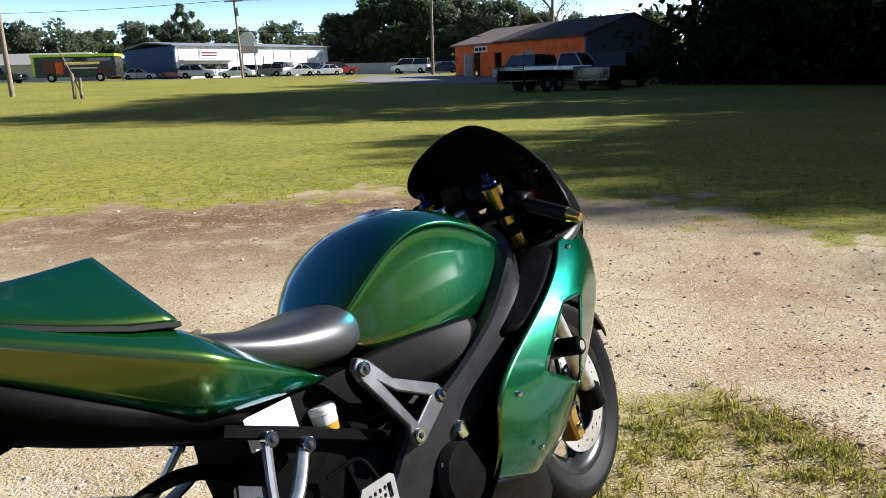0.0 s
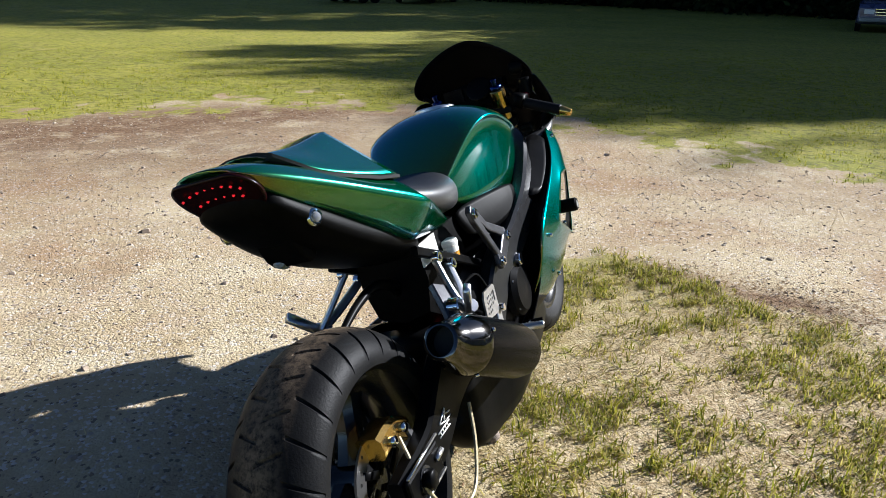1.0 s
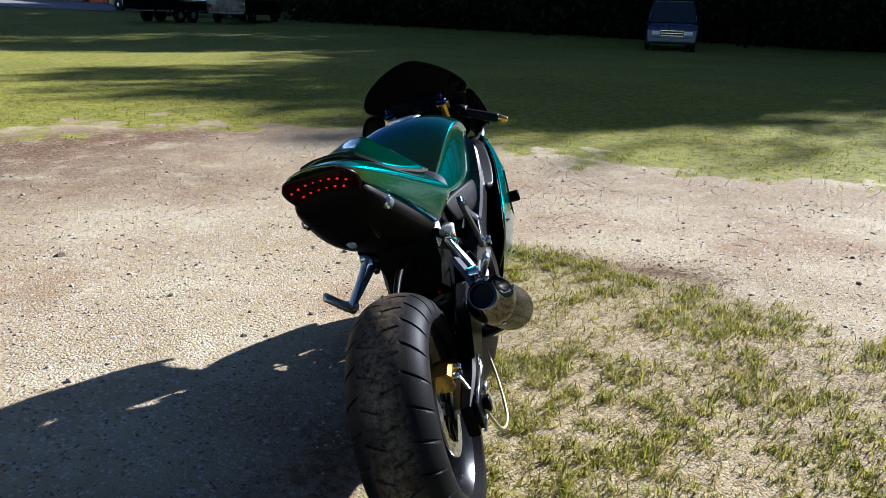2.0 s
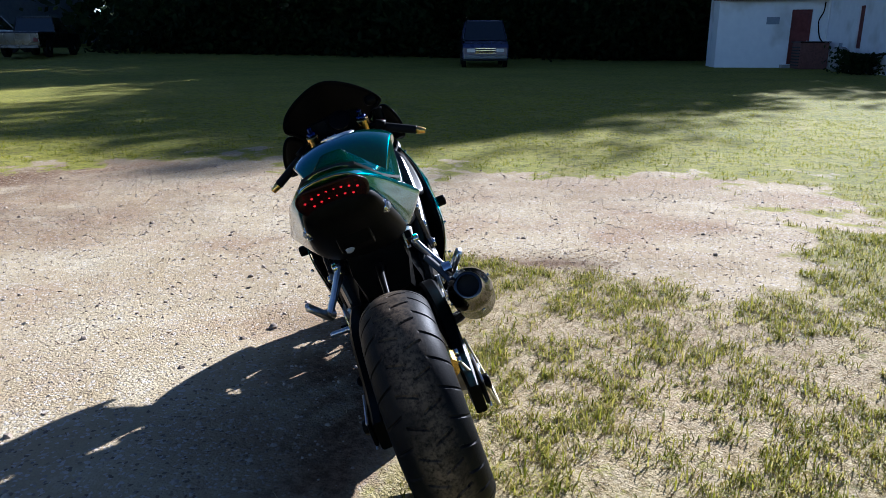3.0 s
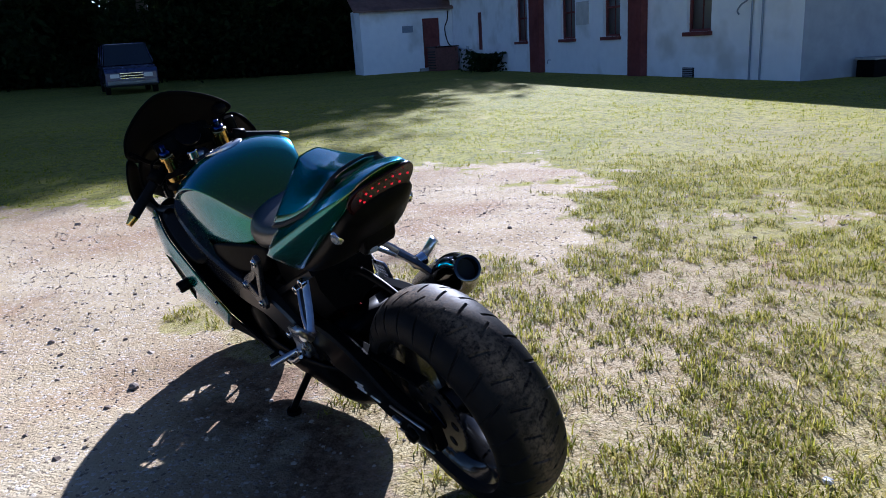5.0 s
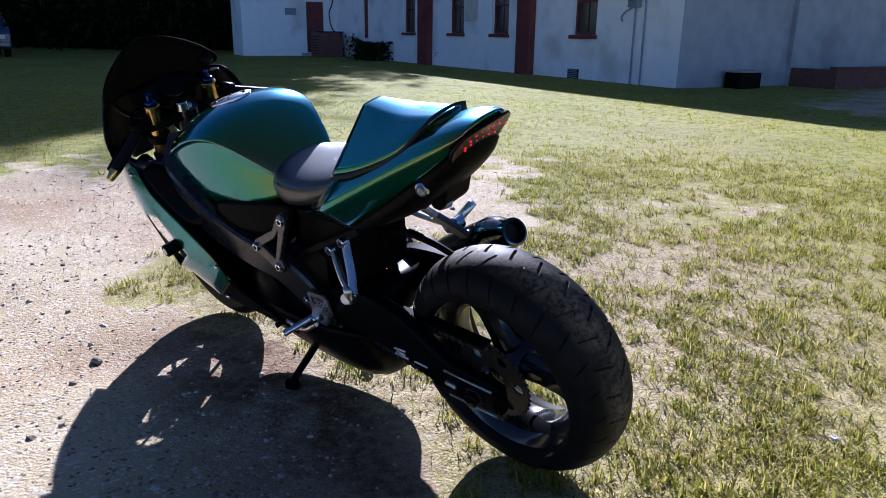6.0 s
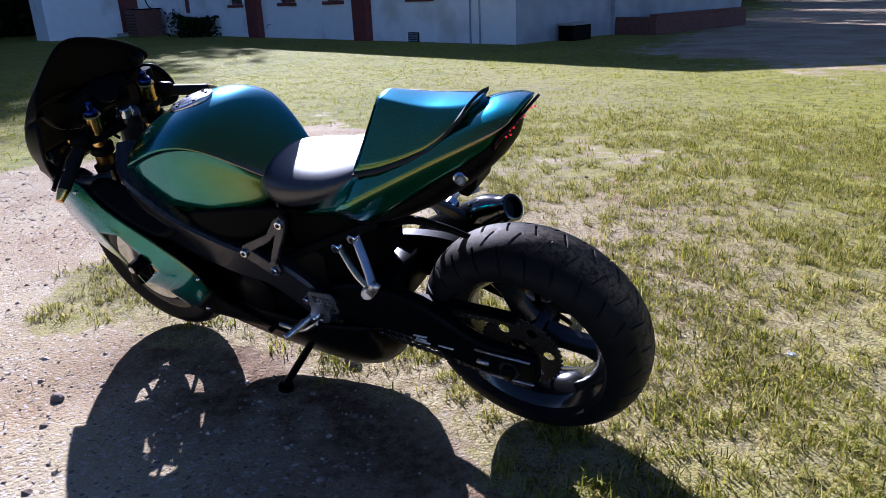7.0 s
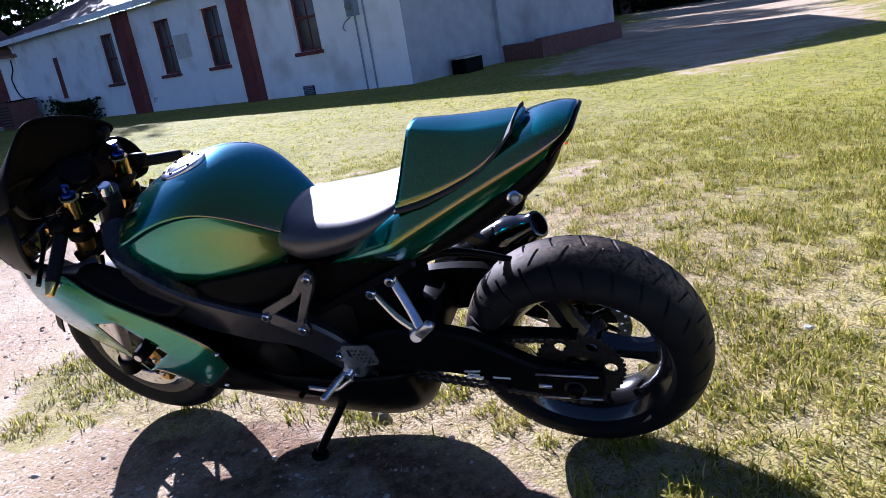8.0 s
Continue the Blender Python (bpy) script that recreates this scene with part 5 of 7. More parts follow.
# fairings
for s in (1, -1):
    rows = [[(1.43, 0.215, 0.768), (1.5, 0.21, 0.778), (1.58, 0.19, 0.788), (1.67, 0.155, 0.798)],
            [(1.31, 0.25, 0.706), (1.41, 0.255, 0.702), (1.5, 0.243, 0.697), (1.65, 0.19, 0.69)],
            [(1.17, 0.255, 0.645), (1.27, 0.27, 0.638), (1.355, 0.27, 0.634), (1.55, 0.225, 0.6)],
            [(0.99, 0.258, 0.583), (1.11, 0.272, 0.53), (1.245, 0.268, 0.455), (1.37, 0.232, 0.47)],
            [(0.925, 0.252, 0.53), (1.03, 0.262, 0.468), (1.15, 0.255, 0.41), (1.29, 0.22, 0.41)],
            [(0.938, 0.236, 0.448), (1.02, 0.245, 0.4), (1.11, 0.235, 0.355), (1.235, 0.2, 0.34)],
            [(0.93, 0.21, 0.37), (1.03, 0.212, 0.335), (1.1, 0.195, 0.3), (1.2, 0.165, 0.285)],
            [(0.8, 0.185, 0.285), (0.93, 0.17, 0.262), (1.04, 0.14, 0.245), (1.15, 0.1, 0.235)]]
    if s < 0:
        rows = [[(x, y * k, z) for x, y, z in r] for r, k in zip(rows, (1, 1, 1, 1, 1, 0.98, 0.9, 0.74))]
    back = (0, 0, 0, 0.07, 0.09, 0.08, 0.05, 0.0) if s > 0 else (0,) * 8
    cut = 5 if s > 0 else 6
    for nm, i0, i1, mat, lab in (("side_fairing", 0, cut, GREEN, "green side fairing with a cut-out window"), ("lower_fairing", cut, 7, SATIN_BLACK, "black lower fairing")):
        bm = bmesh.new()
        crease, corner = bm.edges.layers.float.new("crease_edge"), bm.verts.layers.float.new("crease_vert")
        vs = [[bm.verts.new((x + bk * (1 - j / 3), s * y, z)) for j, (x, y, z) in enumerate(r)] for r, bk in zip(rows[i0:i1 + 1], back[i0:i1 + 1])]
        if i0 == 0:
            for i, j in ((2, 1), (2, 2), (3, 1), (3, 2)):
                vs[i][j][corner] = 1.0
        for i in range(i1 - i0):
            for j in range(3):
                if not (i0 == 0 and i == 2 and j == 1):
                    bm.faces.new((vs[i][j], vs[i][j + 1], vs[i + 1][j + 1], vs[i + 1][j]))
        for e in bm.edges:
            if len(e.link_faces) == 1:
                e[crease] = 1.0
        fp = part(nm, bm, mat, bike, lab)
        fp.modifiers.clear()
        md = fp.modifiers.new("round", "SUBSURF")
        md.levels = md.render_levels = 3
        md = fp.modifiers.new("thick", "SOLIDIFY")
        md.thickness, md.offset = 0.005, 0
        if sum(q.normal.y for q in fp.data.polygons) * s < 0:
            fp.data.flip_normals()
        fp.data.materials.append(SATIN_BLACK)
        md.material_offset = 1
        if i0 == 0:
            sp = fp
    for x, y, z in ((1.44, 0.232, 0.745), (1.2, 0.262, 0.5), (1.0, 0.262, 0.52), (1.05, 0.245, 0.385)):
        part("fairing_screw", rod((x, s * (y - 0.004), z), (x, s * (y + 0.006), z), 0.006, 8), CHROME, sp)
    edge = [(1.43, 0.215, 0.768), (1.31, 0.25, 0.706), (1.17, 0.255, 0.645), (0.99, 0.258, 0.583), (0.925, 0.252, 0.53), (0.938, 0.236, 0.448), (0.93, 0.21, 0.37), (0.8, 0.185, 0.285)]
    edge = [(x + bk + 0.012, y - 0.006, z) for (x, y, z), bk in zip(edge, back)]
    shell("inner_cowl", [edge, [(x + 0.07, 0.8 * y, z) for x, y, z in edge], [(x + 0.13, 0.5 * y, z - 0.01) for x, y, z in edge]], SATIN_BLACK, bike, 0.004, "black inner cowl panel", side=s)
    shell("fairing_stay", [[(1.04, 0.19, 0.635), (1.2, 0.182, 0.715), (1.36, 0.16, 0.79)], [(1.12, 0.245, 0.615), (1.26, 0.248, 0.675), (1.42, 0.225, 0.75)]], SATIN_BLACK, bike, 0.004, "black fairing stay panel", side=s)
    sl = part("frame_slider", rod((1.225, s * 0.2, 0.545), (1.225, s * 0.31, 0.545), 0.021, 24, bevel=0.004), PLASTIC_BLACK, bike, "black crash bobbin")
    part("slider_collar", rod((1.225, s * 0.215, 0.545), (1.225, s * 0.25, 0.545), 0.024, 20), ALLOY, sl)
    part("slider_bore", rod((1.225, s * 0.31, 0.545), (1.225, s * 0.3105, 0.545), 0.011, 16), ALLOY, sl)
    part("inner_panel", beam([(1.6, s * 0.195, 0.77), (1.52, s * 0.2, 0.765), (1.45, s * 0.2, 0.75)], 0.01, 0.06, n=4), PLASTIC_BLACK, bike)
    part("air_duct", tube([(1.375, s * 0.135, 0.748), (1.43, s * 0.185, 0.752), (1.5, s * 0.205, 0.768), (1.61, s * 0.19, 0.795)], 0.021, 12, 5), VINYL, bike, "grey ram-air duct")
def belly(x, w, b, t):
    r = 0.85 if x > 0.8 else 0.52
    out = [(w, t), (w + 0.004, 0.3), (0.125, b + 0.085), (0.05, b + 0.004), (-0.02, b - 0.004), (-0.1 * r, b), (-0.15 * r, b + 0.035), (-(w + 0.004) * r, 0.3), (-w * r, t)]
    return [Vector((x, y, z)) for y, z in out] + [Vector((x, y * 0.93, z + 0.012)) for y, z in out[::-1]]


part("belly_pan", loft([belly(*q) for q in ((1.3, 0.1, 0.17, 0.33), (1.2, 0.15, 0.13, 0.36), (1.0, 0.19, 0.09, 0.385), (0.84, 0.19, 0.066, 0.355), (0.7, 0.17, 0.055, 0.33), (0.6, 0.15, 0.075, 0.33), (0.54, 0.14, 0.14, 0.33))]), SATIN_BLACK, bike, "black belly pan", sub=1)
rim = [(1.45, 0.258, 0.79), (1.445, 0.268, 0.87), (1.442, 0.218, 0.975), (1.438, 0.2, 1.035), (1.444, 0.148, 1.078), (1.462, 0.096, 1.105), (1.478, 0.048, 1.122), (1.5, 0.0, 1.128)]
arc2 = [(1.56, 0.226, 0.79), (1.57, 0.228, 0.86), (1.575, 0.185, 0.945), (1.578, 0.168, 0.985), (1.59, 0.124, 1.012), (1.6, 0.08, 1.03), (1.606, 0.04, 1.04), (1.61, 0.0, 1.044)]
arc3 = [(1.68, 0.172, 0.78), (1.7, 0.172, 0.83), (1.71, 0.142, 0.886), (1.712, 0.126, 0.908), (1.715, 0.094, 0.926), (1.715, 0.062, 0.937), (1.715, 0.032, 0.942), (1.715, 0.0, 0.943)]
arc4 = [(1.78, 0.12, 0.738), (1.81, 0.116, 0.775), (1.822, 0.1, 0.805), (1.827, 0.085, 0.82), (1.83, 0.064, 0.832), (1.833, 0.042, 0.84), (1.835, 0.021, 0.844), (1.835, 0.0, 0.845)]
arc5 = [(1.8, 0.074, 0.68), (1.835, 0.07, 0.7), (1.847, 0.062, 0.713), (1.853, 0.052, 0.72), (1.858, 0.04, 0.725), (1.86, 0.026, 0.729), (1.86, 0.013, 0.73), (1.86, 0.0, 0.73)]
full = lambda r, a, b: [(x, y, z) for x, y, z in r[a:b]] + [(x, -y, z - 0.13 * y * min(1.0, max(0.0, (z - 0.975) / 0.05))) for x, y, z in r[a:b][::-1] if y > 0]
shell("windscreen", [full(r, 2, 8) for r in (rim, arc2, arc3)], SMOKE, bike, 0.004, "dark smoked bubble windscreen")
for s in (1, -1):
    shell("upper_fairing", [r[0:3] for r in (rim, arc2, arc3)], SATIN_BLACK, bike, 0.005, "black upper fairing side", side=s)
part("mirror_block_off", spin([(0.004, -0.024), (0.018, -0.02), (0.024, 0.0), (0.018, 0.02), (0.004, 0.024)], pose(1.45, -0.165, 0.995, 0, 0, 20), 20), SATIN_BLACK, bike, "black mirror block-off lump")
shell("nose", [full(r, 0, 8) for r in (arc3, arc4, arc5)], SATIN_BLACK, bike, 0.005, "black nose fairing")
part("headlight", boxed(1.74, 1.765, -0.1, 0.1, 0.7, 0.78), CAR_GLASS, bike, "dark headlight", smooth=False, bevel=0.01)

# forks, bars, dash
for s in (1, -1):
    c0, c1 = Vector((1.372, s * 0.106, 0.945)), Vector((1.575, s * 0.106, 0.31))
    d = (c1 - c0).normalized()
    fk = part("fork_tube", rod(c0, c0 + d * 0.36, 0.0265, 28, bevel=0.003), GOLD, bike, "gold anodised fork tube")
    part("fork_cap", rod(c0 - d * 0.014, c0, 0.021, 6, bevel=0.003), BLUE_ANO, fk, "blue anodised fork cap")
    part("adjuster_knob", rod(c0 - d * 0.036, c0 - d * 0.014, 0.01, 14, bevel=0.002), BLUE_ANO, fk, "blue adjuster knob")
    part("fork_lower", rod(c0 + d * 0.36, c1 + d * 0.02, 0.024, 24, r2=0.022), STEEL, bike, "bright fork lower leg")
    part("axle_clamp", rod(c1 - d * 0.03, c1 + d * 0.03, 0.034, 20, bevel=0.004), SATIN_BLACK, bike)
    # clip-on, grip, lever
    b0, b1 = Vector((1.395, s * 0.12, 0.908)), Vector((1.352, s * 0.302, 0.828 if s < 0 else 0.806))
    e = (b1 - b0).normalized()
    bar = part("clip_on_bar", rod(b0, b1, 0.011, 14), SATIN_BLACK, bike, "black clip-on handlebar")
    part("bar_clamp", rod(c0 + d * 0.105, c0 + d * 0.135, 0.036, 20, bevel=0.004), SATIN_BLACK, bar)
    part("grip", rod(b0 + e * 0.075, b1, 0.0175, 18, bevel=0.003), CLEAN_RUBBER, bar, "black rubber grip")
    part("bar_end", rod(b1, b1 + e * 0.036, 0.0165, 16, r2=0.011, bevel=0.002), GOLD, bar, "gold bar-end weight")
    part("switch_pod", beam([b0 + e * 0.035 + Vector((0, 0, 0.004)), b0 + e * 0.075 + Vector((0, 0, 0.004))], 0.05, 0.045), PLASTIC_BLACK, bar, "black switch housing")
    lv = part("hand_lever", tube([b0 + e * 0.06 + Vector((0.035, 0, 0.0)), b0 + e * 0.1 + Vector((0.06, 0, -0.004)), b1 + Vector((0.055, 0, -0.006))], 0.0065, 8, 6, flat=1.6), SATIN_BLACK, bar, "black hand lever")
    part("lever_adjuster", rod(b0 + e * 0.065 + Vector((0.04, 0, -0.004)), b0 + e * 0.065 + Vector((0.04, 0, 0.02)), 0.011, 12), GOLD, lv, "gold lever adjuster")
mr = part("brake_master", beam([(1.43, -0.165, 0.9), (1.427, -0.19, 0.894)], 0.028, 0.024), RED_ANO, bike, "red and black brake master cylinder")
part("reservoir_pot", rod((1.46, -0.18, 0.9), (1.455, -0.18, 0.955), 0.022, 20, bevel=0.003), SATIN_BLACK, mr)
part("brake_line", tube([(1.43, -0.15, 0.9), (1.46, -0.1, 0.95), (1.5, -0.05, 0.93), (1.49, 0.0, 0.85)], 0.006, 8), PLASTIC_BLACK, bike)
part("clutch_line", tube([(1.41, 0.17, 0.87), (1.46, 0.14, 0.92), (1.5, 0.06, 0.9), (1.47, 0.0, 0.8)], 0.005, 8), PLASTIC_BLACK, bike)
tc = part("top_clamp", plate([(1.34, 0.0), (1.345, 0.09), (1.365, 0.14), (1.4, 0.14), (1.41, 0.1), (1.4, 0.045), (1.395, 0.0), (1.4, -0.045), (1.41, -0.1), (1.4, -0.14), (1.365, -0.14), (1.345, -0.09)], [], -0.012, 0.012,
     m=Matrix.Translation((0.012, 0, 0.872)) @ Matrix(((1, 0, 0, 0), (0, 0, 1, 0), (0, 1, 0, 0), (0, 0, 0, 1)))), SATIN_BLACK, bike, "black top fork clamp", smooth=False, bevel=0.004)
part("steering_nut", rod((1.366, 0, 0.88), (1.358, 0, 0.905), 0.019, 6, bevel=0.003), ALLOY, tc, "bright steering nut")
part("ignition_barrel", rod((1.33, 0.03, 0.9), (1.323, 0.03, 0.93), 0.02, 20, bevel=0.003), CHROME, bike, "round ignition lock")
part("lower_clamp", beam([(1.43, -0.13, 0.76), (1.43, 0.13, 0.76)], 0.06, 0.035), SATIN_BLACK, bike)
part("head_tube", rod((1.36, 0, 0.9), (1.43, 0, 0.72), 0.035, 18), FRAME_GREY, bike)
ds = part("instrument_panel", beam([(1.5, -0.1, 0.93), (1.5, 0, 0.94), (1.5, 0.1, 0.93)], 0.07, 0.09, n=4), PLASTIC_BLACK, bike, "black instrument pod")
part("tachometer", spin([(0.045, 0.0), (0.045, 0.01), (0.04, 0.013)], along((1.465, -0.02, 0.955), (1.42, -0.02, 0.99)), 24), SATIN_BLACK, ds, "dark round tachometer")
part("dash_screen", boxed(1.455, 1.464, 0.04, 0.11, 0.93, 0.975), SATIN_BLACK, ds, smooth=False)
part("fairing_stay", tube([(1.42, 0, 0.86), (1.55, 0, 0.86), (1.68, 0, 0.85)], 0.014, 10), SATIN_BLACK, bike)
for s in (1, -1):
    part("stay_arm", tube([(1.52, s * 0.02, 0.86), (1.54, s * 0.12, 0.9), (1.47, s * 0.19, 0.98)], 0.009, 8), SATIN_BLACK, bike)


# ---- the white block building ----
HOUSE = pose(14.76, -1.75, 0, 0, 0, math.degrees(math.atan2(0.602, 0.799)))
# local axes: x along the white front, y out of it towards the lot; the grey end wall runs along -y


def wall_with(openings, x0, x1, z0, z1, y0, y1):
    """A wall along x with real openings (xa, xb, za, zb)."""
    return plate([(x0, z0), (x1, z0), (x1, z1), (x0, z1)], [[(a, c), (b, c), (b, d), (a, d)] for a, b, c, d in openings], y0, y1)


def sash_window(xa, xb, za, zb, parent):
    w = part("window", boxed(xa, xb, -0.17, -0.15, za, zb), PANE, parent, "tall dusty sash window pane")
    fr = bmesh.new()
    for a, b, c, d in ((xa, xa + 0.06, za, zb), (xb - 0.06, xb, za, zb), (xa + 0.06, xb - 0.06, za, za + 0.06), (xa + 0.06, xb - 0.06, zb - 0.06, zb), (xa + 0.06, xb - 0.06, (za + zb) / 2 - 0.03, (za + zb) / 2 + 0.03)):
        box(fr, a, b, -0.148, -0.09, c, d)
    part("window_frame", fr, RED_TRIM, w, "dark red wooden frame", smooth=False)
    part("window_sill", boxed(xa - 0.06, xb + 0.06, -0.15, 0.09, za - 0.1, za - 0.003), RED_TRIM, w, "dark red projecting sill", smooth=False, bevel=0.01)
    part("window_bars", boxed((xa + xb) / 2 - 0.012, (xa + xb) / 2 + 0.012, -0.147, -0.12, za + 0.06, zb - 0.06), RED_TRIM, w, smooth=False)


def build_house():
    h = thing("block_building", HOUSE, "long low white block building with dark red pilasters and brown roof", "building")
    wins = [(2.88, 3.82, 1.1, 2.75), (6.92, 7.86, 1.1, 2.75), (9.62, 10.62, 1.1, 2.75), (13.32, 14.3, 1.1, 2.75)]
    front = part("wall_front", wall_with(wins + [(17.95, 18.5, 0.85, 2.4)], 0, 22, -0.3, 3.3, -0.25, 0), WHITE_BLOCK, h, "white painted block wall with worn base", smooth=False)
    for w in wins:
        sash_window(*w, h)
    part("shutter", boxed(17.95, 18.5, -0.12, -0.06, 0.85, 2.4), RED_TRIM, h, "dark red shuttered opening", smooth=False, bevel=0.01)
    part("wall_back", boxed(0, 22, -9.9, -9.65, -0.3, 3.3), WHITE_BLOCK, h, smooth=False)
    # unseen dark sheet across the house in place of shaded rooms
    part("room_shade_sheet", boxed(0.26, 21.7, -5.0, -4.9, -0.3, 3.2), DARK_INSIDE, h, smooth=False)
    for a, b in ((5.52, 6.18), (11.88, 12.7)):
        part("pilaster", boxed(a, b, 0.003, 0.22, -0.3, 3.26), RED_TRIM, h, "dark red painted pilaster", smooth=False, bevel=0.015)
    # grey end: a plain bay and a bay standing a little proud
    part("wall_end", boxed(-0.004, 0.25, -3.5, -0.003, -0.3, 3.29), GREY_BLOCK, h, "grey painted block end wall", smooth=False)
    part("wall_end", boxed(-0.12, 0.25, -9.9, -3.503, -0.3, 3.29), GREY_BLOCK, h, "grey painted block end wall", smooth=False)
    gable = plate([(-0.25, 3.3), (-9.65, 3.3), (-4.95, 5.1)], [], 0.0, 0.25)
    gable.transform(Matrix(((0, 1, 0, 0), (1, 0, 0, 0), (0, 0, 1, 0), (0, 0, 0, 1))))
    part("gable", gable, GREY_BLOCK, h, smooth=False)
    # roof with thickness and overhang
    for sgn in (1, -1):
        bm = bmesh.new()
        y_eave, y_ridge = (0.42, -4.95) if sgn > 0 else (-10.3, -4.95)
        rings = []
        for x in (-0.35, 22.4):
            rings.append([Vector((x, y_eave, 3.3)), Vector((x, y_ridge, 5.2)), Vector((x, y_ridge, 5.32)), Vector((x, y_eave, 3.43))])
        part("roof", loft(rings), ROOF_TIN, h, "brown low-pitched roof", smooth=False)
    part("fascia", boxed(-0.36, 22.41, 0.423, 0.45, 3.24, 3.44), WHITE_BLOCK, h, "thin pale eave board", smooth=False)
    # the wing across the far end
    part("wing_wall", plate([(0.0, -0.3), (4.4, -0.3), (4.4, 2.9), (0.0, 2.9)], [[(0.58, 0.14), (1.42, 0.14), (1.42, 2.4), (0.58, 2.4)]], 0, 0.25,
         m=Matrix(((0, 1, 0, 22.0), (1, 0, 0, 0.0), (0, 0, 1, 0), (0, 0, 0, 1)))), WHITE_BLOCK, h, "white painted wing wall", smooth=False)
    part("wing_side", boxed(22.25, 24.0, 4.15, 4.4, -0.3, 2.9), WHITE_BLOCK, h, smooth=False)
    part("wing_back", boxed(22.003, 22.25, -9.9, -0.003, -0.3, 3.29), WHITE_BLOCK, h, smooth=False)
    d = part("door", boxed(22.1, 22.15, 0.58, 1.42, 0.14, 2.4), RED_TRIM, h, "closed dark red wooden door", smooth=False, bevel=0.008)
    part("door_handle", rod((22.1, 0.68, 1.1), (22.05, 0.68, 1.1), 0.03), ALLOY, d)
    for c in (0.45, 1.5):
        part("door_panel", boxed(22.085, 22.1, 0.7, 1.3, c, c + 0.7), RED_TRIM, d, smooth=False, bevel=0.006)
    part("step", boxed(21.6, 21.998, 0.4, 1.7, -0.2, 0.13), CONCRETE, h, "pale concrete door step", smooth=False, bevel=0.015)
    lv = part("louvre_vent", boxed(21.97, 21.998, 1.9, 2.42, 1.8, 2.1), METER_GREY, h, "small grey louvred wall vent", smooth=False)
    for k in range(4):
        part("slat", boxed(21.95, 21.97, 1.93, 2.39, 1.83 + 0.065 * k, 1.86 + 0.065 * k), METER_GREY, lv, smooth=False)
    rings = []
    for y in (-0.5, 4.75):
        rings.append([Vector((21.55, y, 2.86)), Vector((24.2, y, 4.3)), Vector((24.4, y, 4.2)), Vector((24.2, y, 4.15)), Vector((21.55, y, 2.76))])
    part("wing_roof", loft(rings), ROOF_TIN, h, "brown sloping wing roof", smooth=False)
    # services on the front
    mt = part("meter_box", boxed(1.3, 1.62, 0.003, 0.16, 1.72, 2.12), METER_GREY, h, "grey electric meter box with round glass", smooth=False, bevel=0.02)
    part("meter_glass", rod((1.46, 0.16, 1.95), (1.46, 0.24, 1.95), 0.09, bevel=0.01), CLEAR_LENS, mt)
    part("conduit", rod((1.46, 0.04, -0.1), (1.46, 0.04, 1.72), 0.022), METER_GREY, h, "grey wall conduit")
    part("conduit", rod((1.13, 0.04, -0.1), (1.13, 0.04, 3.25), 0.022), METER_GREY, h, "grey wall conduit")
    part("tap_pipe", tube([(1.62, 0.05, 1.7), (1.8, 0.06, 1.62), (1.86, 0.1, 1.5), (1.78, 0.12, 1.42)], 0.018, n=5), METER_GREY, h)
    cv = part("crawl_vent", boxed(3.46, 3.9, 0.002, 0.03, 0.0, 0.24), DARK_INSIDE, h, "dark crawl-space vent", smooth=False)
    for k in range(5):
        part("slat", boxed(3.49, 3.87, 0.03, 0.045, 0.02 + 0.045 * k, 0.045 + 0.045 * k), METER_GREY, cv, smooth=False)
    part("wall_notice", boxed(8.72, 9.52, 0.003, 0.03, 1.5, 2.2), FENCE, h, "blank pale grey board on the wall", smooth=False)
    part("water_tap", tube([(11.4, 0.0, 0.42), (11.4, 0.12, 0.42), (11.4, 0.14, 0.3)], 0.015, n=4), METER_GREY, h)
    part("downpipe", rod((21.7, 0.06, 0.0), (21.7, 0.06, 3.2), 0.04), WHITE_BLOCK, h)
    part("cable", tube([(21.96, 0.15, 2.7), (21.9, 0.2, 2.3), (21.94, 0.34, 1.9), (21.9, 0.25, 1.3), (21.5, 0.2, 1.05)], 0.025, n=6), PLASTIC_BLACK, h, "hanging black cable")
    return h


build_house()


def at_house(x, y, z=0.0, rz=0.0):
    return HOUSE @ pose(x, y, z, 0, 0, rz)


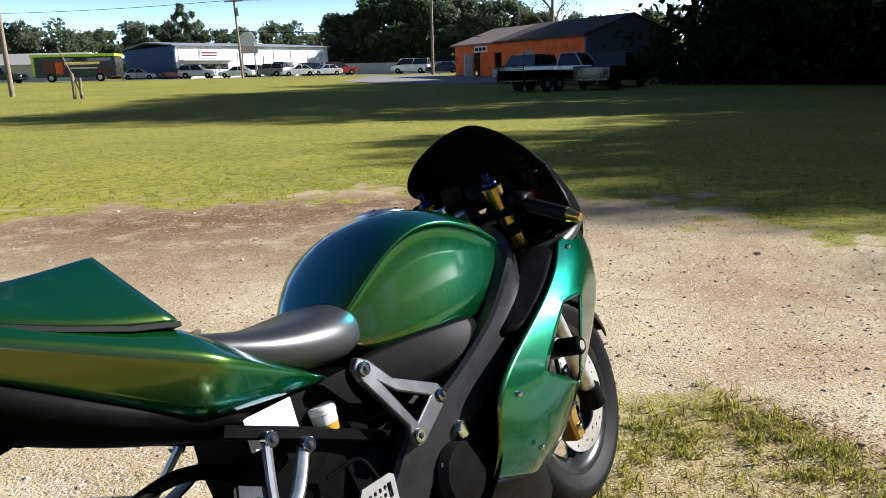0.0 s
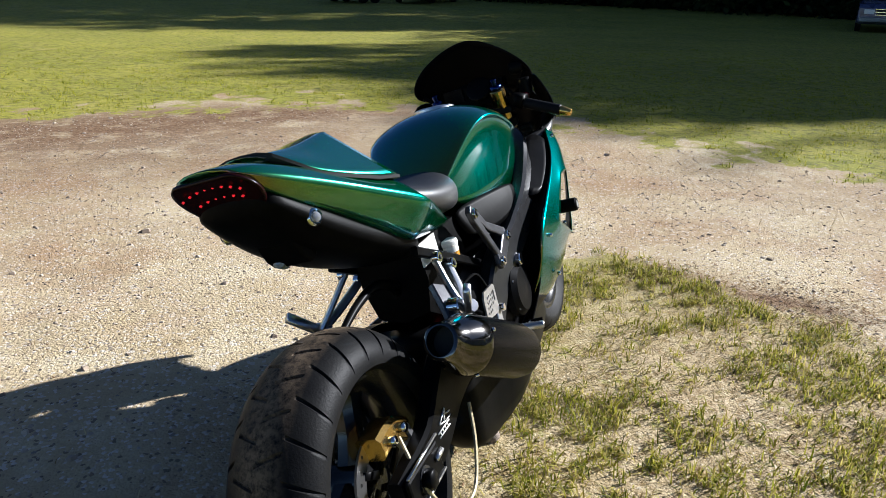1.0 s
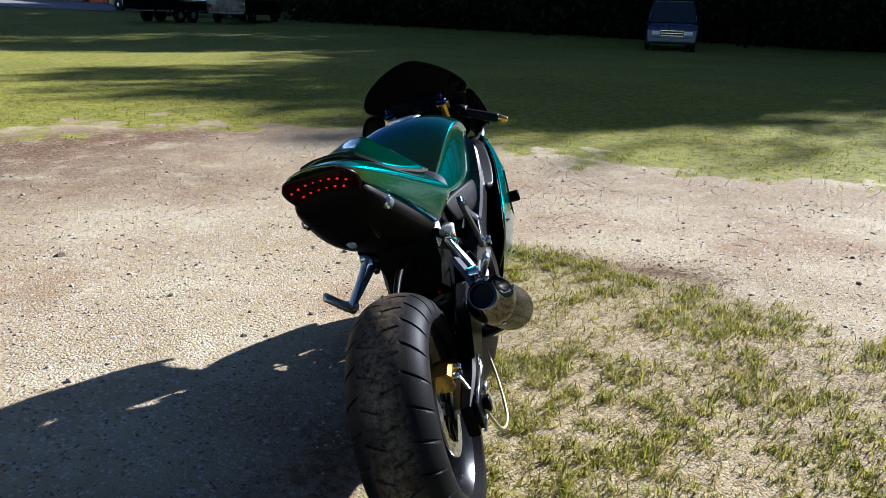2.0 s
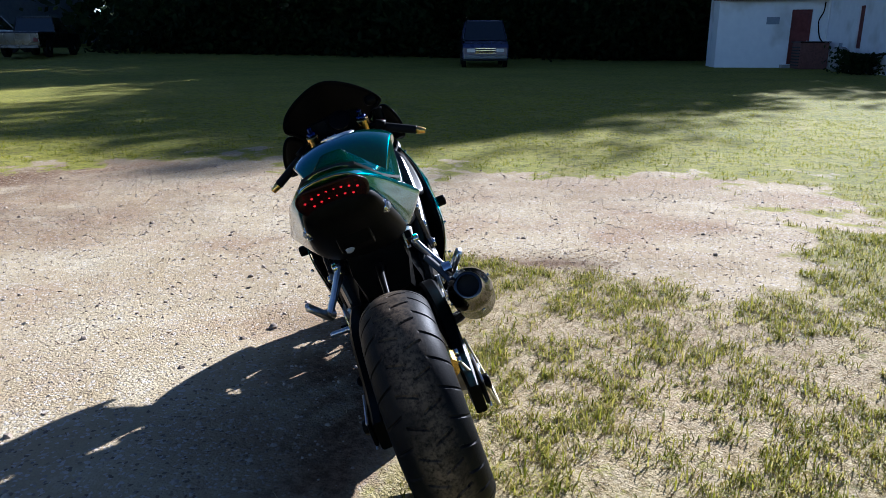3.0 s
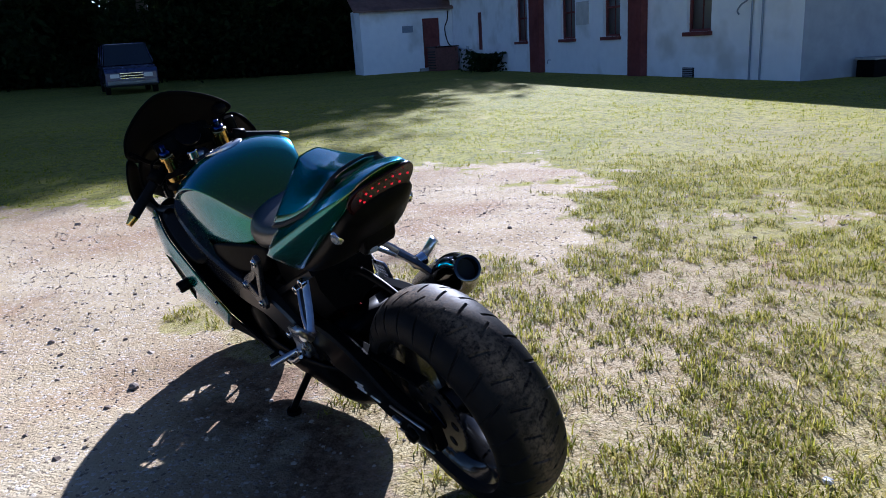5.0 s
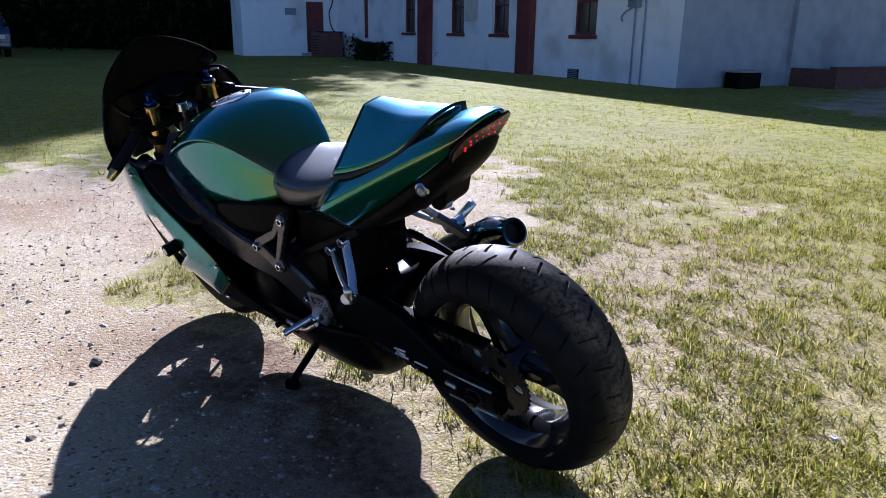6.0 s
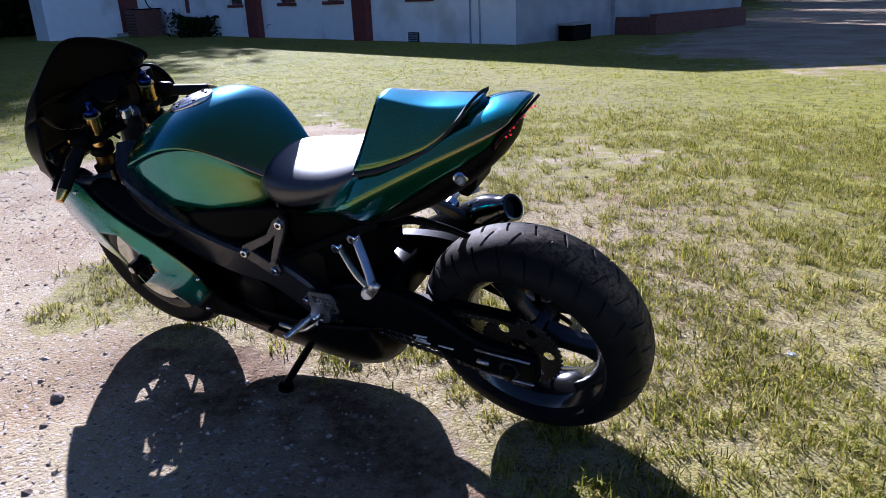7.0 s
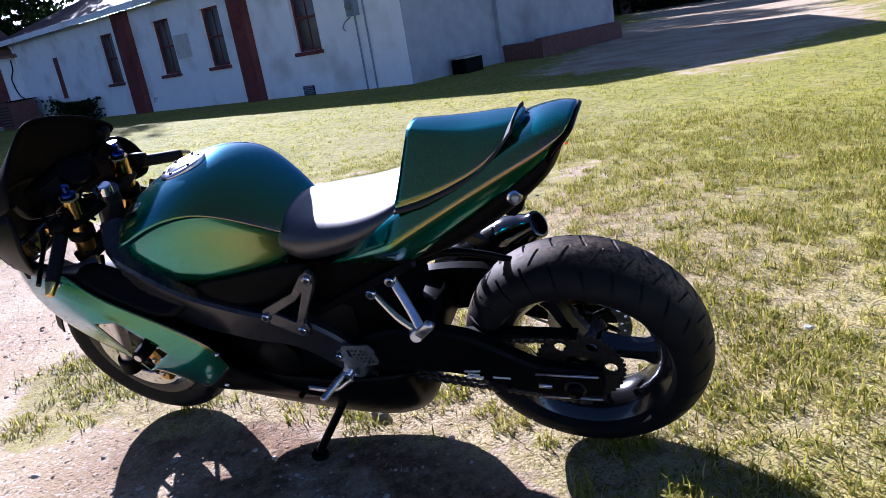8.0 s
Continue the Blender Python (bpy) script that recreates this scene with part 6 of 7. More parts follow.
def build_yard():
    ac = thing("air_conditioner", at_house(20.9, 0.85), "dark brown boxy outdoor cooling unit beside the door", "air conditioner")
    part("cabinet", boxed(-0.6, 0.6, -0.55, 0.55, 0.0, 1.05), BRICK_DARK, ac, smooth=False, bevel=0.03)
    part("lid", boxed(-0.64, 0.64, -0.59, 0.59, 1.053, 1.1), SATIN_BLACK, ac, smooth=False, bevel=0.01)
    for k in range(7):
        part("grille_bar", boxed(-0.55, 0.55, 0.553, 0.57, 0.12 + 0.12 * k, 0.17 + 0.12 * k), SATIN_BLACK, ac, smooth=False)
    tk = thing("gas_tank", at_house(17.9, 0.7), "pale grey rounded tank standing against the wall", "tank")
    prof = [(0.01, 0.0), (0.2, 0.02), (0.32, 0.1), (0.34, 0.3), (0.34, 0.6), (0.3, 0.8), (0.18, 0.9), (0.02, 0.93)]
    part("shell", spin(prof, pose(0, 0, 0, 90, 0, 0), 24), CONCRETE, tk)
    part("valve", rod((0, 0, 0.92), (0, 0, 1.05), 0.06, bevel=0.01), METER_GREY, tk)
    bl = thing("concrete_block", at_house(-0.35, -1.66), "dark weathered block unit by the grey wall", "concrete block")
    part("block", boxed(-0.22, 0.22, -0.34, 0.34, -0.05, 0.34), PLASTIC_BLACK, bl, smooth=False, bevel=0.02)
    part("top_slab", boxed(-0.25, 0.25, -0.37, 0.37, 0.343, 0.39), CONCRETE, bl, smooth=False, bevel=0.01)
    pl = thing("planter", at_house(-0.75, -5.7), "long low dark brick planter along the grey wall", "planter")
    for a, b, c, d in ((-0.6, -0.45, -2.2, 2.2), (-0.447, 0.6, -2.2, -2.05), (-0.447, 0.6, 2.05, 2.2)):
        part("side", boxed(a, b, c, d, -0.1, 0.42), BRICK_DARK, pl, smooth=False, bevel=0.01)
    part("soil", boxed(-0.446, 0.6, -2.046, 2.046, -0.1, 0.36), EARTH, pl, smooth=False)
    part("coping", boxed(-0.63, -0.42, -2.23, 2.23, 0.423, 0.48), BRICK_DARK, pl, smooth=False, bevel=0.01)


build_yard()


# ---- trees ----
def crown_mesh(name, seed, clumps, per, leaf, material):
    """A crown of many small leaves gathered in uneven clumps, with gaps."""
    rng = np.random.default_rng(seed)
    c = np.array([p for p, _ in clumps])
    r = np.array([q for _, q in clumps])
    k = np.repeat(np.arange(len(c)), per)
    d = rng.normal(size=(len(k), 3))
    d /= np.linalg.norm(d, axis=1)[:, None]
    pos = c[k] + d * (r[k] * rng.uniform(0.25, 1.0, len(k)) ** 0.6)[:, None] * np.array([1, 1, 0.75])
    a = rng.normal(size=(len(k), 3)) + d * 0.8
    a /= np.linalg.norm(a, axis=1)[:, None]
    b = np.cross(a, rng.normal(size=(len(k), 3)))
    b /= np.linalg.norm(b, axis=1)[:, None]
    s = (leaf * rng.uniform(0.6, 1.4, len(k)))[:, None]
    nrm = np.cross(a, b)
    v = np.stack([pos - a * s, pos + b * s * 0.45 + nrm * s * 0.15, pos + a * s, pos - b * s * 0.45 + nrm * s * 0.15], 1).reshape(-1, 3)
    f = np.arange(4 * len(k)).reshape(-1, 4)
    me = bpy.data.meshes.new(name)
    me.from_pydata(v.tolist(), [], f.tolist())
    me.materials.append(material)
    return me


def make_tree(seed, height, spread, low, leaf, per, n, material, bark=BARK):
    """A tapered trunk with limbs; the clumps sit at and round the limbs' ends."""
    rng = random.Random(seed)
    t = thing("tree", Matrix(), "dense dark broadleaf tree in shade", "tree", "trees along the edge of the lot")
    bm = tube([(0, 0, -0.2), (rng.uniform(-0.2, 0.2), rng.uniform(-0.2, 0.2), height * 0.3), (rng.uniform(-0.4, 0.4), rng.uniform(-0.4, 0.4), height * 0.75)], height * 0.028, 10, 5, r_end=height * 0.008)
    part("trunk", bm, bark, t)
    clumps = []
    for k in range(9):
        a = 2.4 * k + rng.uniform(-0.4, 0.4)
        z0 = height * rng.uniform(0.22, 0.55)
        L = spread * rng.uniform(0.55, 0.85)
        e = (L * math.cos(a), L * math.sin(a), z0 + height * rng.uniform(0.08, 0.3))
        part("limb", tube([(0, 0, z0), (e[0] * 0.45, e[1] * 0.45, z0 + (e[2] - z0) * 0.65), e], height * 0.011, 7, 4, r_end=0.02), bark, t)
        clumps.append((e, spread * rng.uniform(0.22, 0.34)))
    for _ in range(n):
        u = rng.uniform(0, 1)
        z = low + (height - low) * u
        w = spread * (0.45 + 0.6 * math.sin(math.pi * min(0.96, 0.2 + 0.8 * u))) * rng.uniform(0.25, 1.0)
        a = rng.uniform(0, 2 * math.pi)
        clumps.append(((w * math.cos(a), w * math.sin(a), z), spread * rng.uniform(0.16, 0.32)))
    cr = new("crown", crown_mesh("crown", seed, clumps, per, leaf, material))
    cr.parent = t
    return t


def stand(proto, spots, seed):
    rng = random.Random(seed)
    for k, (x, y, s) in enumerate(spots):
        m = pose(x, y, float(lie(x, y)) - 0.05, 0, 0, rng.uniform(0, 360)) @ Matrix.Diagonal((s, s, s * rng.uniform(0.94, 1.06), 1))
        if k == 0:
            proto.matrix_world = m
        else:
            c = copy_thing(proto, m)
            c.scale = (s, s, s)


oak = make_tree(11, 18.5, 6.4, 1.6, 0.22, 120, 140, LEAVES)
# some stand hidden behind the building or shop, added only to cast shade
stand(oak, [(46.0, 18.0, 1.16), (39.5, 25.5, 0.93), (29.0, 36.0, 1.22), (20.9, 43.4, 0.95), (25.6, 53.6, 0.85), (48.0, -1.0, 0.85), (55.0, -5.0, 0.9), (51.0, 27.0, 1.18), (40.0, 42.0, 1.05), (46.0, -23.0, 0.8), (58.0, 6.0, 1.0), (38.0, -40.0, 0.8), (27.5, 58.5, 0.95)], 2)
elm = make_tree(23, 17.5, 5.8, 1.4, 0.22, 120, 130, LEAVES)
# hidden shade casters here too; the last is added to shape the lawn's shade edge
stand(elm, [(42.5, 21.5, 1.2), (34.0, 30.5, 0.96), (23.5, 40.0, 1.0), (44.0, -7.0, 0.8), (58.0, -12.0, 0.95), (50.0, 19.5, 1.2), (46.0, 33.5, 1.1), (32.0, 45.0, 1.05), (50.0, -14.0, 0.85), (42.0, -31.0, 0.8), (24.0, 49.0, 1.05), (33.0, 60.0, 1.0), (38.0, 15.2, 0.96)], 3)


def thicket(name, line, width, height, n, leaf, seed, material, label):
    """Undergrowth along a line: leaves heaped low and ragged."""
    rng = np.random.default_rng(seed)
    p = np.array(line, float)
    seg = rng.integers(0, len(p) - 1, n)
    t = rng.uniform(0, 1, n)
    base = p[seg] + (p[seg + 1] - p[seg]) * t[:, None]
    x, y = base[:, 0] + rng.normal(0, width, n), base[:, 1] + rng.normal(0, width, n)
    top = height * (0.55 + 0.3 * np.sin(x * 0.8 + 1.3 * np.sin(y * 0.5)) + 0.25 * np.sin(y * 1.1 + x * 0.3))
    z = lie(x, y) + np.maximum(top, 0.3) * rng.uniform(0, 1, n) ** 0.7
    a = rng.normal(size=(n, 3))
    a /= np.linalg.norm(a, axis=1)[:, None]
    b = np.cross(a, rng.normal(size=(n, 3)))
    b /= np.linalg.norm(b, axis=1)[:, None]
    s = (leaf * rng.uniform(0.6, 1.4, n))[:, None]
    pos = np.stack([x, y, z], -1)
    v = np.stack([pos - a * s, pos + b * s * 0.5, pos + a * s, pos - b * s * 0.5], 1).reshape(-1, 3)
    me = bpy.data.meshes.new(name)
    me.from_pydata(v.tolist(), [], np.arange(4 * n).reshape(-1, 4).tolist())
    me.materials.append(material)
    return tagged(new(name, me), label, "bushes", kind="stuff")


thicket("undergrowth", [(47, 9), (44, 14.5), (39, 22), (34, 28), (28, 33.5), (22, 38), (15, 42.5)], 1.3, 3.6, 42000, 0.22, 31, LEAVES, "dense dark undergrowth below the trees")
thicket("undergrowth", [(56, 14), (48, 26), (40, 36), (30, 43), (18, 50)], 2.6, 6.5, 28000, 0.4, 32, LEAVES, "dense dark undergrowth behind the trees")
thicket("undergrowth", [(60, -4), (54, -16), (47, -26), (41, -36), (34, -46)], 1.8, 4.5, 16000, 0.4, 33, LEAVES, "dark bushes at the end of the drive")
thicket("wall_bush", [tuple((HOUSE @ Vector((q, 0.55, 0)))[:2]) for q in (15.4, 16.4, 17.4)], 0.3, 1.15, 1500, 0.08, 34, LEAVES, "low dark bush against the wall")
# far woods: a belt of crowns behind the road, thinner round the rest
def woods(name, seed, a0, a1, n, dist, low, high, per, leaf, label):
    rng = random.Random(seed)
    clumps = []
    for k in range(n):
        a = radians(a0 + (a1 - a0) * (k + rng.uniform(-0.4, 0.4)) / n)
        d = dist * rng.uniform(0.96, 1.1)
        cx, cy = d * math.cos(a), d * math.sin(a)
        h, w = rng.uniform(low, high), rng.uniform(3.0, 5.0)
        g = float(lie(cx, cy))
        for _ in range(11):
            u = rng.uniform(0, 1)
            q = w * (1.05 - 0.55 * u) * rng.uniform(0.2, 1)
            b = rng.uniform(0, 6.3)
            clumps.append(((cx + q * math.cos(b), cy + q * math.sin(b), g + 0.5 + (h - 1.5) * u), w * rng.uniform(0.3, 0.48)))
    return tagged(new(name, crown_mesh(name, seed, clumps, per, leaf, HAZED_LEAVES)), label, "woods", kind="stuff")


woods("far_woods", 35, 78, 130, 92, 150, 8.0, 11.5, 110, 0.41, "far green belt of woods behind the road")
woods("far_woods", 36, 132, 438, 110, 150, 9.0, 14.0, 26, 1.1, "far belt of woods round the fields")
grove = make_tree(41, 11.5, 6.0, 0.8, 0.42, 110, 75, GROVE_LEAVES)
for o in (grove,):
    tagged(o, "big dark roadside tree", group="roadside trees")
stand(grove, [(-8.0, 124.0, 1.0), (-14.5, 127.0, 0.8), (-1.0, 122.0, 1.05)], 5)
hazy = make_tree(43, 11.0, 5.6, 0.8, 0.42, 100, 70, HAZED_LEAVES)
tagged(hazy, "tall sunlit tree with haze painted into its pale crown", group="roadside trees")
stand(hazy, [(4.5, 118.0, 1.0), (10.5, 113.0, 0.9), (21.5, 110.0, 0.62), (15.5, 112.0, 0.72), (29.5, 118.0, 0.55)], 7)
pine = make_tree(47, 12.5, 2.2, 8.2, 0.4, 60, 16, HAZED_LEAVES)
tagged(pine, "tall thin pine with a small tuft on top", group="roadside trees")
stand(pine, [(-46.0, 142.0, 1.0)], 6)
bare_tree = make_tree(53, 14.5, 5.2, 7.0, 0.16, 40, 9, HAZED_LEAVES)
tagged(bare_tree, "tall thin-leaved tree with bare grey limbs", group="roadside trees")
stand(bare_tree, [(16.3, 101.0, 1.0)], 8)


# ---- vehicles ----
def vehicle(kind, L, W, paint, label, category="car", group="parked cars"):
    """Body from a side outline, glasshouse, lamps, bumpers and four wheels; x forward, origin on the ground in the middle."""
    t = thing("pickup_truck" if kind == "pickup" else "van" if kind == "van" else "parked_car", Matrix(), label, category, group)
    h = L / 2
    shapes = {
        "sedan": ([(-h, 0.35), (-h, 0.78), (-h + 0.1, 0.9), (-0.25 * L, 0.95), (0.17 * L, 0.93), (h - 0.15, 0.76), (h, 0.6), (h, 0.32), (h - 0.2, 0.24), (-h + 0.2, 0.24)], [(-0.36 * L, 0.93), (-0.22 * L, 1.4), (0.05 * L, 1.42), (0.2 * L, 0.93)]),
        "suv": ([(-h, 0.4), (-h, 1.0), (-h + 0.06, 1.1), (0.2 * L, 1.08), (h - 0.12, 0.98), (h, 0.8), (h, 0.38), (h - 0.2, 0.3), (-h + 0.2, 0.3)], [(-h + 0.08, 1.08), (-0.44 * L, 1.68), (0.06 * L, 1.72), (0.2 * L, 1.08)]),
        "pickup": ([(-h, 0.5), (-h, 1.08), (-h + 0.04, 1.12), (-0.06 * L, 1.12), (0.2 * L, 1.12), (h - 0.15, 1.05), (h, 0.92), (h, 0.45), (h - 0.2, 0.38), (-h + 0.2, 0.42)], [(-0.09 * L, 1.12), (-0.06 * L, 1.78), (0.12 * L, 1.8), (0.22 * L, 1.12)]),
        "van": ([(-h, 0.35), (-h, 1.2), (-h + 0.02, 1.25), (0.2 * L, 1.22), (h - 0.5, 1.12), (h - 0.08, 1.02), (h, 0.85), (h, 0.36), (h - 0.2, 0.3), (-h + 0.2, 0.3)], [(-h + 0.02, 1.22), (-h + 0.06, 1.98), (0.22 * L, 2.0), (h - 0.75, 1.16)]),
    }
    low, top = shapes[kind]
    part("body", plate(low, [], -W / 2, W / 2), paint, t, smooth=False, bevel=0.06)
    cab = bmesh.new()
    w0, w1 = W / 2 - 0.04, W / 2 - 0.2
    rings = [[Vector((x, s * (w0 if z < 1.25 and kind != "van" or z < 1.3 else w1), z)) for x, z in top] for s in (-1, 1)]
    loft(rings, bm=cab)
    cabin = part("cabin", cab, CAR_GLASS, t, "dark windows", smooth=False, bevel=0.03)
    rx0, rx1, zt = top[1][0] + 0.04, top[2][0] - 0.02, max(top[1][1], top[2][1])
    part("roof_skin", boxed(rx0, rx1, -w1 + 0.02, w1 - 0.02, zt - 0.02, zt + 0.03), paint, cabin, smooth=False, bevel=0.02)
    for s in (-1, 1):
        for f in (0.0, 0.5, 1.0) if kind != "pickup" else (0.0, 1.0):
            xa = top[0][0] + (top[3][0] - top[0][0]) * f
            xb = top[1][0] + (top[2][0] - top[1][0]) * f
            part("pillar", beam([(xa, s * (w0 + 0.004), top[0][1]), (xb, s * (w1 + 0.006), zt)], 0.07, 0.02, up=(0, 1, 0)), paint, cabin)
        part("headlight", boxed(h - 0.03, h + 0.012, s * W * 0.32 - 0.17, s * W * 0.32 + 0.17, low[-3][1] + 0.3, low[-3][1] + 0.46), HEADLAMP, t, smooth=False, bevel=0.015)
        part("tail_light", boxed(-h - 0.012, -h + 0.03, s * W * 0.42 - 0.1, s * W * 0.42 + 0.1, 0.68, 0.86), RED_TRIM, t, smooth=False, bevel=0.01)
        for x in (-0.3 * L, 0.31 * L):
            r = 0.38 if kind in ("pickup", "suv", "van") else 0.32
            w = part("wheel", spin([(r * 0.62, -0.1), (r, -0.09), (r, 0.09), (r * 0.62, 0.1)], pose(x, s * (W / 2 - 0.08), r), 24), CLEAN_RUBBER, t, "black tyre")
            part("rim", spin([(r * 0.62, 0.0), (r * 0.55, 0.03), (r * 0.15, 0.045)], along((x, s * (W / 2 - 0.02), r), (x, s * (W / 2 + 1), r)), 16), ALLOY, w)
    part("bumper", boxed(h - 0.05, h + 0.07, -W / 2 + 0.06, W / 2 - 0.06, low[-3][1] + 0.02, low[-3][1] + 0.2), CHROME if kind == "pickup" else CAR_GREY if kind == "van" else paint, t, smooth=False, bevel=0.03)
    part("rear_bumper", boxed(-h - 0.06, -h + 0.05, -W / 2 + 0.06, W / 2 - 0.06, 0.4, 0.56), FRAME_GREY if kind in ("pickup", "van") else paint, t, smooth=False, bevel=0.03)
    gr = part("grille", boxed(h - 0.02, h + 0.02, -W * 0.2, W * 0.2, low[-3][1] + 0.27, low[-3][1] + 0.48), DARK_INSIDE, t, smooth=False)
    if kind in ("pickup", "van"):
        for z in (0.26, 0.36, 0.46):
            part("grille_bar", boxed(h + 0.02, h + 0.035, -W * 0.22, W * 0.22, low[-3][1] + z, low[-3][1] + z + 0.025), CHROME, gr, smooth=False)
    if kind == "pickup":
        # flat dark sheet on the solid body stands in for the shaded bed
        part("bed_well", boxed(-h + 0.1, -0.11 * L, -W / 2 + 0.1, W / 2 - 0.1, 1.121, 1.13), DARK_INSIDE, t, smooth=False)
    return t


def park(ob, x, y, heading):
    ob.matrix_world = pose(x, y, float(lie(x, y)), 0, 0, heading)
    return ob


park(vehicle("van", 5.1, 2.0, CAR_VIOLET, "dark violet-blue van with chrome grille parked under trees", "van"), 24.1, 23.7, 226)
park(vehicle("pickup", 5.4, 1.95, CAR_BLACK, "black pickup truck parked in shade", "pickup"), 9.4, 39.0, 54)
sp = park(vehicle("pickup", 5.3, 1.9, CAR_SILVER, "silver pickup truck parked in shade", "pickup"), 8.1, 43.6, -38)
park(vehicle("suv", 4.8, 1.85, CAR_BLUE, "dark blue utility vehicle beside the orange building", "car"), 5.9, 48.0, 118)


def trailer():
    t = thing("utility_trailer", Matrix(), "dark open-sided utility trailer with mesh ramp", "trailer")
    part("deck", boxed(-1.8, 1.8, -0.9, 0.9, 0.5, 0.56), WOOD, t, smooth=False)
    for s in (-1, 1):
        part("side_rail", beam([(-1.8, s * 0.9, 1.0), (1.8, s * 0.9, 1.0)], 0.05, 0.05), SATIN_BLACK, t)
        part("side_panel", boxed(-1.8, 1.8, s * 0.9 - 0.012, s * 0.9 + 0.012, 0.57, 0.97), SATIN_BLACK, t, smooth=False)
        for x in (-1.8, -0.9, 0, 0.9, 1.8):
            part("post", beam([(x, s * 0.93, 0.5), (x, s * 0.93, 1.02)], 0.05, 0.05, up=(1, 0, 0)), SATIN_BLACK, t)
        for x in (-0.4, 0.45):
            w = part("wheel", spin([(0.2, -0.09), (0.34, -0.08), (0.34, 0.08), (0.2, 0.09)], pose(x, s * 1.0, 0.34), 20), CLEAN_RUBBER, t)
            part("rim", spin([(0.2, 0.0), (0.05, 0.03)], along((x, s * 1.08, 0.34), (x, s * 2, 0.34)), 14), ALLOY, w)
    g = part("ramp_frame", beam([(-1.85, -0.9, 0.5), (-1.85, -0.9, 1.25), (-1.85, 0.9, 1.25), (-1.85, 0.9, 0.5)], 0.04, 0.04, n=1, up=(1, 0, 0)), SATIN_BLACK, t)
    for k in range(7):
        part("ramp_bar", beam([(-1.85, -0.9, 0.56 + 0.1 * k), (-1.85, 0.9, 0.56 + 0.1 * k)], 0.015, 0.02), SATIN_BLACK, g)
    part("drawbar", beam([(1.8, 0, 0.5), (2.9, 0, 0.45)], 0.1, 0.08), SATIN_BLACK, t)
    t.matrix_world = pose(5.3, 37.6, float(lie(5.3, 37.6)), 0, 0, 37)
    return t


trailer()
for kind, L, paint, px, d, hd, lab in (
    ("sedan", 4.6, CAR_WHITE, -0.279, 101, 178, "white sedan parked across the road"), ("suv", 4.6, CAR_SILVER, -0.333, 98, 4, "silver utility car parked across the road"),
    ("sedan", 4.4, CAR_RED, -0.362, 101, 160, "dark red car parked across the road"), ("suv", 4.7, CAR_GREY, -0.239, 104, 190, "dark grey utility car parked across the road"),
    ("sedan", 4.5, CAR_WHITE, -0.195, 99, 200, "white sedan parked across the road"), ("suv", 4.6, CAR_BLACK, -0.172, 104, 30, "black utility car parked across the road"),
    ("sedan", 4.4, CAR_SILVER, -0.158, 101, 210, "silver sedan parked across the road"), ("suv", 4.7, CAR_RED, -0.138, 103, 25, "dark red utility car parked across the road"),
    ("sedan", 4.5, CAR_WHITE, -0.413, 103, 15, "white sedan beside the food bus"), ("van", 5.2, CAR_WHITE, -0.216, 109, 260, "white van beside the metal building"),
    ("van", 5.2, CAR_WHITE, -0.04, 104, 170, "white van by the pale fence"), ("sedan", 4.6, CAR_BLUE, 0.004, 100, 185, "dark blue sedan by the pale fence")):
    park(vehicle(kind, L, 1.85 if kind != "van" else 2.0, paint, lab, "car" if kind != "van" else "van"), 0.97 * px * d + 1.0, d, hd)
park(vehicle("pickup", 5.5, 1.95, CAR_BLACK, "black pickup truck parked beside the food bus", "pickup"), -48.5, 84, 5)


def food_bus():
    t = thing("food_bus", Matrix(), "long black wrapped food bus with lime roof edge", "bus")
    part("body", boxed(-4.6, 4.6, -1.2, 1.2, 0.55, 2.75), BUS_BLACK, t, smooth=False, bevel=0.08)
    part("roof_edge", boxed(-4.7, 4.7, -1.3, 1.3, 2.753, 3.05), LIME, t, "lime green roof edge", smooth=False, bevel=0.03)
    part("end_panel", boxed(-4.62, -4.3, -1.215, -1.203, 0.6, 2.7), LIME, t, "lime green end panel", smooth=False)
    for x0, x1, z0, z1, m in ((-3.2, -2.1, 1.0, 2.4, RED_TRIM), (-2.0, -1.2, 0.9, 2.2, ORANGE_WALL), (-1.0, 2.9, 1.9, 2.2, GOLD), (-0.4, 2.6, 1.45, 1.6, WHITE_PLASTIC), (2.7, 4.2, 1.0, 1.35, RED_TRIM)):
        part("graphic", boxed(x0, x1, -1.218, -1.204, z0, z1), m, t, smooth=False)
    for x in (-2.6, 2.8):
        w = part("wheel", spin([(0.25, -0.13), (0.48, -0.12), (0.48, 0.12), (0.25, 0.13)], pose(x, -1.1, 0.48), 24), CLEAN_RUBBER, t)
        part("rim", spin([(0.26, 0), (0.06, 0.04)], along((x, -1.24, 0.48), (x, -2, 0.48)), 16), WHITE_PLASTIC, w)
    part("window_band", boxed(-1.1, 4.2, -1.222, -1.204, 2.28, 2.6), CAR_GLASS, t, smooth=False)
    t.matrix_world = pose(-40.4, 86, float(lie(-40.4, 86)), 0, 0, 2)


food_bus()


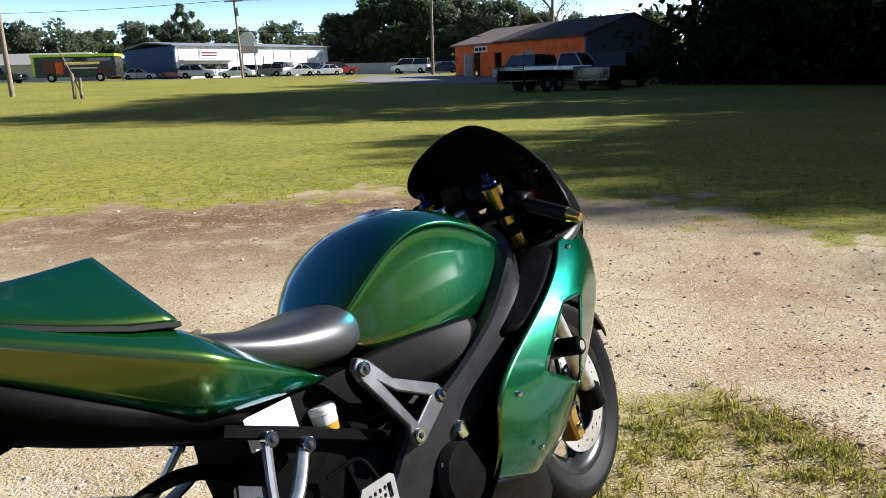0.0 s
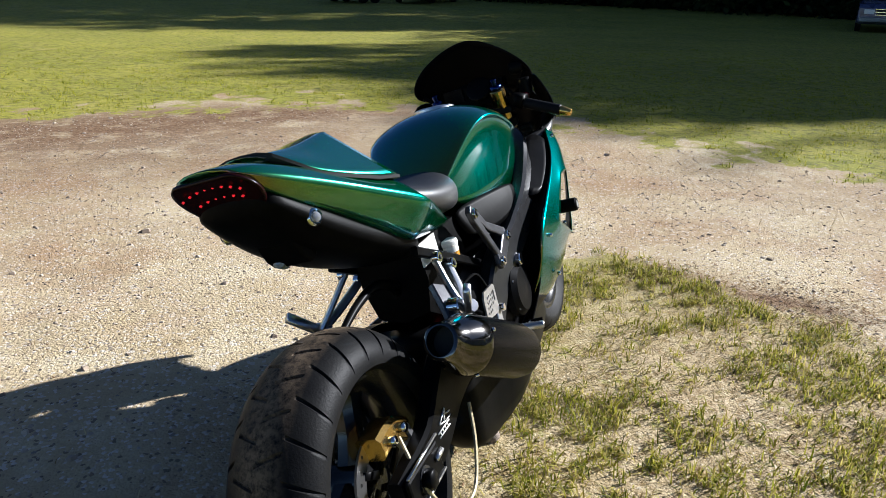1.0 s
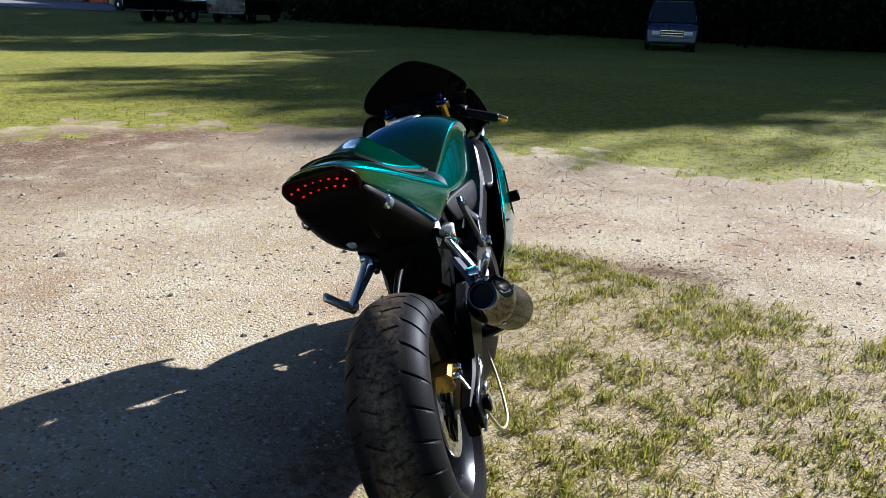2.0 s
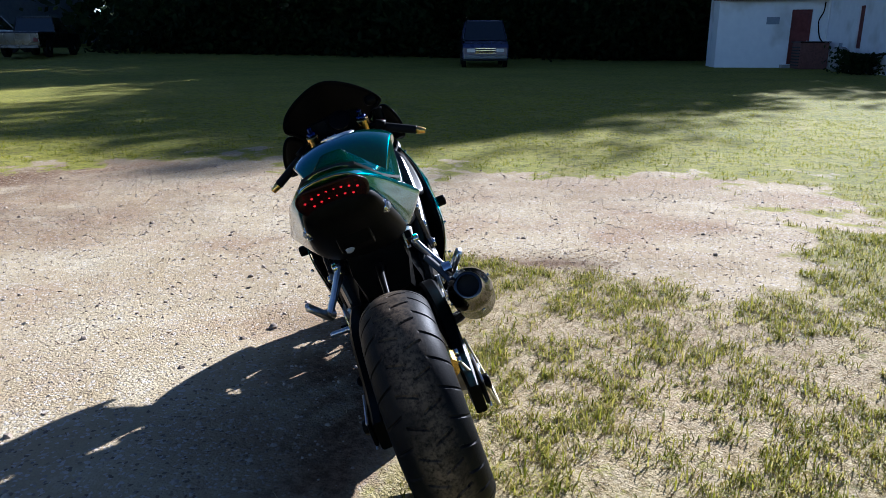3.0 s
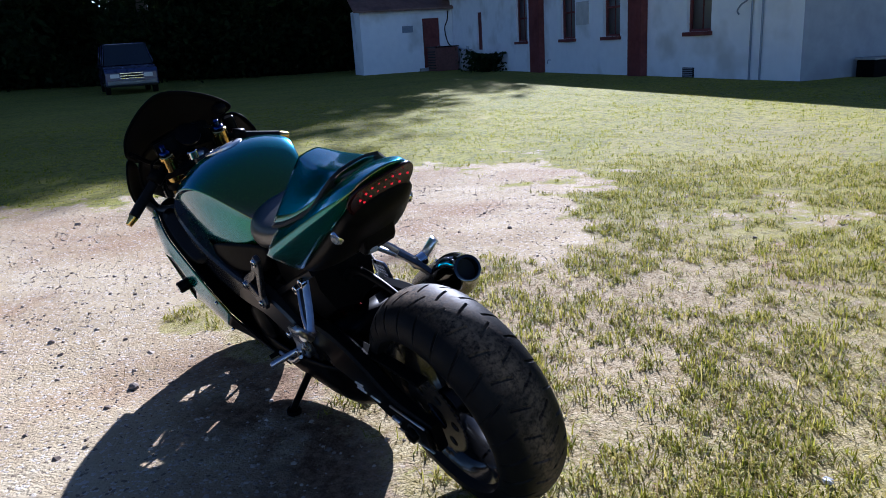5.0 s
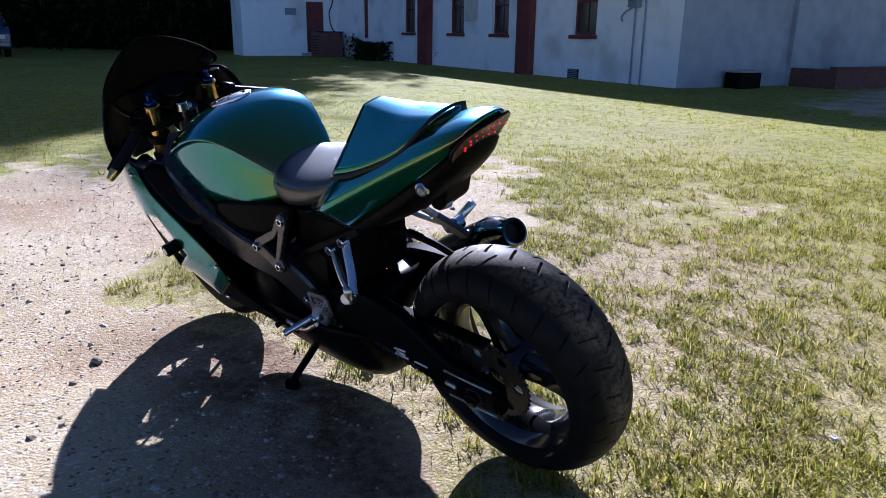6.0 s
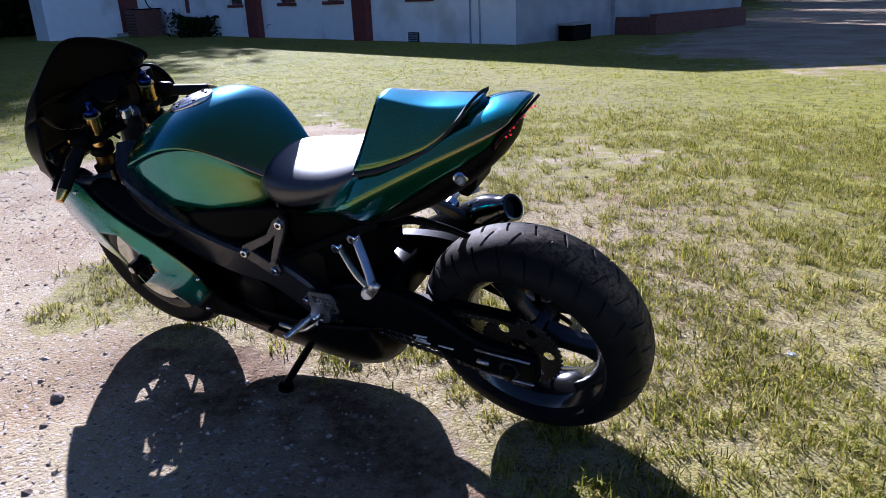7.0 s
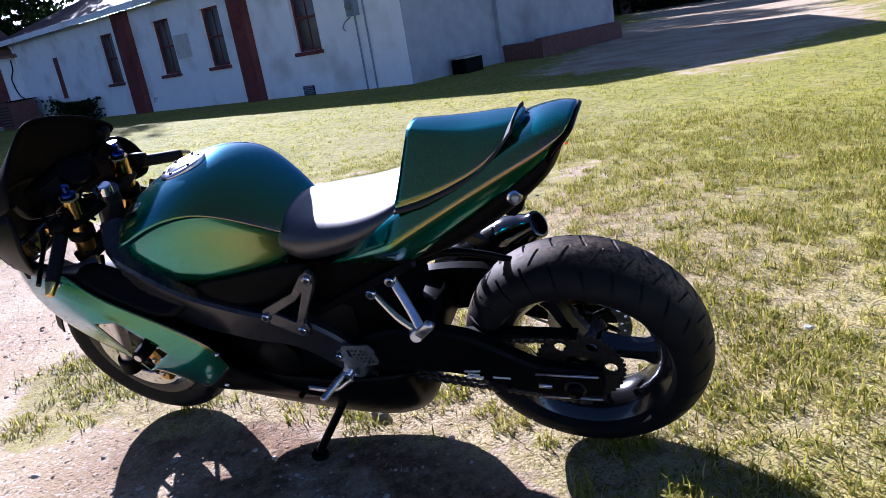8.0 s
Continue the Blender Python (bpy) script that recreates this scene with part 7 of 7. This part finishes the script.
# ---- buildings across the field ----
def warehouse():
    x0, y0 = -34.0, 100.0
    g = float(lie(x0, y0))
    a = math.degrees(math.atan2(15.0, 16.8))
    t = thing("metal_warehouse", pose(x0, y0, g, 0, 0, a), "long white and blue sheet-metal warehouse", "building")
    L, D, H = 24.0, 18.0, 4.3
    part("front_wall", wall_with([(9.6, 13.0, 0.02, 3.0)], 0, L, -0.5, H, 0, 0.2), WHITE_METAL, t, "white sheet-metal front", smooth=False)
    part("end_wall", boxed(-0.2, -0.004, 0, D, -0.5, H), BLUE_METAL, t, "blue sheet-metal end wall", smooth=False)
    part("back_wall", boxed(0, L, D - 0.2, D, -0.5, H), WHITE_METAL, t, smooth=False)
    # dark sheet behind the roller door in place of the shaded hall
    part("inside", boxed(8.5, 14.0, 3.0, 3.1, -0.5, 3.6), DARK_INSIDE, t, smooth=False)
    part("roller_door", boxed(9.6, 13.0, 0.06, 0.12, 1.75, 3.0), WHITE_PLASTIC, t, "half-raised roller door", smooth=False)
    for y, z, yy, zz in ((-0.4, H + 0.0, D / 2, H + 0.7), (D / 2, H + 0.7, D + 0.4, H)):
        part("roof", loft([[Vector((x, y, z)), Vector((x, yy, zz)), Vector((x, yy, zz + 0.15)), Vector((x, y, z + 0.15))] for x in (-0.5, L + 0.4)]), ROOF_METAL, t, "low grey metal roof", smooth=False)
    for k in range(9):
        part("rib", boxed(0.4 + 2.85 * k, 0.46 + 2.85 * k, -0.05, -0.003, -0.2, H), WHITE_METAL, t, smooth=False)
    part("sign_board", boxed(3.4, 6.0, -0.1, -0.004, 2.7, 3.7), WHITE_PLASTIC, t, "white sign with red bars", smooth=False)
    for z in (3.3, 2.95):
        part("sign_bar", boxed(3.6, 5.8, -0.115, -0.102, z, z + 0.2), RED_TRIM, t, smooth=False)
    part("window_strip", boxed(1.0, 7.4, -0.03, -0.004, 1.2, 1.9), CAR_GLASS, t, smooth=False)
    part("canopy", boxed(0.6, 8.0, -1.0, -0.004, 2.35, 2.5), FENCE, t, smooth=False)


warehouse()


def shed():
    t = thing("low_shed", pose(-60.0, 108, float(lie(-60, 108)), 0, 0, -4), "low pale shed with a grey roof", "building")
    part("wall", boxed(-9, 9, 0, 8, -0.3, 2.4), FENCE, t, smooth=False)
    part("roof", loft([[Vector((x, -0.6, 2.4)), Vector((x, 4, 4.1)), Vector((x, 8.6, 2.4)), Vector((x, 8.6, 2.25)), Vector((x, -0.6, 2.25))] for x in (-9.6, 9.6)]), CONCRETE, t, smooth=False)


shed()


def orange_shop():
    """Corner nearest the lot at the origin; x along the orange front, y into the block."""
    ux = Vector((-8.5, 14.0, 0)).normalized()
    uy = Vector((14.0, 8.5, 0)).normalized()
    g = float(lie(10, 52))
    m = Matrix(((ux.x, uy.x, 0, 10.55), (ux.y, uy.y, 0, 52.0), (0, 0, 1, g), (0, 0, 0, 1)))
    t = thing("orange_shop", m, "low bright orange shop with a brown shingle roof", "building")
    L, D, H = 16.4, 8.7, 3.0
    part("front_wall", wall_with([(9.6, 10.6, 0.05, 2.2), (12.6, 13.6, 0.02, 2.4), (5.6, 6.8, 1.2, 2.2)], 0, L, -0.8, H, 0, 0.2), ORANGE_WALL, t, "orange painted front wall", smooth=False)
    part("base_band", boxed(0.0, L, -0.02, -0.003, -0.8, 0.35), SLATE_WALL, t, smooth=False)
    part("gable_wall", boxed(-0.2, -0.004, -0.0, D, -0.8, H), SLATE_WALL, t, "slate blue gable wall", smooth=False)
    gb = plate([(0.0, H), (D, H), (D / 2, H + 1.4)], [], -0.2, -0.004, m=Matrix(((0, 1, 0, 0), (1, 0, 0, 0), (0, 0, 1, 0), (0, 0, 0, 1))))
    part("gable", gb, SLATE_WALL, t, smooth=False)
    part("back_wall", boxed(0, L, D - 0.2, D, -0.8, H), ORANGE_WALL, t, smooth=False)
    # dark sheet behind the openings in place of the shop's shaded interior
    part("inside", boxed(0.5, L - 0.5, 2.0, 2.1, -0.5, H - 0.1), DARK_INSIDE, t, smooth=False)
    for y, z, yy, zz in ((-0.45, H - 0.1, D / 2, H + 1.42), (D / 2, H + 1.42, D + 0.45, H - 0.1)):
        # two roof tones: charcoal up to x = 10.2, lighter brown beyond
        for xa, xb, up, m, lab in ((-0.4, 10.2, 0.0, SHINGLE_DARK, "charcoal shingle roof"), (10.21, L + 0.15, -0.05, SHINGLE, "lighter brown shingle roof")):
            part("roof", loft([[Vector((x, y, z + up)), Vector((x, yy, zz + up)), Vector((x, yy, zz + up + 0.14)), Vector((x, y, z + up + 0.14))] for x in (xa, xb)]), m, t, lab, smooth=False)
    part("base_band", boxed(14.0, L - 0.01, -0.03, -0.004, -0.7, 0.5), SLATE_WALL, t, "dark slate base band", smooth=False)
    part("open_door", boxed(13.6, 13.66, -0.9, 0.0, 0.05, 2.2), WHITE_PLASTIC, t, "white door standing open", smooth=False)
    part("window", boxed(5.6, 6.8, 0.08, 0.1, 1.2, 2.2), PANE, t, smooth=False)
    part("window_frame", boxed(5.5, 6.9, -0.03, -0.004, 1.1, 1.2), WHITE_PLASTIC, t, smooth=False)
    part("sign_board", boxed(11.6, 13.4, -0.04, -0.004, 2.3, 2.8), WHITE_PLASTIC, t, smooth=False)
    for k in range(3):
        part("sign_bar", boxed(11.75 + 0.55 * k, 12.15 + 0.55 * k, -0.055, -0.042, 2.42, 2.68), SATIN_BLACK, t, smooth=False)


orange_shop()
for nm, pts, m, lab in (("road", [(-400, 90.5, 400, 96.5)], ASPHALT, "pale worn road across the field"),):
    for x0, ya, x1, yb in pts:
        bm = bmesh.new()
        n = 60
        for k in range(n):
            xa, xb = x0 + (x1 - x0) * k / n, x0 + (x1 - x0) * (k + 1) / n
            vs = [bm.verts.new((x, y, float(lie(x, y)) + 0.03)) for x, y in ((xa, ya), (xb, ya), (xb, yb), (xa, yb))]
            bm.faces.new(vs)
        bmesh.ops.remove_doubles(bm, verts=bm.verts, dist=1e-4)
        tagged(part(nm, bm, m), lab, nm, kind="structure")
bm = bmesh.new()
vs = [bm.verts.new((x, y, float(lie(x, y)) + 0.03)) for x, y in ((-6, 70), (-7, 58), (-2, 50), (8, 46), (10, 51.5), (1.8, 65.5), (0, 72))]
bm.faces.new(vs)
tagged(part("pavement", bm, ASPHALT), "grey gravel apron before the orange shop", "pavement", kind="structure")


def fence():
    t = thing("board_fence", Matrix(), "long pale board fence", "fence")
    for k in range(26):
        x = -20.0 + 0.96 * k
        part("board", boxed(x, x + 0.94, 112.0, 112.05, float(lie(x, 112)) - 0.1, float(lie(x, 112)) + 1.6), FENCE, t, smooth=False)
    for k in range(14):
        x = -20.0 + 1.92 * k
        part("post", boxed(x - 0.06, x + 0.06, 112.052, 112.17, float(lie(x, 112)) - 0.2, float(lie(x, 112)) + 1.7), FENCE, t, smooth=False)


fence()


def pole(x, y, h, lean, label):
    t = thing("utility_pole", pose(x, y, float(lie(x, y)), 0, lean, 0), label, "utility pole", "utility poles")
    part("shaft", tube([(0, 0, -0.3), (0, 0, h * 0.5), (0, 0, h)], 0.16, 12, 2, r_end=0.11), WOOD, t)
    part("crossarm", beam([(-1.1, 0, h - 0.6), (1.1, 0, h - 0.6)], 0.09, 0.11), WOOD, t)
    for xx in (-0.95, -0.4, 0.4, 0.95):
        part("insulator", spin([(0.03, 0), (0.05, 0.05), (0.03, 0.12)], pose(xx, 0, h - 0.54, 90, 0, 0), 10), METER_GREY, t)
    part("transformer", rod((0.28, 0, h - 2.2), (0.28, 0, h - 1.3), 0.2, 18, bevel=0.03), METER_GREY, t)
    return t


pole(-22.3, 88.0, 9.2, -2.0, "wooden utility pole with a transformer")
pole(0.05, 76.0, 9.6, 0.0, "wooden utility pole beside the field")
pole(-25.3, 45.0, 9.5, -1.0, "wooden utility pole at the field's edge")


def wire(a, b, sag, name="overhead_wire"):
    m = [(Vector(a) * (1 - t) + Vector(b) * t - Vector((0, 0, sag * 4 * t * (1 - t)))) for t in (0, 0.25, 0.5, 0.75, 1)]
    ob = part(name, tube(m, 0.028, 5, 6), SATIN_BLACK)
    tagged(ob, "black overhead wire between poles", "wire", "overhead wires")


za, zb = float(lie(-24, 88)) + 8.7, float(lie(-1.2, 76)) + 9.1
wire((-23.25, 88, za), (-0.9, 76, zb), 0.5)
wire((-21.35, 88, za), (1.0, 76, zb), 0.5)
wire((-0.9, 76, zb), (30, 62, zb + 0.2), 0.6)
wire((1.0, 76, zb), (32, 62, zb + 0.2), 0.6)
wire((-22.3, 88, za - 3.4), (0.05, 76, zb - 4.2), 0.4)
wire((0.05, 76, zb - 4.2), (4.0, 62, float(lie(4, 62)) + 3.2), 0.2)
wire((-75, 100, za + 0.6), (-23.25, 88, za), 0.6)


def old_posts():
    t = thing("old_posts", pose(-19.2, 40.0, float(lie(-19.2, 40.0))), "pair of weathered wooden posts with a leaning pole", "post")
    part("post", tube([(0, 0, -0.2), (0.02, 0, 0.7), (0, 0, 1.35)], 0.09, 10, 2), WOOD, t)
    part("post", tube([(0.35, 0.1, -0.2), (0.33, 0.1, 0.5), (0.36, 0.1, 1.1)], 0.08, 10, 2), WOOD, t)
    part("leaning_pole", tube([(0.5, 0, 0.0), (-0.2, 0.2, 1.6), (-0.75, 0.4, 2.7)], 0.035, 8, 2), WOOD, t)


old_posts()
sg = thing("road_sign", pose(-23.6, 97.0, float(lie(-23.6, 97.0))), "round-topped green and white sign on posts", "sign")
for x in (-0.8, 0.8):
    part("post", rod((x, 0, 0), (x, 0, 4.2), 0.08, 8), METER_GREY, sg)
part("board", boxed(-1.2, 1.2, -0.1, 0.1, 3.0, 3.9), GREEN, sg, smooth=False)
part("oval_top", spin([(1.0, -0.08), (1.0, 0.08)], pose(0, 0, 4.7), 28), WHITE_PLASTIC, sg)
